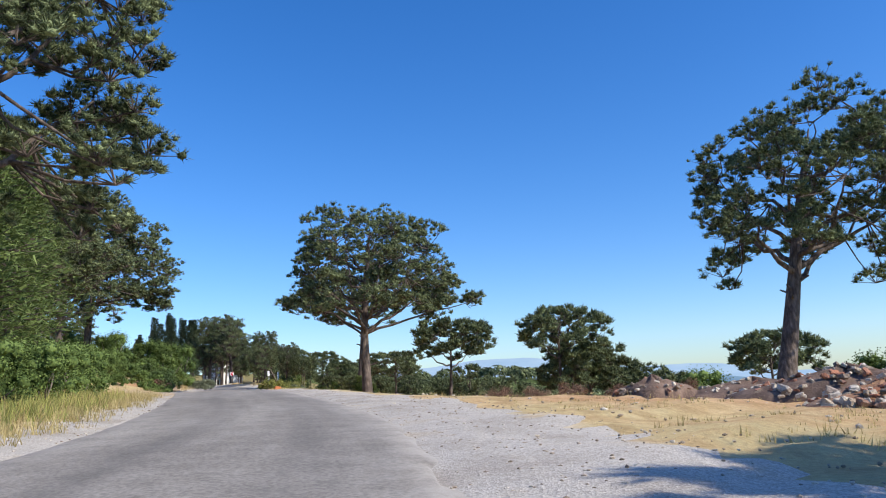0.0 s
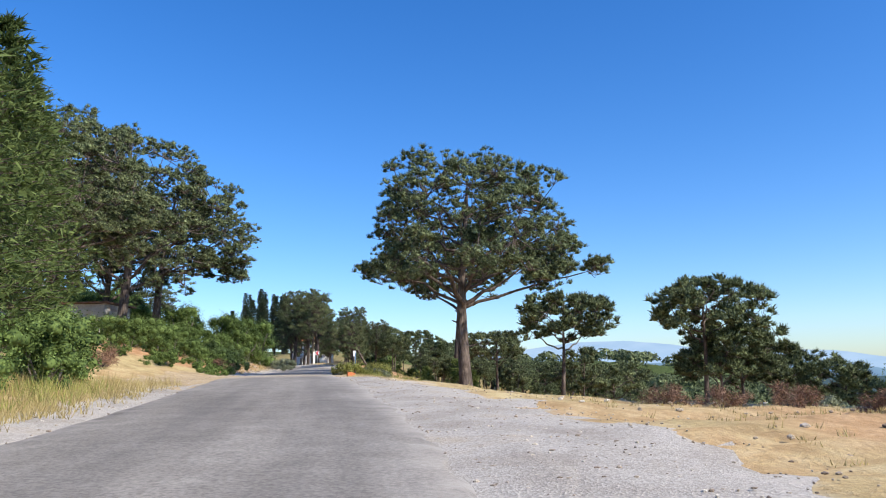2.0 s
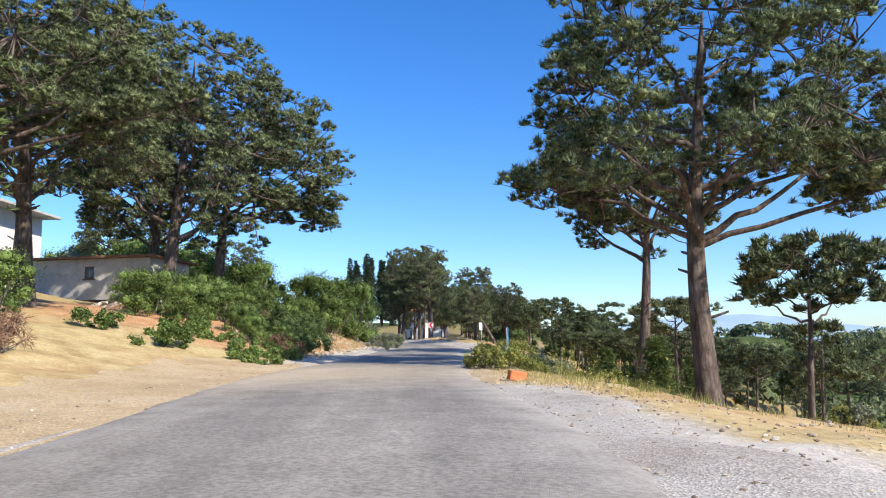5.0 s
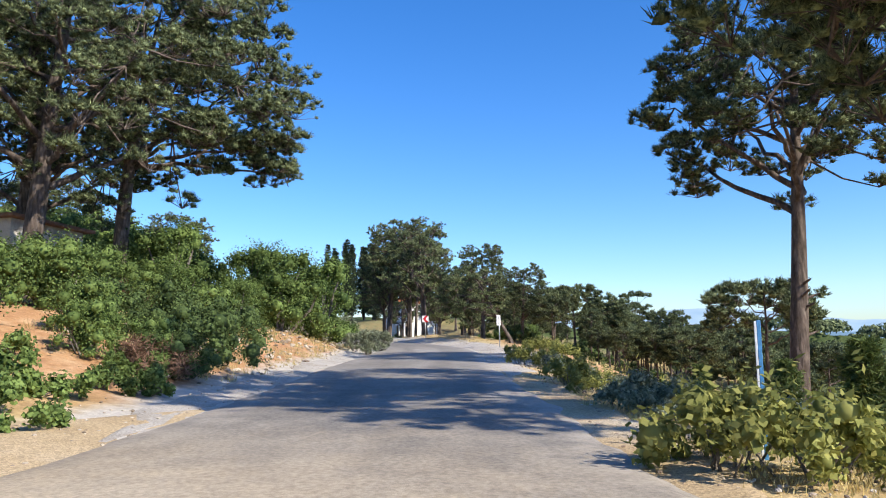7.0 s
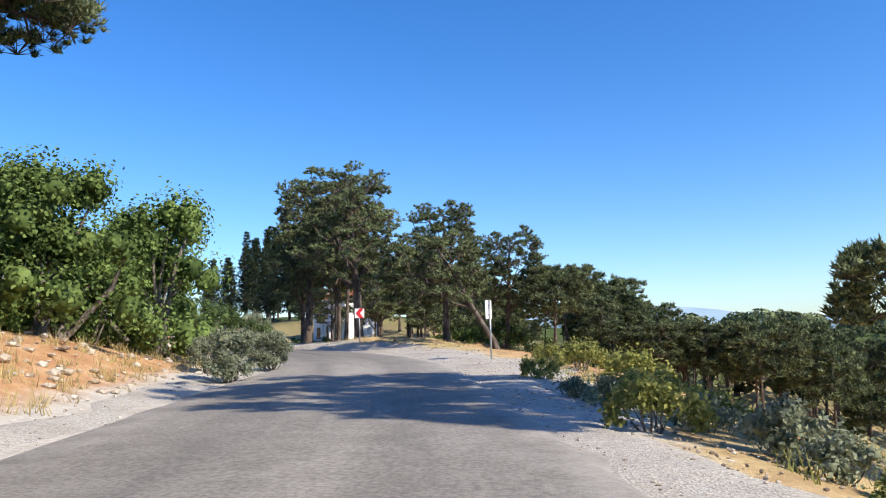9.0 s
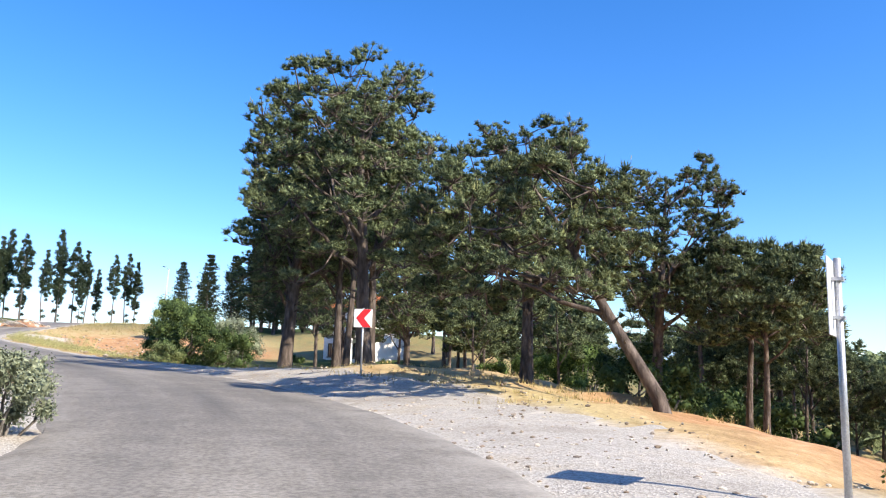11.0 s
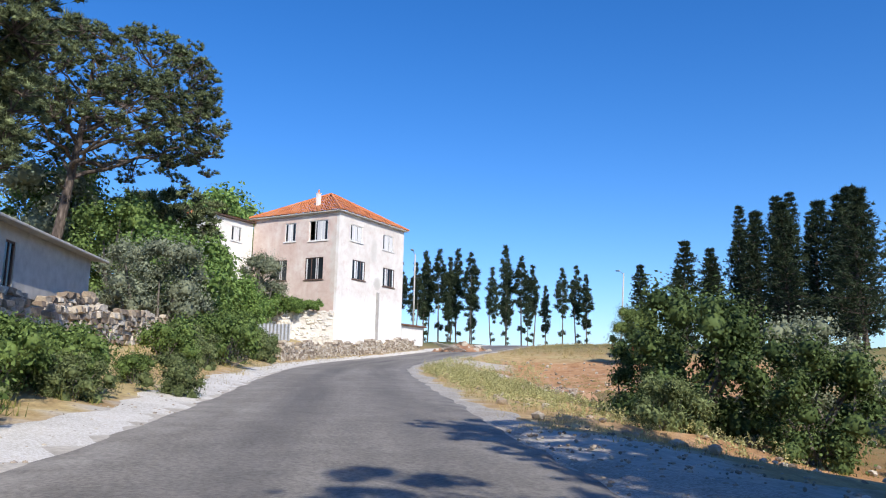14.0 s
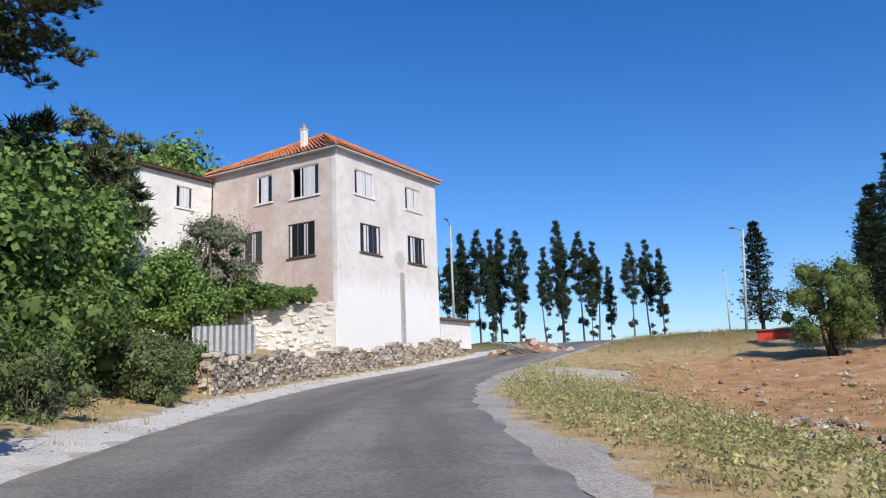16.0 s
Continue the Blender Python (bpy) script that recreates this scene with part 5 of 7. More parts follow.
plant(shrub("low_shrub", 157, 1.5, 1.0, LEAF, 10, 1600, (0.12, 0.045), 6), -62.0, 178.0, "low dark shrub on bare red soil", "shrub")
low = plant(shrub("low_shrub", 163, 1.2, 0.95, OLIVE, 10, 600, (0.1, 0.034), 8), -14.4, 77.5, "low grey-green scrub on the road edge", "shrub", 0, 0.5, "verge scrub")
low_green = plant(shrub("low_shrub", 167, 1.1, 0.9, WEED, 10, 750, (0.1, 0.032), 8), -15.6, 82.0, "low yellow-green scrub on the road edge", "shrub", 0, 0.5, "verge scrub")
rng = random.Random(9)
for k in range(34):
    i = int(np.argmin(np.abs(LINE_S - (s_of(-17.2, 70) + k * 0.95))))
    off = HALF + 1.2 + rng.uniform(0, 2.4)
    p = LINE_XY[i] + nrm[i] * off
    replant((low, low_green)[k % 3 == 0], p[0], p[1], rng.uniform(0, 360), rng.uniform(0.45, 0.95))
for x, y, k in [(-13.7, 71.2, 1.0), (-13.0, 70.9, 0.9), (-12.4, 72.6, 0.4), (-11.6, 74.2, 0.5), (-9.8, 73.8, 0.6), (-12.6, 79.0, 0.45), (-10.4, 82.0, 0.6), (-8.0, 78.0, 0.7), (-20.4, 112.6, 0.8), (-19.2, 114.4, 1.1), (-19.4, 110.4, 1.0), (-18.0, 108.0, 1.2), (-20.6, 116.5, 0.7), (-20.6, 106.0, 0.7), (-13.8, 72.0, 0.4)]:
    replant(low_green, x, y, rng.uniform(0, 360), k, 0.05, "yellow-green weedy shrub below the road edge")
for k in range(26):
    x, y = rng.uniform(-16, 16), rng.uniform(76, 112)
    if float(station(x, y)[1][0]) > 9:
        replant((low, low_green, low)[k % 3], x, y, rng.uniform(0, 360), rng.uniform(0.5, 0.9), 0.05, "scrub on the dry valley slope")
for k in range(26):
    x, y = rng.uniform(-4, 34), rng.uniform(66, 82)
    replant((low, low_green, low)[k % 3], x, y, rng.uniform(0, 360), rng.uniform(0.6, 1.2) * (1.3 if k % 3 == 2 else 1.0), 0.05, "scrub along the edge of the lay-by")
replant(bush, 23.4, 73.0, 40, 1.35, 0.05, "large round dark bush behind the rubble heaps")
for x, y, k in [(30, 58, 1.3), (36, 62, 1.5), (42, 60, 1.4), (48, 66, 1.7), (34, 70, 1.2), (55, 72, 1.8)]:
    replant(bush, x, y, x * 40, k, 0.05, "green shrub thicket beyond the lay-by")
young = plant(conifer("young_pine", 173, 3.6, 1.5, 0.02, 0.06, PINE_YOUNG, 12, 10, 16, 0.55, 0.3, 0.2), -7.6, 88.5, "young bushy pine on the slope", "conifer", 0, 1.0, "young pines")
replant(young, -6.0, 84.0, 50, 0.7)
replant(young, -10.2, 86.6, 200, 0.62)
replant(young, -9.0, 80.0, 310, 0.45)
replant(young, -11.5, 98.0, 120, 0.6)
# greenery on the terraces below the sheds
terrace = plant(shrub("terrace_shrub", 179, 1.9, 2.1, LEAF, 14, 1900, (0.13, 0.04), 9), -73.0, 149.2, "green shrub growing over the stone wall", "shrub", 0, 1.0, "terrace shrubs")
for x, y, k, turn in [(-60.0, 138.4, 0.7, 260), (-56.5, 136.0, 0.8, 300), (-53.0, 133.2, 0.9, 20), (-77.0, 153.2, 0.8, 80), (-80.0, 156.4, 0.8, 160), (-82.6, 159.4, 0.7, 240),
                      (-60.5, 134.5, 0.9, 120), (-55.0, 129.5, 1.5, 210)]:
    replant(terrace, x, y, turn, k)
wall_bush = plant(shrub("wall_shrub", 181, 1.6, 1.6, SCRUB, 15, 3400, (0.10, 0.018), 14, low=-0.12), -59.6, 141.2, "grey-green fine-leaved shrub at the foot of the stone wall", "shrub", 0, 0.7, "wall shrubs")
for k in range(16):
    if k in (5, 6):
        continue
    i = int(np.argmin(np.abs(LINE_S - (s_of(-51, 139.3) + k * 2.3))))
    p = LINE_XY[i] - nrm[i] * (5.5 + 0.9 * (k % 2))
    replant((wall_bush, terrace, wall_bush)[k % 3], p[0], p[1], k * 77, (0.78 + 0.16 * (k * 7 % 4)) * (0.55 if k < 5 else 0.85) + (0.2 if k > 9 else 0.0))
for k in range(9):
    i = int(np.argmin(np.abs(LINE_S - (s_of(-46.0, 135.0) + k * 1.7))))
    p = LINE_XY[i] - nrm[i] * (left_edge(LINE_S[i]) + 2.1 + 0.5 * (k % 3))
    replant((wall_bush, terrace)[k % 2], p[0], p[1], k * 53, 0.5 + 0.08 * (k * 5 % 4))
replant(wall_bush, -51.2, 151.1, 30, 1.0, 0.05, "fine-leaved scrub before the large shrub")
replant(bank_tree, -60.5, 128.5, 130, 1.4, 0.05, "leafy tree above the stone terraces")
replant(bank_tree, -91.0, 155.0, 80, 1.35, 0.05, "leafy tree above the stone terraces")
replant(bank_tree, -94.0, 158.0, 280, 1.2, 0.05, "leafy tree above the stone terraces")
replant(bank_tree, -101.8, 160.9, 10, 2.0, 0.05, "leafy tree above the stone terraces")
replant(bank_tree, -89.5, 152.0, 50, 1.6, 0.05, "leafy tree above the stone terraces")
replant(bank_tree, -100.5, 152.2, 50, 2.3, 0.05, "leafy tree above the stone terraces")
undergrowth = plant(shrub("undergrowth", 191, 2.0, 1.7, THICKET, 10, 1300, (0.10, 0.04), 6), -40.5, 152.0, "dark scrub among grove trunks", "shrub", 0, 1.0, "grove undergrowth")
for k in range(16):
    x, y = (-33 + 16 * rng.random(), 148 + 20 * rng.random()) if k < 5 else (-24 + 14 * rng.random(), 126 + 20 * rng.random())
    replant(undergrowth, x, y, rng.uniform(0, 360), rng.uniform(0.6, 1.2))
for k, (x, y) in enumerate([(-30.6, 154.5), (-28.0, 152.2), (-25.2, 151.8), (-31.6, 162.3)]):
    replant(bank_tree, x, y, k * 50, 0.62 + 0.1 * (k % 3), 0.05, "dark leafy scrub behind the grove")
for k in range(14):
    replant(undergrowth, -53 + 16 * rng.random(), 160 + 16 * rng.random(), rng.uniform(0, 360), rng.uniform(0.3, 0.7), 0.05, "low dark scrub on the clearing before the white house")
replant(hang_pine, -59.4, 133.2, 40, 0.78, 0.05, "pine with a dense green crown above the verge")
replant(screen, -64.0, 132.0, 60, 0.85, 0.05, "bright green conifer above the terraces")

# ---- the three-storey house above the road ----
# local frame: x along the wall that faces the road, y into the house, z up from its foot
HOUSE = Matrix.Translation((-94.4, 174.3, 9.0)) @ Matrix(((-0.238, -0.971, 0, 0), (0.971, -0.238, 0, 0), (0, 0, 1, 0), (0, 0, 0, 1)))
house = thing("house", HOUSE, "three-storey house, stained white and pink plaster, orange tiled hip roof", "house")
LONG, DEEP, EAVE = 10.85, 10.3, 12.02


def wall_with_holes(length, tall, thick, holes):
    """A wall from x=0, outer face at y=0, with rectangular holes (x0, x1, z0, z1) through it."""
    bm = bmesh.new()
    xs = sorted({0.0, length, *[h[0] for h in holes], *[h[1] for h in holes]})
    zs = sorted({0.0, tall, *[h[2] for h in holes], *[h[3] for h in holes]})
    solid = {}
    for i in range(len(xs) - 1):
        for k in range(len(zs) - 1):
            cx, cz = (xs[i] + xs[i + 1]) / 2, (zs[k] + zs[k + 1]) / 2
            solid[i, k] = not any(h[0] < cx < h[1] and h[2] < cz < h[3] for h in holes)
    pts = {}

    def at(i, y, k):
        if (i, y, k) not in pts:
            pts[i, y, k] = bm.verts.new((xs[i], y, zs[k]))
        return pts[i, y, k]

    for (i, k), full in solid.items():
        if not full:
            continue
        bm.faces.new((at(i, 0, k), at(i + 1, 0, k), at(i + 1, 0, k + 1), at(i, 0, k + 1)))
        bm.faces.new((at(i, thick, k), at(i, thick, k + 1), at(i + 1, thick, k + 1), at(i + 1, thick, k)))
        for (di, dk, a, b) in ((-1, 0, (i, k), (i, k + 1)), (1, 0, (i + 1, k + 1), (i + 1, k)), (0, -1, (i + 1, k), (i, k)), (0, 1, (i, k + 1), (i + 1, k + 1))):
            if not solid.get((i + di, k + dk), False):
                bm.faces.new((at(a[0], 0, a[1]), at(b[0], 0, b[1]), at(b[0], thick, b[1]), at(a[0], thick, a[1])))
    bmesh.ops.recalc_face_normals(bm, faces=bm.faces)
    return bm


def window(parent, m, w, h, frame_mat, lights=3, drawn=0.0, sill=True, open_leaf=-1, label=""):
    """A framed window that fills a hole of w by h; m: its lower outer corner. Frame, mullions, panes, sill, and in each light a curtain
    over that part of its width."""
    bm = bmesh.new()
    t = 0.07
    box(bm, (0, 0.02, 0), (t, 0.12, h), m, 0.008)
    box(bm, (w - t, 0.02, 0), (w, 0.12, h), m, 0.008)
    box(bm, (t, 0.02, 0), (w - t, 0.12, t), m, 0.008)
    box(bm, (t, 0.02, h - t), (w - t, 0.12, h), m, 0.008)
    root = part("window", bm, frame_mat, parent, label)
    step = (w - 2 * t) / lights
    for k in range(1, lights):
        bm = bmesh.new()
        box(bm, (t + k * step - 0.035, 0.03, t), (t + k * step + 0.035, 0.11, h - t), m, 0.006)
        part("mullion", bm, frame_mat, root)
    for k in range(lights):
        if k == open_leaf:
            continue
        bm = bmesh.new()
        box(bm, (t + k * step + 0.02, 0.06, t), (t + (k + 1) * step - 0.02, 0.07, h - t), m)
        part("pane", bm, GLASS, root)
        if drawn:
            wide = (step - 0.1) * min(1.0, drawn * (0.75 + 0.5 * ((k * 7 + int(w * 10)) % 3) / 2))
            x = t + k * step + 0.05 + (0.0 if k % 2 else step - 0.1 - wide)
            bm = bmesh.new()
            box(bm, (x, 0.045, t + 0.02), (x + wide, 0.056, h - t - 0.02), m)
            part("curtain", bm, CURTAIN, root, "pale curtain close behind the glass")
    if sill:
        bm = bmesh.new()
        box(bm, (-0.12, -0.10, -0.10), (w + 0.12, 0.05, -0.004), m, 0.012)
        part("sill", bm, frame_mat, root)
    return root


# openings, from the left end of each wall, heights from the foot
ROAD_HOLES = [(1.75, 3.6, 9.65, 11.2), (7.1, 8.95, 9.62, 11.15), (2.2, 4.25, 6.15, 7.95), (7.25, 9.3, 6.05, 7.88)]
SIDE_HOLES = [(5.05, 6.35, 9.6, 11.35), (1.3, 3.5, 9.5, 11.4), (5.9, 7.4, 5.95, 7.9), (1.65, 3.75, 5.9, 7.95)]
part("wall", wall_with_holes(LONG, EAVE, 0.3, ROAD_HOLES), ROADWALL, house, "whitewashed plaster with rain streaks")
side_bm = wall_with_holes(DEEP, EAVE, 0.3, SIDE_HOLES)
for v in side_bm.verts:
    v.co = Vector((v.co.y, max(v.co.x, 0.302), v.co.z))
bmesh.ops.recalc_face_normals(side_bm, faces=side_bm.faces)
part("wall", side_bm, PINK, house, "faded pink plaster with pale patches")
for x0, y0, x1, y1 in ((LONG - 0.3, 0.302, LONG, DEEP), (0.302, DEEP - 0.3, LONG - 0.302, DEEP)):
    bm = bmesh.new()
    box(bm, (x0, y0, 0), (x1, y1, EAVE))
    part("wall", bm, WHITEWASH, house)
for z in (2.9, 5.6, 9.0):
    bm = bmesh.new()
    box(bm, (0.31, 0.31, z), (LONG - 0.31, DEEP - 0.31, z + 0.2))
    part("storey_floor", bm, CONCRETE, house)
for k, (x0, x1, z0, z1) in enumerate(ROAD_HOLES):
    window(house, Matrix.Translation((x0, 0.02, z0)), x1 - x0, z1 - z0, FRAME_WHITE if k < 2 else FRAME_DARK, 3, 0.85 if k < 2 else 0.36, True, -1, "white framed casement" if k < 2 else "dark brown wooden casement")
for k, (x0, x1, z0, z1) in enumerate(SIDE_HOLES):
    m = Matrix.Translation((0.02, x0, z0)) @ Matrix(((0, 1, 0, 0), (1, 0, 0, 0), (0, 0, 1, 0), (0, 0, 0, 1)))
    window(house, m, x1 - x0, z1 - z0, FRAME_WHITE if k < 2 else FRAME_DARK, 2 if k % 2 == 0 else 3, 0.6 if k < 2 else 0.2, True, 2 if k == 1 else -1, "white framed casement" if k < 2 else "dark brown wooden casement")
# damp-stained flue that stands a little proud of the wall
bm = bmesh.new()
box(bm, (6.2, -0.09, 0.7), (6.66, -0.003, 5.3), None, 0.03)
part("flue", bm, GREYWALL, house, "grey damp-stained flue")


def hip_roof(parent, x0, y0, x1, y1, z, over, rise, name="roof"):
    """Four sloping faces of clay tile in courses, with a soffit board and ridge caps."""
    ax, ay, bx, by = x0 - over, y0 - over, x1 + over, y1 + over
    half = min(bx - ax, by - ay) / 2
    if bx - ax > by - ay:
        r0, r1 = Vector((ax + half, (ay + by) / 2, z + rise)), Vector((bx - half, (ay + by) / 2, z + rise))
    else:
        r0, r1 = Vector(((ax + bx) / 2, ay + half, z + rise)), Vector(((ax + bx) / 2, by - half + 0.01, z + rise))
    c = [Vector((ax, ay, z)), Vector((bx, ay, z)), Vector((bx, by, z)), Vector((ax, by, z))]
    bm = bmesh.new()
    faces = ((c[0], c[1], r1, r0), (c[1], c[2], r1, r1), (c[2], c[3], r0, r1), (c[3], c[0], r0, r0)) if bx - ax > by - ay else ((c[0], c[1], r0, r0), (c[1], c[2], r1, r0), (c[2], c[3], r1, r1), (c[3], c[0], r0, r1))
    rows = 16
    for a, b, d, e in faces:
        along = (b - a).normalized()
        up = Vector((0, 0, 1))
        for k in range(rows):
            u0, u1 = k / rows, (k + 1) / rows
            p0, p1 = a.lerp(e, u0), b.lerp(d, u0)
            q0, q1 = a.lerp(e, u1), b.lerp(d, u1)
            n = max(1, int((p1 - p0).length / 0.28))
            for j in range(n):
                s0, s1, sm = j / n, (j + 1) / n, (j + 0.5) / n
                v = [bm.verts.new(x) for x in (p0.lerp(p1, s0) + up * 0.03, p0.lerp(p1, sm) + up * 0.10, p0.lerp(p1, s1) + up * 0.03, q0.lerp(q1, s1), q0.lerp(q1, sm) + up * 0.05, q0.lerp(q1, s0))]
                bm.faces.new((v[0], v[1], v[4], v[5]))
                bm.faces.new((v[1], v[2], v[3], v[4]))
    roof = part(name, bm, TILE, parent, "orange clay tile hip roof")
    bm = bmesh.new()
    box(bm, (ax + 0.04, ay + 0.04, z - 0.11), (bx - 0.04, by - 0.04, z - 0.01), None, 0.02)
    part("eaves_board", bm, CONCRETE, roof, "weathered pale soffit board")
    for p, q in ((c[0], r0), (c[1], r1 if bx - ax > by - ay else r0), (c[2], r1), (c[3], r0 if bx - ax > by - ay else r1), (r0, r1)):
        bm = bmesh.new()
        rod(bm, p + Vector((0, 0, 0.06)), q + Vector((0, 0, 0.06)), 0.10, 0.10, 8)
        part("ridge_cap", bm, TILE, roof)
    return roof


hip_roof(house, 0, 0, LONG, DEEP, EAVE + 0.12, 0.38, 3.1)
bm = bmesh.new()
box(bm, (1.46, 3.7, EAVE + 0.5), (1.82, 4.06, EAVE + 2.35), None, 0.03)
box(bm, (1.42, 3.66, EAVE + 2.35), (1.86, 4.1, EAVE + 2.43), None, 0.02)
chimney = part("chimney", bm, WHITEWASH, house, "white plastered chimney")
bm = bmesh.new()
rod(bm, (1.64, 3.88, EAVE + 2.43), (1.64, 3.88, EAVE + 2.75), 0.11, 0.09, 8)
part("chimney_pot", bm, TILE, chimney)

# white wing set towards the slope
WING = HOUSE @ Matrix.Translation((-5.5, DEEP + 0.02, -0.5))
wing = thing("house_wing", WING, "lower white plastered wing with a tiled roof and one window", "house")
part("wall", wall_with_holes(5.4, 12.1, 0.28, [(2.6, 3.9, 10.1, 11.5)]), WHITEWASH, wing)
window(wing, Matrix.Translation((2.6, 0.02, 10.1)), 1.3, 1.4, FRAME_WHITE, 2, 0.6)
for lo, hi in (((0, 0.285, 0), (0.28, 7.5, 12.1)), ((5.12, 0.285, 0), (5.4, 7.5, 12.1)), ((0.285, 7.2, 0), (5.115, 7.5, 12.1))):
    bm = bmesh.new()
    box(bm, lo, hi)
    part("wall", bm, WHITEWASH, wing)
bm = bmesh.new()
box(bm, (-0.35, -0.35, 12.12), (5.4, 7.8, 12.28), None, 0.03)
part("eaves_board", bm, FRAME_DARK, wing)
bm = bmesh.new()
tri = [bm.verts.new(p) for p in ((-0.4, -0.4, 12.29), (5.4, -0.4, 12.29), (5.4, 7.9, 12.29), (-0.4, 7.9, 12.29), (-0.1, 3.8, 12.8), (5.4, 3.8, 12.8))]
for f in ((0, 1, 5, 4), (2, 3, 4, 5), (3, 0, 4), (1, 2, 5), (3, 2, 1, 0)):
    bm.faces.new([tri[i] for i in f])
part("roof", bm, TILE, wing, "orange clay tile roof")

# low shed behind the house, by the road
SHED = HOUSE @ Matrix.Translation((LONG + 0.4, 0.2, 0.6))
shed = thing("shed", SHED, "low pale shed with a dark flat roof beside the house", "shed")
part("wall", wall_with_holes(4.2, 1.9, 0.2, []), WHITEWASH, shed)
for lo, hi in (((0, 0.205, 0), (0.2, 3, 1.9)), ((4.0, 0.205, 0), (4.2, 3, 1.9)), ((0.205, 2.8, 0), (3.995, 3, 1.9))):
    bm = bmesh.new()
    box(bm, lo, hi)
    part("wall", bm, WHITEWASH, shed)
bm = bmesh.new()
box(bm, (-0.25, -0.3, 1.91), (4.5, 3.2, 2.08), None, 0.03)
part("roof", bm, RUST, shed, "dark brown sheet roof")


def block_house(name, m, w, d, h, wall_mat, roof_mat, label, holes=(), roof_over=0.4, roof_thick=0.15, slope=0.0, frame=FRAME_DARK, base=0.0):
    """A small building: four walls, openings with windows in the front one (x from 0, outer face y=0), a slab or lean-to roof."""
    ob = thing(name, m, label, "building")
    part("wall", wall_with_holes(w, h, 0.25, [q[:4] for q in holes]), wall_mat, ob)
    for lo, hi in (((0, 0.255, 0), (0.25, d, h)), ((w - 0.25, 0.255, 0), (w, d, h)), ((0.255, d - 0.25, 0), (w - 0.255, d, h))):
        bm = bmesh.new()
        box(bm, lo, hi)
        part("wall", bm, wall_mat, ob)
    for q in holes:
        window(ob, Matrix.Translation((q[0], 0.02, q[2])), q[1] - q[0], q[3] - q[2], frame, 2)
    bm = bmesh.new()
    for v in box(bm, (-roof_over, -roof_over, h + 0.01), (w + roof_over, d + roof_over, h + roof_thick), None, 0.02):
        v.co.z += slope * (v.co.y / d)
    part("roof", bm, roof_mat, ob)
    return ob


# hut with a flat dark roof behind the bank pines, and the balconied house above it
block_house("hut", pose(-57.2, 96.4, 8.3, 0, 0, 3), 11.4, 6.0, 3.3, GREYWALL, RUST, "low grey rendered hut with a dark flat roof among pines", [(5.6, 6.5, 1.7, 2.7)], 0.5, 0.2)
flats = thing("balcony_house", pose(-76.5, 98.0, 9.0, 0, 0, 12), "pale two-storey house with concrete balconies behind pines", "house")
part("wall", wall_with_holes(12, 8.5, 0.3, [(2, 3.4, 1, 3), (6, 7.6, 0.4, 2.8), (2, 3.4, 5, 7), (6, 7.6, 4.6, 7)]), WHITEWASH, flats)
for lo, hi in (((0, 0.305, 0), (0.3, 8, 8.5)), ((11.7, 0.305, 0), (12, 8, 8.5)), ((0.305, 7.7, 0), (11.695, 8, 8.5))):
    bm = bmesh.new()
    box(bm, lo, hi)
    part("wall", bm, WHITEWASH, flats)
for x0, x1, z0, z1 in ((2, 3.4, 1, 3), (6, 7.6, 0.4, 2.8), (2, 3.4, 5, 7), (6, 7.6, 4.6, 7)):
    window(flats, Matrix.Translation((x0, 0.02, z0)), x1 - x0, z1 - z0, FRAME_DARK, 2)
for z in (4.0, 8.5):
    bm = bmesh.new()
    box(bm, (-0.3, -2.0, z), (13.8, -0.005 if z < 5 else 8.3, z + 0.25), None, 0.02)
    part("balcony_slab" if z < 5 else "roof", bm, CONCRETE, flats)
for x in (0.2, 4.5, 9.0, 13.3):
    bm = bmesh.new()
    box(bm, (x, -1.9, -0.5), (x + 0.3, -1.6, 8.49))
    part("column", bm, WHITEWASH, flats)
bm = bmesh.new()
for k in range(40):
    box(bm, (0.6 + k * 0.32, -1.85, 4.26), (0.63 + k * 0.32, -1.82, 5.2))
box(bm, (0.5, -1.87, 5.2), (13.2, -1.80, 5.26))
part("balcony_railing", bm, FRAME_DARK, flats)

# white house behind the grove, ground-floor porch in front
grove_house = thing("grove_house", pose(-51.2, 181.1, on_land(-46.5, 178.0) - 0.1, 0, 0, -40), "white two-storey house with a red tiled roof behind the grove", "house")
G_HOLES = [(0.7, 1.6, 3.0, 4.3), (2.4, 3.4, 3.0, 4.3), (4.8, 5.7, 2.7, 4.5), (0.8, 1.7, 0.6, 1.9), (3.0, 4.4, 0.0, 2.1), (5.4, 6.3, 0.5, 1.9)]
part("wall", wall_with_holes(7.2, 5.1, 0.3, G_HOLES), WHITEWASH, grove_house)
for lo, hi in (((0, 0.305, 0), (0.3, 5.5, 5.1)), ((6.9, 0.305, 0), (7.2, 5.5, 5.1)), ((0.305, 5.2, 0), (6.895, 5.5, 5.1))):
    bm = bmesh.new()
    box(bm, lo, hi)
    part("wall", bm, WHITEWASH, grove_house)
for q in G_HOLES:
    window(grove_house, Matrix.Translation((q[0], 0.02, q[2])), q[1] - q[0], q[3] - q[2], FRAME_DARK, 2)
bm = bmesh.new()
box(bm, (3.6, -1.2, 2.4), (7.0, -0.005, 2.56), None, 0.02)
part("balcony", bm, CONCRETE, grove_house)
for x in (3.8, 5.3, 6.7):
    bm = bmesh.new()
    box(bm, (x, -1.15, -0.3), (x + 0.18, -0.97, 2.39))
    part("porch_post", bm, WHITEWASH, grove_house)
hip_roof(grove_house, 0, 0, 7.2, 5.5, 5.26, 0.5, 1.5)

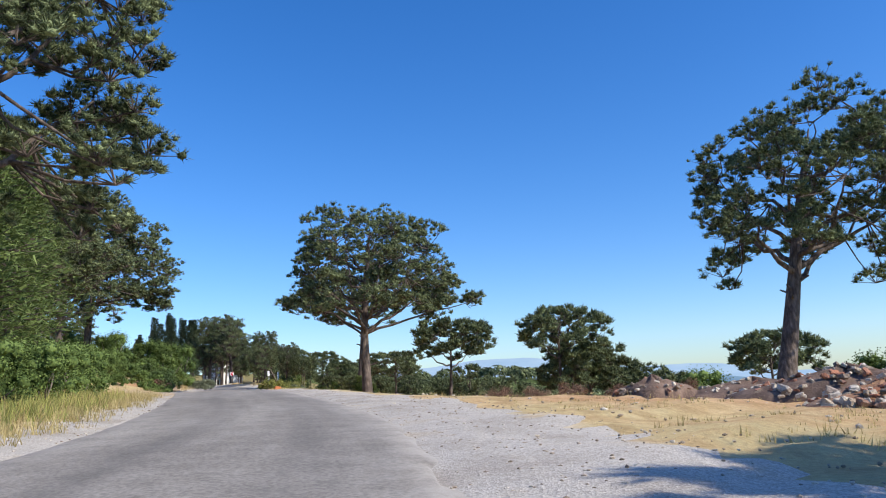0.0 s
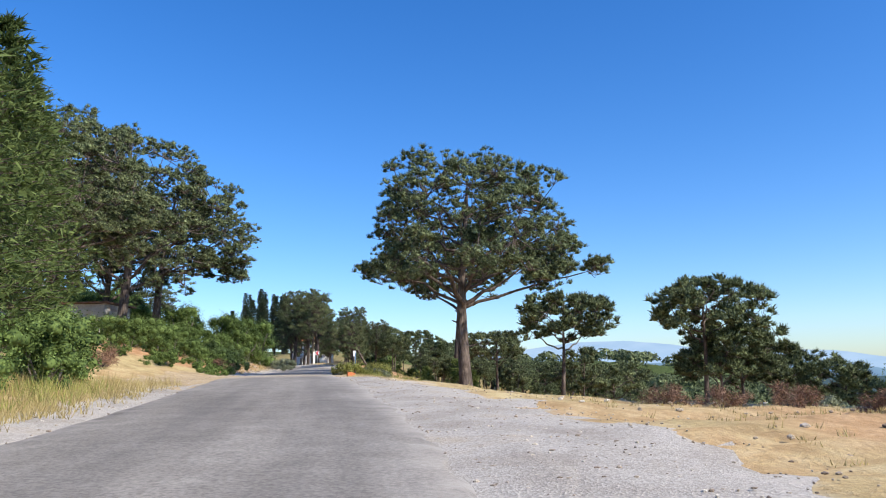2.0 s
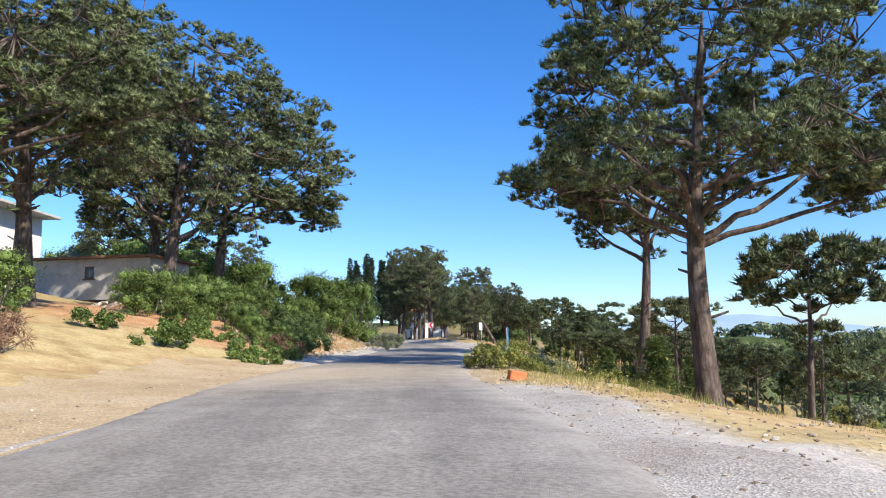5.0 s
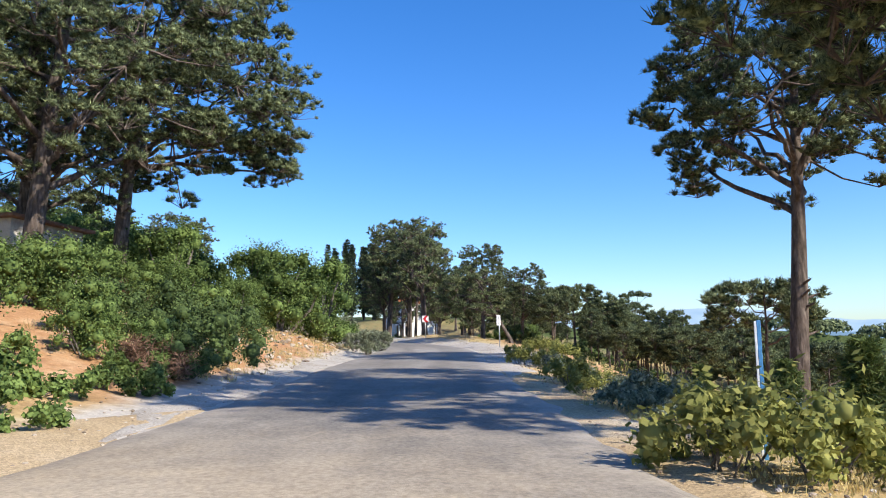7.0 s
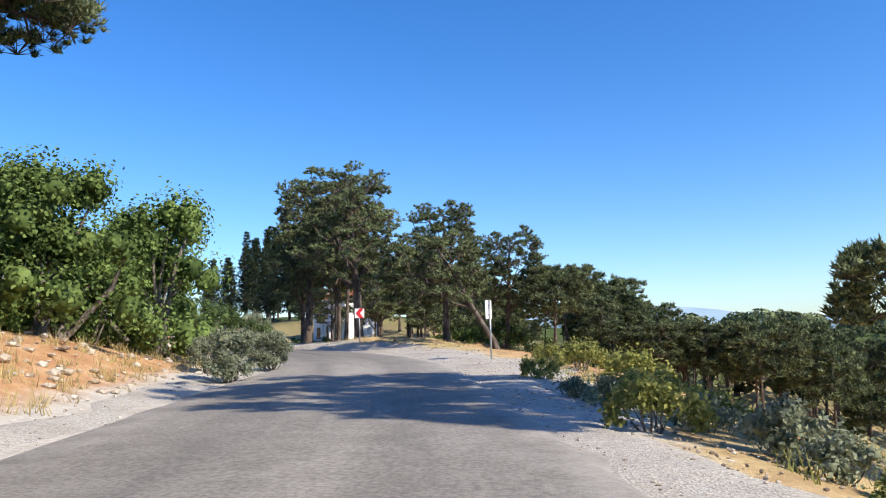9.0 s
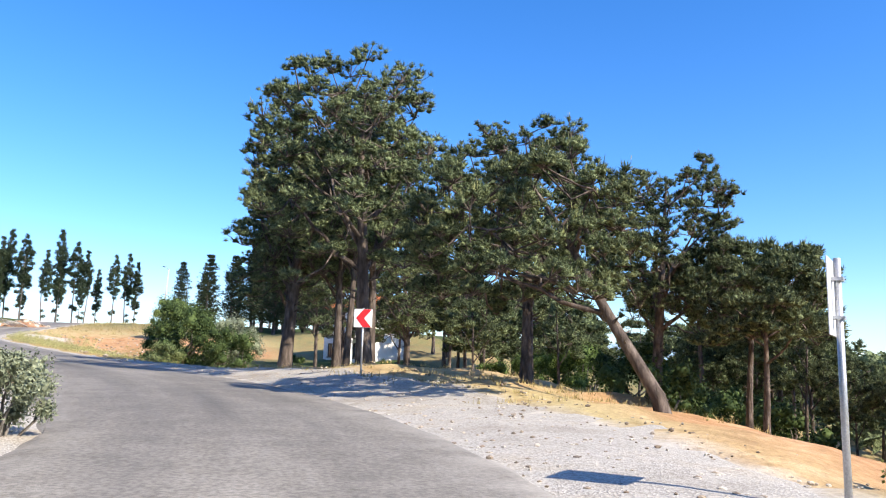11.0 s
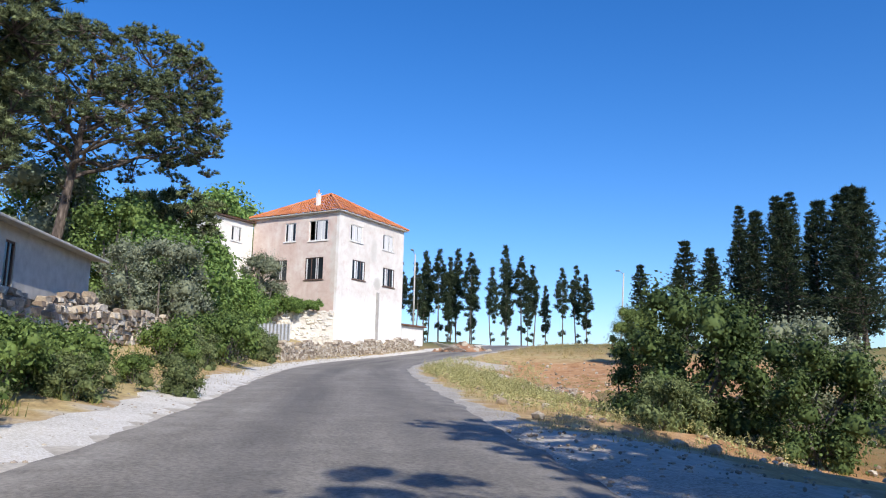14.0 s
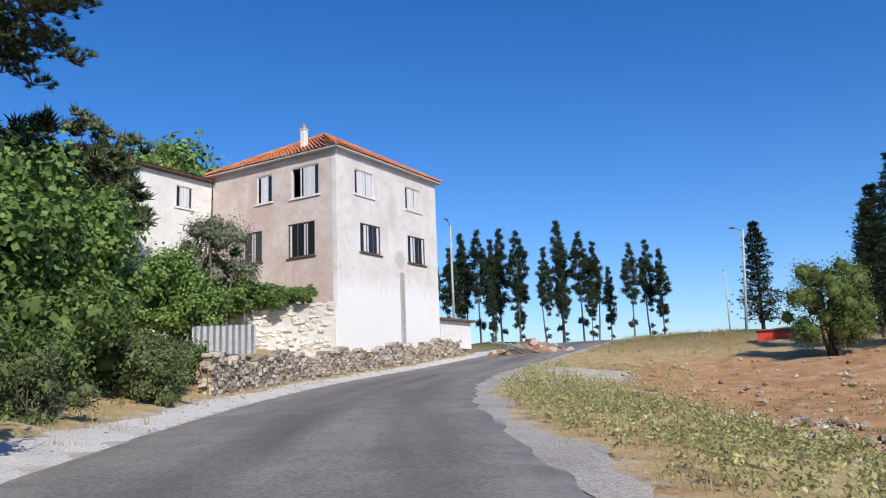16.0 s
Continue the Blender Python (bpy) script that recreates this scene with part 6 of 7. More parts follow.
# sheds above the stone terraces
block_house("white_shed", pose(-67.4, 138.3, 8.9, 0, 0, 139.5), 10.5, 4.0, 2.3, CONCRETE, CONCRETE, "pale rendered shed with a pale overhanging sheet roof", [(2.2, 3.0, 0.0, 1.8)], 0.6, 0.11, 0.5)
block_house("kiosk", pose(-81.4, 199.2, on_land(-81, 199.4) - 0.15, 0, 0, 22), 2.3, 1.4, 0.85, RED_PAINT, RUST, "low red kiosk with a dark sheet roof", [], 0.12, 0.12)

# ---- signs, lamps, posts ----


def turned(x, y, z, towards):
    """A pose whose -y looks towards a place."""
    return pose(x, y, z, 0, 0, math.degrees(math.atan2(towards[1] - y, towards[0] - x)) + 90)


bend_sign = thing("bend_sign", turned(-31.5, 129.2, 5.45, (-26.2, 110.0)), "white square road sign with a red arrow on a steel post", "road sign")
bm = bmesh.new()
rod(bm, (0, 0.05, -0.6), (0, 0.05, 1.82), 0.03, 0.034, 10)
part("post", bm, STEEL, bend_sign, "", True)
bm = bmesh.new()
box(bm, (-0.28, -0.012, 1.22), (0.28, 0.0, 1.78), None, 0.004)
plate = part("plate", bm, SIGN_WHITE, bend_sign)
bm = bmesh.new()
for pts in ([(0.25, 1.776), (0.0, 1.776), (-0.22, 1.5), (0.03, 1.5)], [(0.03, 1.5), (-0.22, 1.5), (0.0, 1.224), (0.25, 1.224)]):
    f0 = [bm.verts.new((x, -0.016, z)) for x, z in pts]
    f1 = [bm.verts.new((x, -0.0125, z)) for x, z in pts]
    bm.faces.new(f0)
    bm.faces.new(f1[::-1])
    for k in range(4):
        bm.faces.new((f0[k], f1[k], f1[(k + 1) % 4], f0[(k + 1) % 4]))
bmesh.ops.recalc_face_normals(bm, faces=bm.faces)
part("arrow", bm, SIGN_RED, plate, "red left-pointing arrow")
for z in (1.32, 1.64):
    bm = bmesh.new()
    box(bm, (-0.05, 0.001, z), (0.05, 0.1, z + 0.03))
    part("clamp", bm, STEEL, bend_sign)

back_sign = thing("back_sign", turned(-22.55, 113.7, on_land(-22.55, 113.7), (-31.8, 117.5)), "road sign seen from its bare metal back on a steel post", "road sign")
bm = bmesh.new()
rod(bm, (0, 0.05, -0.3), (0, 0.05, 2.2), 0.032, 0.032, 10)
part("post", bm, STEEL, back_sign, "", True)
bm = bmesh.new()
box(bm, (-0.24, -0.012, 1.52), (0.24, 0.0, 2.2), None, 0.004)
part("plate", bm, SIGN_WHITE, back_sign, "pale grey sheet back")
for z in (1.66, 2.0):
    bm = bmesh.new()
    box(bm, (-0.05, 0.001, z), (0.05, 0.1, z + 0.03))
    part("clamp", bm, STEEL, back_sign)

marker = thing("marker_post", pose(-13.2, 72.3, on_land(-13.2, 72.3)), "blue and white painted marker post in the weeds", "marker post")
bm = bmesh.new()
box(bm, (-0.035, -0.01, -0.2), (-0.009, 0.01, 1.5), None, 0.004)
part("white_strip", bm, SIGN_WHITE, marker)
bm = bmesh.new()
box(bm, (-0.008, -0.012, -0.2), (0.035, 0.012, 1.51), None, 0.004)
part("blue_strip", bm, BLUE_PAINT, marker)


def street_lamp(x, y, tall, turn, lean=0.0, z=None):
    ob = thing("street_lamp", pose(x, y, on_land(x, y) if z is None else z, 0, lean, turn), "pale tapered street lamp pole with a short arm", "street lamp", "street lamps")
    bm = bmesh.new()
    rod(bm, (0, 0, -0.3), (0, 0, tall), 0.13, 0.075, 12)
    part("pole", bm, CONCRETE, ob, "", True)
    bm = bmesh.new()
    rod(bm, (0, 0, tall - 0.15), (1.1, 0, tall + 0.25), 0.035, 0.03, 8)
    part("arm", bm, STEEL, ob)
    bm = bmesh.new()
    box(bm, (1.05, -0.14, tall + 0.2), (1.75, 0.14, tall + 0.36), None, 0.04)
    part("lamp_head", bm, STEEL, ob)
    return ob


street_lamp(-107.0, 196.4, 10.2, -60, 0, 11.0)
street_lamp(-87.5, 211.2, 9.5, 150, -6, 9.5)
street_lamp(-112.5, 262.0, 11.5, 120, 0, 11.0)

for k, (x, y, tall) in enumerate([(-27.4, 63.4, 1.6), (-40.5, 88.6, 1.7), (-41.6, 89.0, 1.8), (-38.8, 88.4, 1.5)]):
    ob = thing("fence_post", pose(x, y, on_land(x, y), 0, (k * 37 % 17) - 8, k * 50), "weathered pale fence post leaning beside the bank", "post", "fence posts")
    bm = bmesh.new()
    rod(bm, (0, 0, -0.3), (0.02, 0.01, tall), 0.06, 0.045, 7)
    part("shaft", bm, CONCRETE, ob)


# ---- stones: dry walls, heaps and loose rocks ----
rng = random.Random(31)


def stone_mesh(k, flatness=0.6):
    """A rough quarried stone about 1 m long, 50 triangles at most."""
    r = random.Random(k)
    bm = bmesh.new()
    bmesh.ops.create_cube(bm, size=1.0)
    bmesh.ops.bevel(bm, geom=list(bm.edges), offset=0.16, segments=1, affect="EDGES")
    for v in bm.verts:
        v.co = Vector((v.co.x * 1.0 + r.uniform(-0.09, 0.09), v.co.y * 0.75 + r.uniform(-0.09, 0.09), v.co.z * flatness + r.uniform(-0.06, 0.06)))
    me = bpy.data.meshes.new("stone")
    bm.to_mesh(me)
    bm.free()
    return me


STONES = [stone_mesh(k, 0.45 + 0.07 * (k % 4)) for k in range(8)]
for me in STONES:
    me.materials.append(STONE)
BRICKS = [stone_mesh(40 + k, 0.4) for k in range(3)]
for me in BRICKS:
    me.materials.append(BRICKRED)


def stone_stuff(name, places, parent, mat, label="", category=""):
    """Many stones joined into one part; places: (matrix, which)."""
    v, f = [], []
    for m, k in places:
        me = STONES[k % len(STONES)]
        o = len(v)
        v.extend(tuple(m @ p.co) for p in me.vertices)
        f.extend(tuple(i + o for i in p.vertices) for p in me.polygons)
    ob = link_mesh(name, v, f, mat, parent, label)
    tagged(ob, "", category, "", "stuff")
    return ob


def dry_wall(name, line, tall, label, singles=300, size=0.36, thick=0.5, white=False):
    """A dry-stone wall along a line of (x, y, foot z): uneven courses of single stones, an earth heart behind them."""
    pts = spline(line, 0.25)
    dist = np.r_[0, np.cumsum(np.hypot(*np.diff(pts[:, :2], axis=0).T))]
    root = thing(name, Matrix.Translation(line[0]), label, "stone wall", kind="structure")
    inv = root.matrix_basis.inverted()
    places = []
    z = 0.0
    row = 0
    while z < tall - 0.05:
        hgt = size * rng.uniform(0.42, 0.62)
        s = rng.uniform(0, size)
        while s < dist[-1]:
            ln = size * rng.uniform(0.7, 1.6)
            p = np.array([np.interp(s + ln / 2, dist, pts[:, j]) for j in range(3)])
            q = np.array([np.interp(min(s + ln / 2 + 0.3, dist[-1]), dist, pts[:, j]) for j in range(3)])
            a = math.degrees(math.atan2(q[1] - p[1], q[0] - p[0]))
            ragged = tall * (0.86 + 0.14 * math.sin(s * 0.9 + 1) + 0.1 * math.sin(s * 2.7))
            if z < ragged:
                m = pose(p[0] + rng.uniform(-0.05, 0.05), p[1] + rng.uniform(-0.05, 0.05), p[2] + z + hgt / 2, rng.uniform(-7, 7), rng.uniform(-6, 6), a + rng.uniform(-10, 10)) @ Matrix.Diagonal((ln * 1.02, thick, hgt / 0.5, 1))
                places.append((inv @ m, rng.randrange(8)))
            s += ln
        z += hgt * 0.93
        row += 1
    bm = bmesh.new()
    k0 = None
    for i in range(0, len(pts), 4):
        j = min(i + 1, len(pts) - 1)
        t = pts[j, :2] - pts[max(j - 2, 0), :2]
        t = t / (np.linalg.norm(t) + 1e-9)
        n = Vector((-t[1], t[0], 0))
        c = Vector(pts[i])
        ring = [bm.verts.new(inv @ (c + n * w * thick * 0.22 + Vector((0, 0, h)))) for w, h in ((-1, -0.3), (1, -0.3), (1, tall * 0.72), (-1, tall * 0.72))]
        if k0:
            for e in range(4):
                bm.faces.new((k0[e], k0[(e + 1) % 4], ring[(e + 1) % 4], ring[e]))
        k0 = ring
    part("earth_fill", bm, GROUND, root)
    rng.shuffle(places)
    for m, k in places[:singles]:
        ob = new("stone", STONES[k])
        ob.parent = root
        ob.matrix_basis = m
    if places[singles:]:
        stone_stuff("stone_rest", places[singles:], root, STONE)
    return root


def heap(name, x, y, wide, tall, count, label, mats, size=(0.15, 0.5), singles=40, base=None, seed=0, long=1.0, turn=0.0):
    """A heap: a low mound of earth with loose pieces on it."""
    r = random.Random(seed)
    z0 = on_land(x, y)
    root = thing(name, pose(x, y, z0, 0, 0, turn), label, "heap")
    v, f = [], []
    n, m = 26, 9
    for i in range(m):
        u = i / (m - 1)
        for k in range(n):
            w = math.tau * k / n
            rr = wide * (1 - u) * (1 + 0.2 * math.sin(3 * w + seed) + 0.1 * math.sin(7 * w + seed * 2))
            zz = tall * (u ** 0.8) * (0.9 + 0.12 * math.sin(5 * w + 4 * u + seed)) - (0.25 if i == 0 else 0) + r.uniform(-0.04, 0.04)
            v.append((rr * math.cos(w) * long, rr * math.sin(w), zz))
    f = [(i * n + k, i * n + (k + 1) % n, (i + 1) * n + (k + 1) % n, (i + 1) * n + k) for i in range(m - 1) for k in range(n)]
    link_mesh("mound", v, f, base or SOIL, root, smooth=True)
    for k in range(count):
        w, q = r.uniform(0, math.tau), math.sqrt(r.random())
        s = r.uniform(*size) * (1.3 if q > 0.8 else 1)
        zz = tall * (1 - q) ** 0.8 * 0.95 if q < 1 else 0
        ob = new("piece", r.choice(mats))
        ob.parent = root
        ob.matrix_basis = pose(wide * q * math.cos(w) * long, wide * q * math.sin(w), zz + s * 0.12, r.uniform(-35, 35), r.uniform(-35, 35), r.uniform(0, 360)) @ Matrix.Diagonal((s, s * r.uniform(0.6, 1), s * r.uniform(0.5, 1.1), 1))
    return root


SOIL = paint("red_earth", [(0.3, (0.20, 0.10, 0.06)), (0.5, (0.34, 0.19, 0.11)), (0.7, (0.46, 0.30, 0.19))], 1.2, 0.95, 14.0, 0.8, 0.05)
DARK_SOIL = paint("dark_earth", [(0.3, (0.09, 0.06, 0.045)), (0.6, (0.19, 0.13, 0.10)), (0.8, (0.30, 0.22, 0.16))], 1.4, 0.95, 14.0, 0.8, 0.05)
MIXED = STONES + BRICKS[:2]
heap("earth_heap", 8.3, 36.2, 1.3, 0.75, 60, "heap of reddish earth with stones on the lay-by", MIXED, (0.06, 0.2), seed=1, base=DARK_SOIL, long=1.15)
heap("earth_heap", 12.4, 36.6, 2.2, 0.85, 70, "long heap of dark earth and brush on the lay-by", MIXED, (0.1, 0.35), seed=2, base=DARK_SOIL, long=1.7, turn=-20)
heap("rubble_heap", 13.4, 31.4, 2.6, 1.1, 230, "heap of broken concrete, bricks and stones on the lay-by", MIXED, (0.1, 0.38), seed=3, base=DARK_SOIL, long=1.5, turn=-35)
heap("rubble_heap", 11.6, 26.2, 1.8, 0.75, 150, "heap of broken bricks, planks and stones on the lay-by", MIXED + BRICKS, (0.08, 0.34), seed=4, base=SOIL, long=1.3)
heap("stone_heap", -41.2, 88.0, 1.7, 1.0, 60, "heap of pale stones below the hut", STONES, (0.2, 0.55), seed=5, base=SOIL, long=1.6)
heap("stone_heap", -93.6, 190.6, 1.8, 1.0, 60, "heap of pale stones and rubble beside the shed", STONES, (0.15, 0.5), seed=6, base=SOIL, long=1.6, turn=60)
heap("rock_outcrop", -38.4, 121.0, 1.1, 0.8, 36, "pale broken rock at the end of the bank", STONES, (0.25, 0.6), seed=7, base=SOIL, long=1.3, turn=50)
heap("rock_row", -64.5, 163.6, 1.2, 0.45, 110, "row of pale boulders and earth in the hollow", STONES, (0.06, 0.3), seed=8, base=SOIL, long=2.2, turn=20)
heap("rock_row", -58.0, 166.5, 1.4, 0.5, 130, "row of pale boulders and earth in the hollow", STONES, (0.06, 0.28), seed=9, base=SOIL, long=2.6, turn=14)
heap("rock_row", -68.0, 168.0, 1.0, 0.4, 90, "row of pale boulders and earth in the hollow", STONES, (0.06, 0.3), seed=12, base=SOIL, long=2.4, turn=35)
heap("rock_row", -40.0, 146.5, 0.9, 0.4, 30, "scattered pale stones at the clearing's edge", STONES, (0.15, 0.5), seed=10, base=SOIL, long=2.5, turn=-20)

# timber leaning beside the shed
for k in range(5):
    ob = thing("plank", pose(-93.2 + 0.25 * k, 187.2 + 0.3 * k, on_land(-93.2, 187.2) + 0.5, 0, 24 - 3 * k, 65 + 7 * k), "grey weathered plank lying on the rubble", "plank", "planks")
    bm = bmesh.new()
    box(bm, (-1.4, -0.1, 0), (1.4, 0.1, 0.05), None, 0.006)
    part("board", bm, CONCRETE, ob)
brick_block = thing("brick", pose(-11.6, 63.9, on_land(-11.6, 63.9), 4, 10, 30), "single red brick lying on the sandy verge", "brick")
bm = bmesh.new()
box(bm, (-0.22, -0.12, -0.02), (0.22, 0.12, 0.22), None, 0.015)
part("block", bm, TILE, brick_block)

# dead brushwood
brush = plant(shrub("brushwood", 191, 1.7, 1.0, DEAD, 12, 1500, (0.28, 0.012), 26, core=False), -25.2, 60.8, "heap of cut grey brushwood on the verge", "brushwood")
replant(brush, -38.0, 95.0, 40, 1.5, 0.05, "reddish dead brushwood on the bank")
replant(brush, -36.5, 96.8, 140, 1.2, 0.05, "reddish dead brushwood on the bank")
replant(brush, -25.8, 80.0, 220, 0.9)
for k, (x, y) in enumerate([(3.4, 49.0), (5.2, 47.5), (7.0, 46.0), (9.0, 44.0), (11.0, 41.0)]):
    replant(brush, x, y, k * 70, 0.75, 0.05, "dead dark branches heaped along the lay-by")

# vines on a trellis before the house, sheet-metal fence, whitewashed terrace wall
def by_house(x, y, z):
    return HOUSE @ Vector((x, y, z))


spot = by_house(-3.6, 3.4, 2.6)
vine = plant(shrub("grape_vine", 197, 2.3, 1.5, FIG, 14, 2400, (0.2, 0.09), 8), spot.x, spot.y, "green grape vine trained over the terrace wall", "vine", 0, 1.0, z=spot.z)
for at, k, turn in [((-1.5, 1.3, 3.0), 0.55, 80), ((-2.3, 2.8, 2.7), 0.8, 190), ((-4.6, 4.4, 2.2), 1.0, 160), ((-3.4, 5.6, 2.9), 1.0, 250), ((-5.4, 5.4, 1.6), 0.8, 20)]:
    spot = by_house(*at)
    replant(vine, spot.x, spot.y, turn, k, z=spot.z)
for at in ((-4.9, 3.6), (-5.6, 4.6), (-4.2, 3.0)):
    spot = by_house(at[0], at[1], 0.4)
    ob = thing("trellis_post", Matrix.Translation(spot), "thin grey trellis post under the vine", "post", "trellis posts")
    bm = bmesh.new()
    rod(bm, (0, 0, -0.6), (0, 0, 2.6), 0.05, 0.04, 7)
    part("shaft", bm, TWIG, ob)
sheet = thing("sheet_fence", pose(-91.0, 165.4, on_land(-91.0, 165.4) + 0.25, 0, 0, 50), "bluish corrugated metal sheet standing on the terrace", "fence")
bm = bmesh.new()
cols = []
for k in range(41):
    x, y = -1.4 + 2.8 * k / 40, 0.025 * math.sin(k * math.pi / 2)
    cols.append([bm.verts.new((x, y + dy, z)) for dy, z in ((0, -0.2), (0, 1.1), (0.006, 1.1), (0.006, -0.2))])
for a, b in zip(cols, cols[1:]):
    for e in range(4):
        bm.faces.new((a[e], b[e], b[(e + 1) % 4], a[(e + 1) % 4]))
part("corrugated_sheet", bm, STEEL, sheet)
LIME = plaster_material("limewashed_rubble", [(0.3, (0.52, 0.48, 0.42)), (0.55, (0.70, 0.67, 0.62)), (0.75, (0.80, 0.78, 0.74))], (0.34, 0.29, 0.24), 0.5)
terrace_wall = thing("terrace_wall", HOUSE @ Matrix.Translation((-0.35, -0.1, -0.6)) @ Matrix.Rotation(radians(38), 4, "Z"), "rough limewashed stone terrace wall below the vine", "stone wall", kind="structure")
bm = bmesh.new()
box(bm, (0.08, 0, 0), (0.6, 8.0, 3.5), None, 0.05)
part("masonry", bm, LIME, terrace_wall)
places = [(pose(0.1 + rng.uniform(-0.03, 0.06), rng.uniform(0.1, 7.9), rng.uniform(0.1, 3.5), rng.uniform(-25, 25), rng.uniform(-12, 12), 90 + rng.uniform(-12, 12)) @ Matrix.Diagonal((rng.uniform(0.25, 0.6), 0.3, rng.uniform(0.3, 0.6), 1)), n) for n in range(240)]
stone_stuff("stone_rest", places, terrace_wall, LIME)


def along_road(s0, s1, off, n=8, lift=0.0):
    """Foot points of a wall that follows the road at that distance from its middle."""
    out = []
    for s in np.linspace(s0, s1, n):
        i = int(np.argmin(np.abs(LINE_S - s)))
        p = LINE_XY[i] + nrm[i] * off
        out.append((float(p[0]), float(p[1]), on_land(p[0], p[1]) + lift))
    return out


dry_wall("wall_house", along_road(s_of(-77.5, 162.5), s_of(-94.0, 191.0), -5.0, 9, -0.1), 1.35, "low dry-stone wall along the road below the house", 300, 0.25, 0.45)
dry_wall("wall_terrace", along_road(s_of(-57, 144.3), s_of(-75.5, 160.6), -9.4, 8, -0.1), 1.5, "dry-stone terrace wall among shrubs", 300, 0.42, 0.5)
dry_wall("wall_shed", [(-66.6, 138.2, on_land(-66.6, 138.2) - 0.2), (-70.8, 141.8, on_land(-70.8, 141.8) - 0.2), (-75.2, 145.6, on_land(-75.2, 145.6) - 0.2)], 9.4 - on_land(-70.8, 141.8), "pale dry-stone retaining wall under the white shed", 200, 0.4, 0.55)
dry_wall("wall_upper", [(-79.0, 145.6, on_land(-79, 145.6) - 0.1), (-84.0, 151.0, on_land(-84, 151) - 0.1), (-88.0, 157.0, on_land(-88, 157) - 0.1)], 1.3, "upper dry-stone terrace wall under trees", 120, 0.42, 0.5)

# ---- loose stuff on the ground: stones, dry grass, weeds ----


def scatter(n, seed, keep):
    r = np.random.RandomState(seed)
    x, y = keep(r, n)
    return x, y, height(x, y), r


def by_road(s0, s1, o0, o1, power=1.0):
    def keep(r, n):
        s, o = r.uniform(s0, s1, n), o0 + (o1 - o0) * r.uniform(0, 1, n) ** power
        i = np.searchsorted(LINE_S, s).clip(0, len(LINE) - 1)
        p = LINE_XY[i] + nrm[i] * o[:, None]
        return p[:, 0] + r.uniform(-0.5, 0.5, n), p[:, 1] + r.uniform(-0.5, 0.5, n)
    return keep


def grass(name, n, seed, keep, mat, tall, wide, label, blades_each=9, spread=0.35, category="grass"):
    """Tufts of thin blades standing on the land."""
    x, y, z, r = scatter(n, seed, keep)
    d = np.abs(station(x, y)[1])
    ok = d > HALF + 0.4
    patchy = wobble(x, y, 0.9, seed) + 0.6 * r.uniform(-1, 1, n) > -0.35
    ok &= patchy
    pos = np.stack([x, y, z - 0.02], 1)[ok]
    size = r.uniform(0.5, 1.3, len(pos))
    p = np.repeat(pos, blades_each, 0) + np.c_[r.normal(0, 0.09, (len(pos) * blades_each, 2)), np.zeros(len(pos) * blades_each)]
    dirs = r.normal(0, spread, (len(p), 3))
    dirs[:, 2] = 1.0
    dirs /= np.linalg.norm(dirs, axis=1)[:, None]
    side = np.cross(dirs, r.normal(0, 1, (len(p), 3)))
    side /= np.linalg.norm(side, axis=1)[:, None]
    ln = tall * np.repeat(size, blades_each)[:, None] * r.uniform(0.5, 1.2, (len(p), 1))
    v = np.stack([p - side * wide, p + side * wide, p + dirs * ln], 1).reshape(-1, 3)
    ob = new(name, crown_mesh(name, 3, v, [], mat))
    return tagged(ob, label, category, kind="stuff")


def herbs(name, n, seed, keep, mat, tall, label, leaf=(0.08, 0.02)):
    """Low leafy weeds: stalks set with small leaves, standing on the land."""
    x, y, z, r = scatter(n, seed, keep)
    ok = (np.abs(station(x, y)[1]) > HALF + 0.7) & (wobble(x, y, 0.55, seed) + 0.5 * r.uniform(-1, 1, n) > -0.15)
    foot = np.stack([x, y, z], 1)[ok]
    up = r.normal(0, 0.28, foot.shape)
    up[:, 2] = 1.0
    size = tall * r.uniform(0.4, 1.25, (len(foot), 1))
    q = r.uniform(0.1, 1.0, (len(foot), 22, 1))
    pos = (foot[:, None] + up[:, None] * size[:, None] * q + r.normal(0, 0.05, (len(foot), 22, 3)) * (1.4 - q)).reshape(-1, 3)
    out = r.normal(0, 1, pos.shape)
    out[:, 2] += 0.8
    ob = new(name, crown_mesh(name, 4, leaves(pos, out, r, *leaf), [], mat))
    return tagged(ob, label, "weeds", kind="stuff")


S = s_of
grass("dry_grass_left", 2600, 1, by_road(S(-3.5, 14), S(-12, 52), -3.9, -10.5), DRY, 0.42, 0.012, "dry straw grass on the verge")
grass("weeds_left", 1500, 2, by_road(S(-3.5, 14), S(-10, 45), -5.0, -10.5), WEED, 0.55, 0.018, "tall yellow-green weeds on the verge")
grass("dry_grass_layby", 2200, 3, by_road(S(-3, 8), S(-16, 64), 8.0, 26.0), DRY, 0.16, 0.012, "short dry grass on the lay-by")
grass("dry_grass_edge", 500, 4, by_road(S(-14, 58), S(-17, 69), 4.4, 8.0), DRY, 0.14, 0.009, "pale dry grass along the road edge")
herbs("thistles_verge", 260, 31, by_road(S(-16.4, 66.5), S(-22, 90), 5.0, 9.0), WEED, 1.05, "tall yellow-green thistles on the verge", (0.13, 0.022))
grass("straw_verge", 1500, 32, by_road(S(-14.5, 60), S(-20, 80), 3.9, 6.5), DRY, 0.12, 0.008, "trodden straw on the verge")
grass("weeds_slope", 1300, 5, by_road(S(-15, 61), S(-27, 111), 5.4, 15.0), WEED, 0.4, 0.010, "weeds on the slope beside the road")
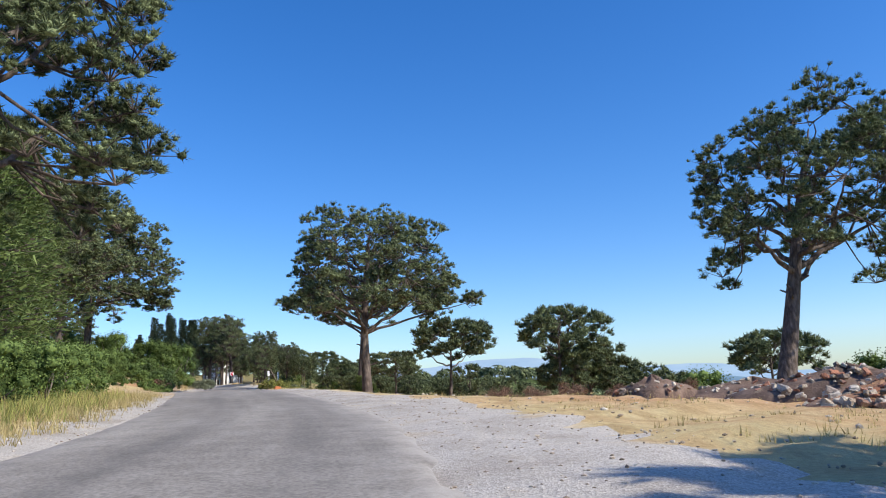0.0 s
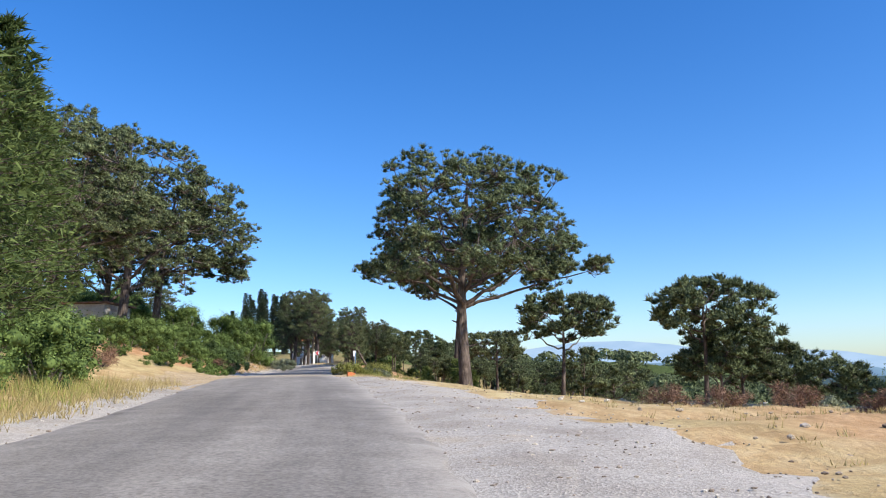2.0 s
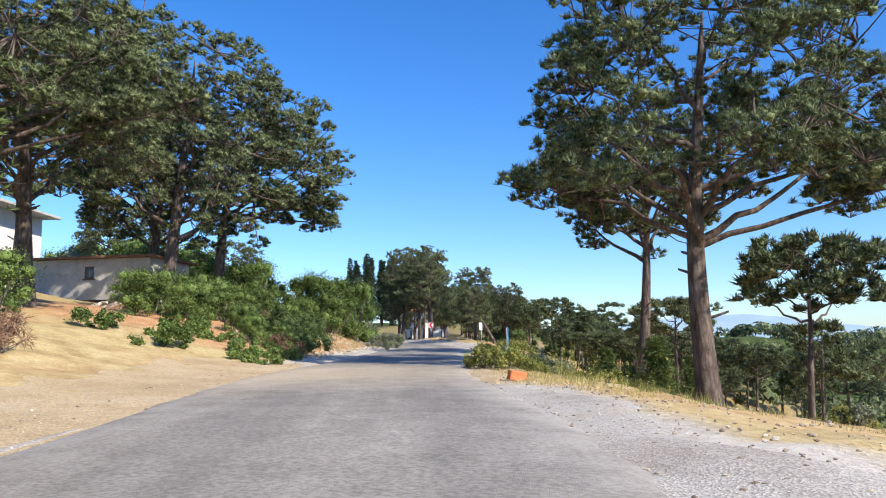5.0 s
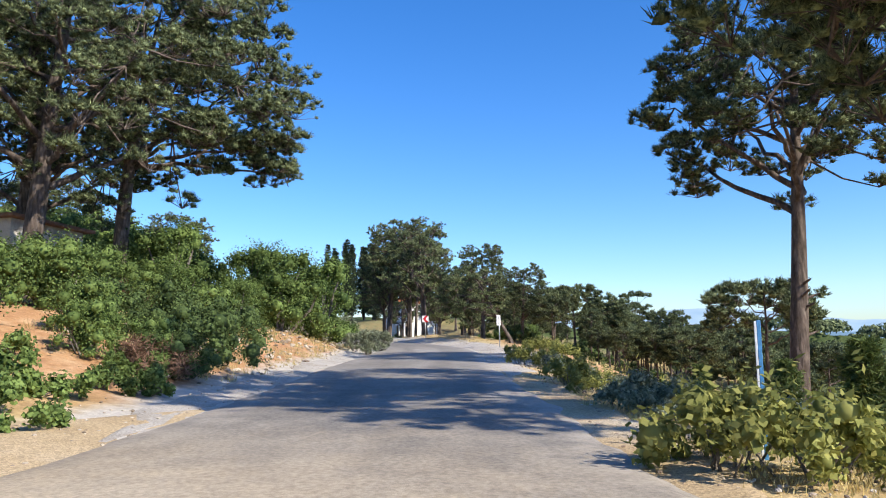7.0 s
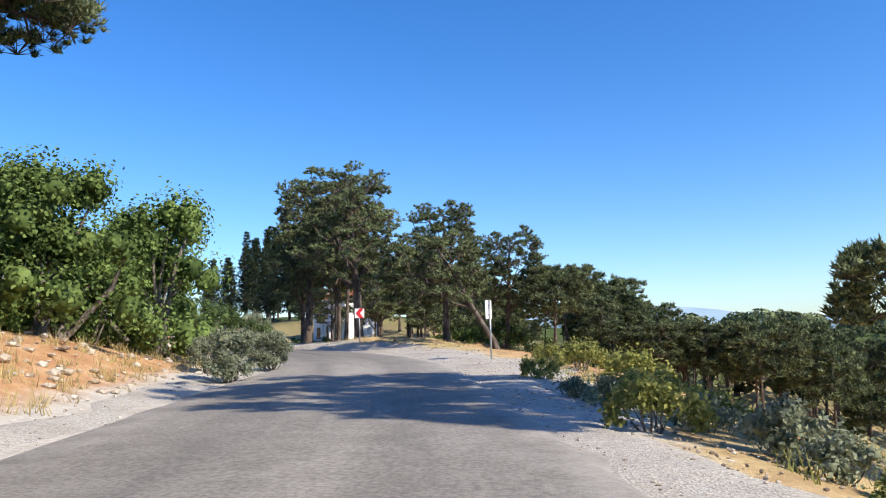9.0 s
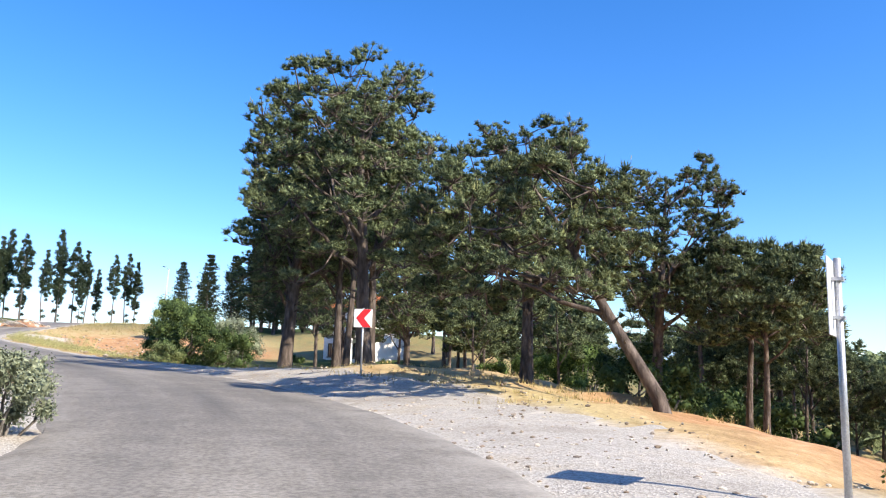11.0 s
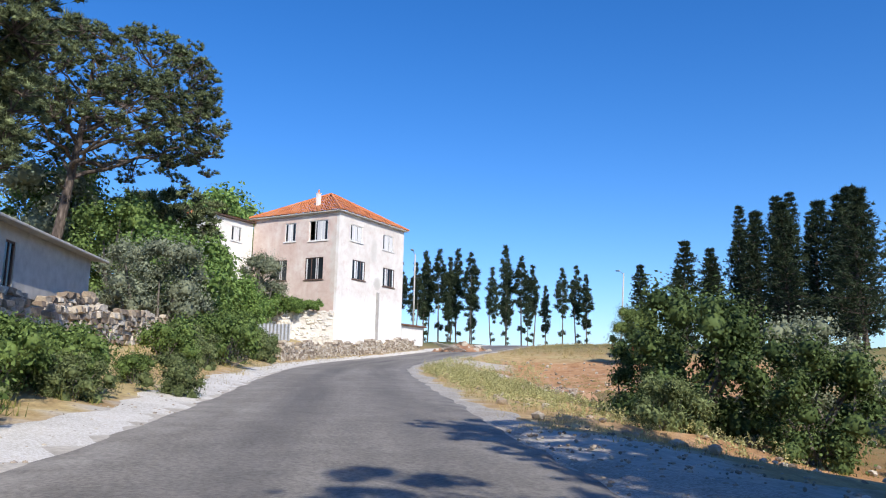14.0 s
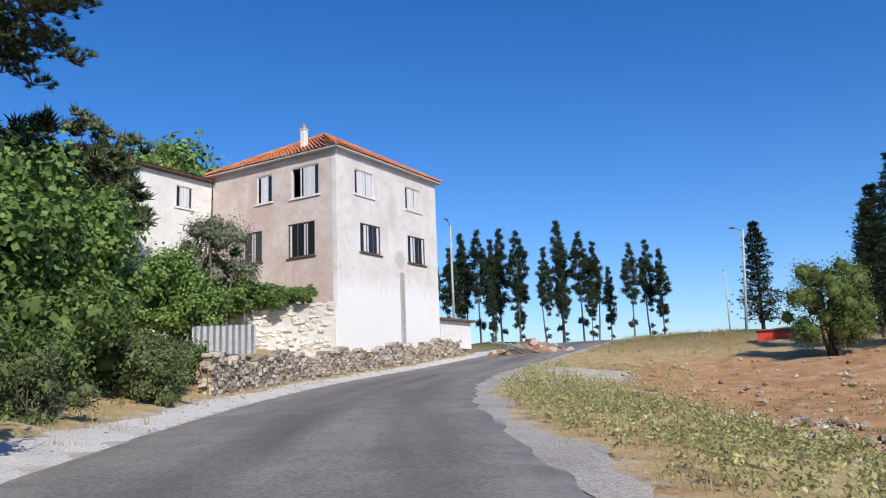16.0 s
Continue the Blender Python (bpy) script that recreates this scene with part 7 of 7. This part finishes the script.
grass("dry_grass_mound", 2200, 7, by_road(S(-50, 138.5), S(-92, 187), 3.7, 9.0), DRY, 0.2, 0.006, "dry grass on the inner mound of the bend")
herbs("weeds_mound", 2400, 8, by_road(S(-55, 142), S(-88, 179), 4.2, 11.5), HERB, 0.36, "leafy yellow-green weeds on the mound")
herbs("weeds_mound_edge", 1500, 15, by_road(S(-60, 147), S(-80, 166), 4.2, 8.5), HERB, 0.42, "leafy yellow-green weeds on the mound")
grass("weeds_hollow", 3200, 9, by_road(S(-55, 142), S(-84, 171), 8.0, 22.0), WEED, 0.14, 0.012, "short green weeds in the hollow")
grass("dry_grass_bank", 1800, 10, by_road(S(-20, 82), S(-47, 136), -4.6, -10.0), DRY, 0.35, 0.012, "dry grass on the bank")
grass("dry_grass_wall", 260, 11, by_road(S(-58, 145), S(-92, 187), -4.1, -5.2), DRY, 0.3, 0.010, "dry grass at the foot of the walls")
grass("weeds_wall", 380, 12, by_road(S(-48, 137), S(-80, 166), -5.0, -9.0), WEED, 0.4, 0.012, "weeds at the foot of the walls")
grass("pine_litter_grass", 1500, 13, by_road(S(-31, 118), S(-46, 135), 5.5, 22.0), DRY, 0.18, 0.012, "dry grass and litter under the grove")
grass("hilltop_grass", 1500, 14, by_road(S(-92, 187), S(-112, 232), 4.2, 14.0), DRY, 0.4, 0.014, "dry grass on the hilltop verge")


def pebbles(name, n, seed, keep, size, label):
    """Loose stones lying on the land, joined."""
    x, y, z, r = scatter(n, seed, keep)
    ok = np.abs(station(x, y)[1]) > HALF - 0.1
    v, f = [], []
    for px, py, pz in zip(x[ok], y[ok], z[ok]):
        s = size * r.uniform(0.35, 1.0) ** 2 + 0.012
        m = ICO_V * (s * r.uniform(0.6, 1.3, 3) * np.array((1, 1, 0.6))) * r.uniform(0.8, 1.2, (len(ICO_V), 1))
        o = len(v)
        v.extend((m + np.array((px, py, pz + s * 0.18 + 0.02))).tolist())
        f.extend((ICO_F + o).tolist())
    return tagged(link_mesh(name, v, f, STONE), label, "stones", kind="stuff")


pebbles("pebbles_right", 4200, 21, by_road(S(-3, 8), S(-27, 110), 3.2, 7.5, 1.3), 0.026, "loose crushed stone on the shoulder")
pebbles("pebbles_bend", 2800, 22, by_road(S(-23, 97), S(-52, 140), 3.2, 7.2, 1.3), 0.036, "loose crushed stone on the bend's shoulder")
pebbles("pebbles_left", 2400, 23, by_road(S(-3, 8), S(-90, 182), -3.2, -5.0, 1.4), 0.03, "loose crushed stone on the shoulder")
pebbles("stones_mound", 700, 24, by_road(S(-50, 139), S(-90, 183), 4.6, 20.0), 0.16, "scattered stones on the mound and hollow")
pebbles("stones_layby", 600, 25, by_road(S(-3, 8), S(-15, 60), 8.0, 22.0), 0.075, "scattered stones on the lay-by")
pebbles("stones_bank", 700, 26, by_road(S(-20, 80), S(-35, 124), -4.6, -9.0), 0.16, "stones in the cut bank")
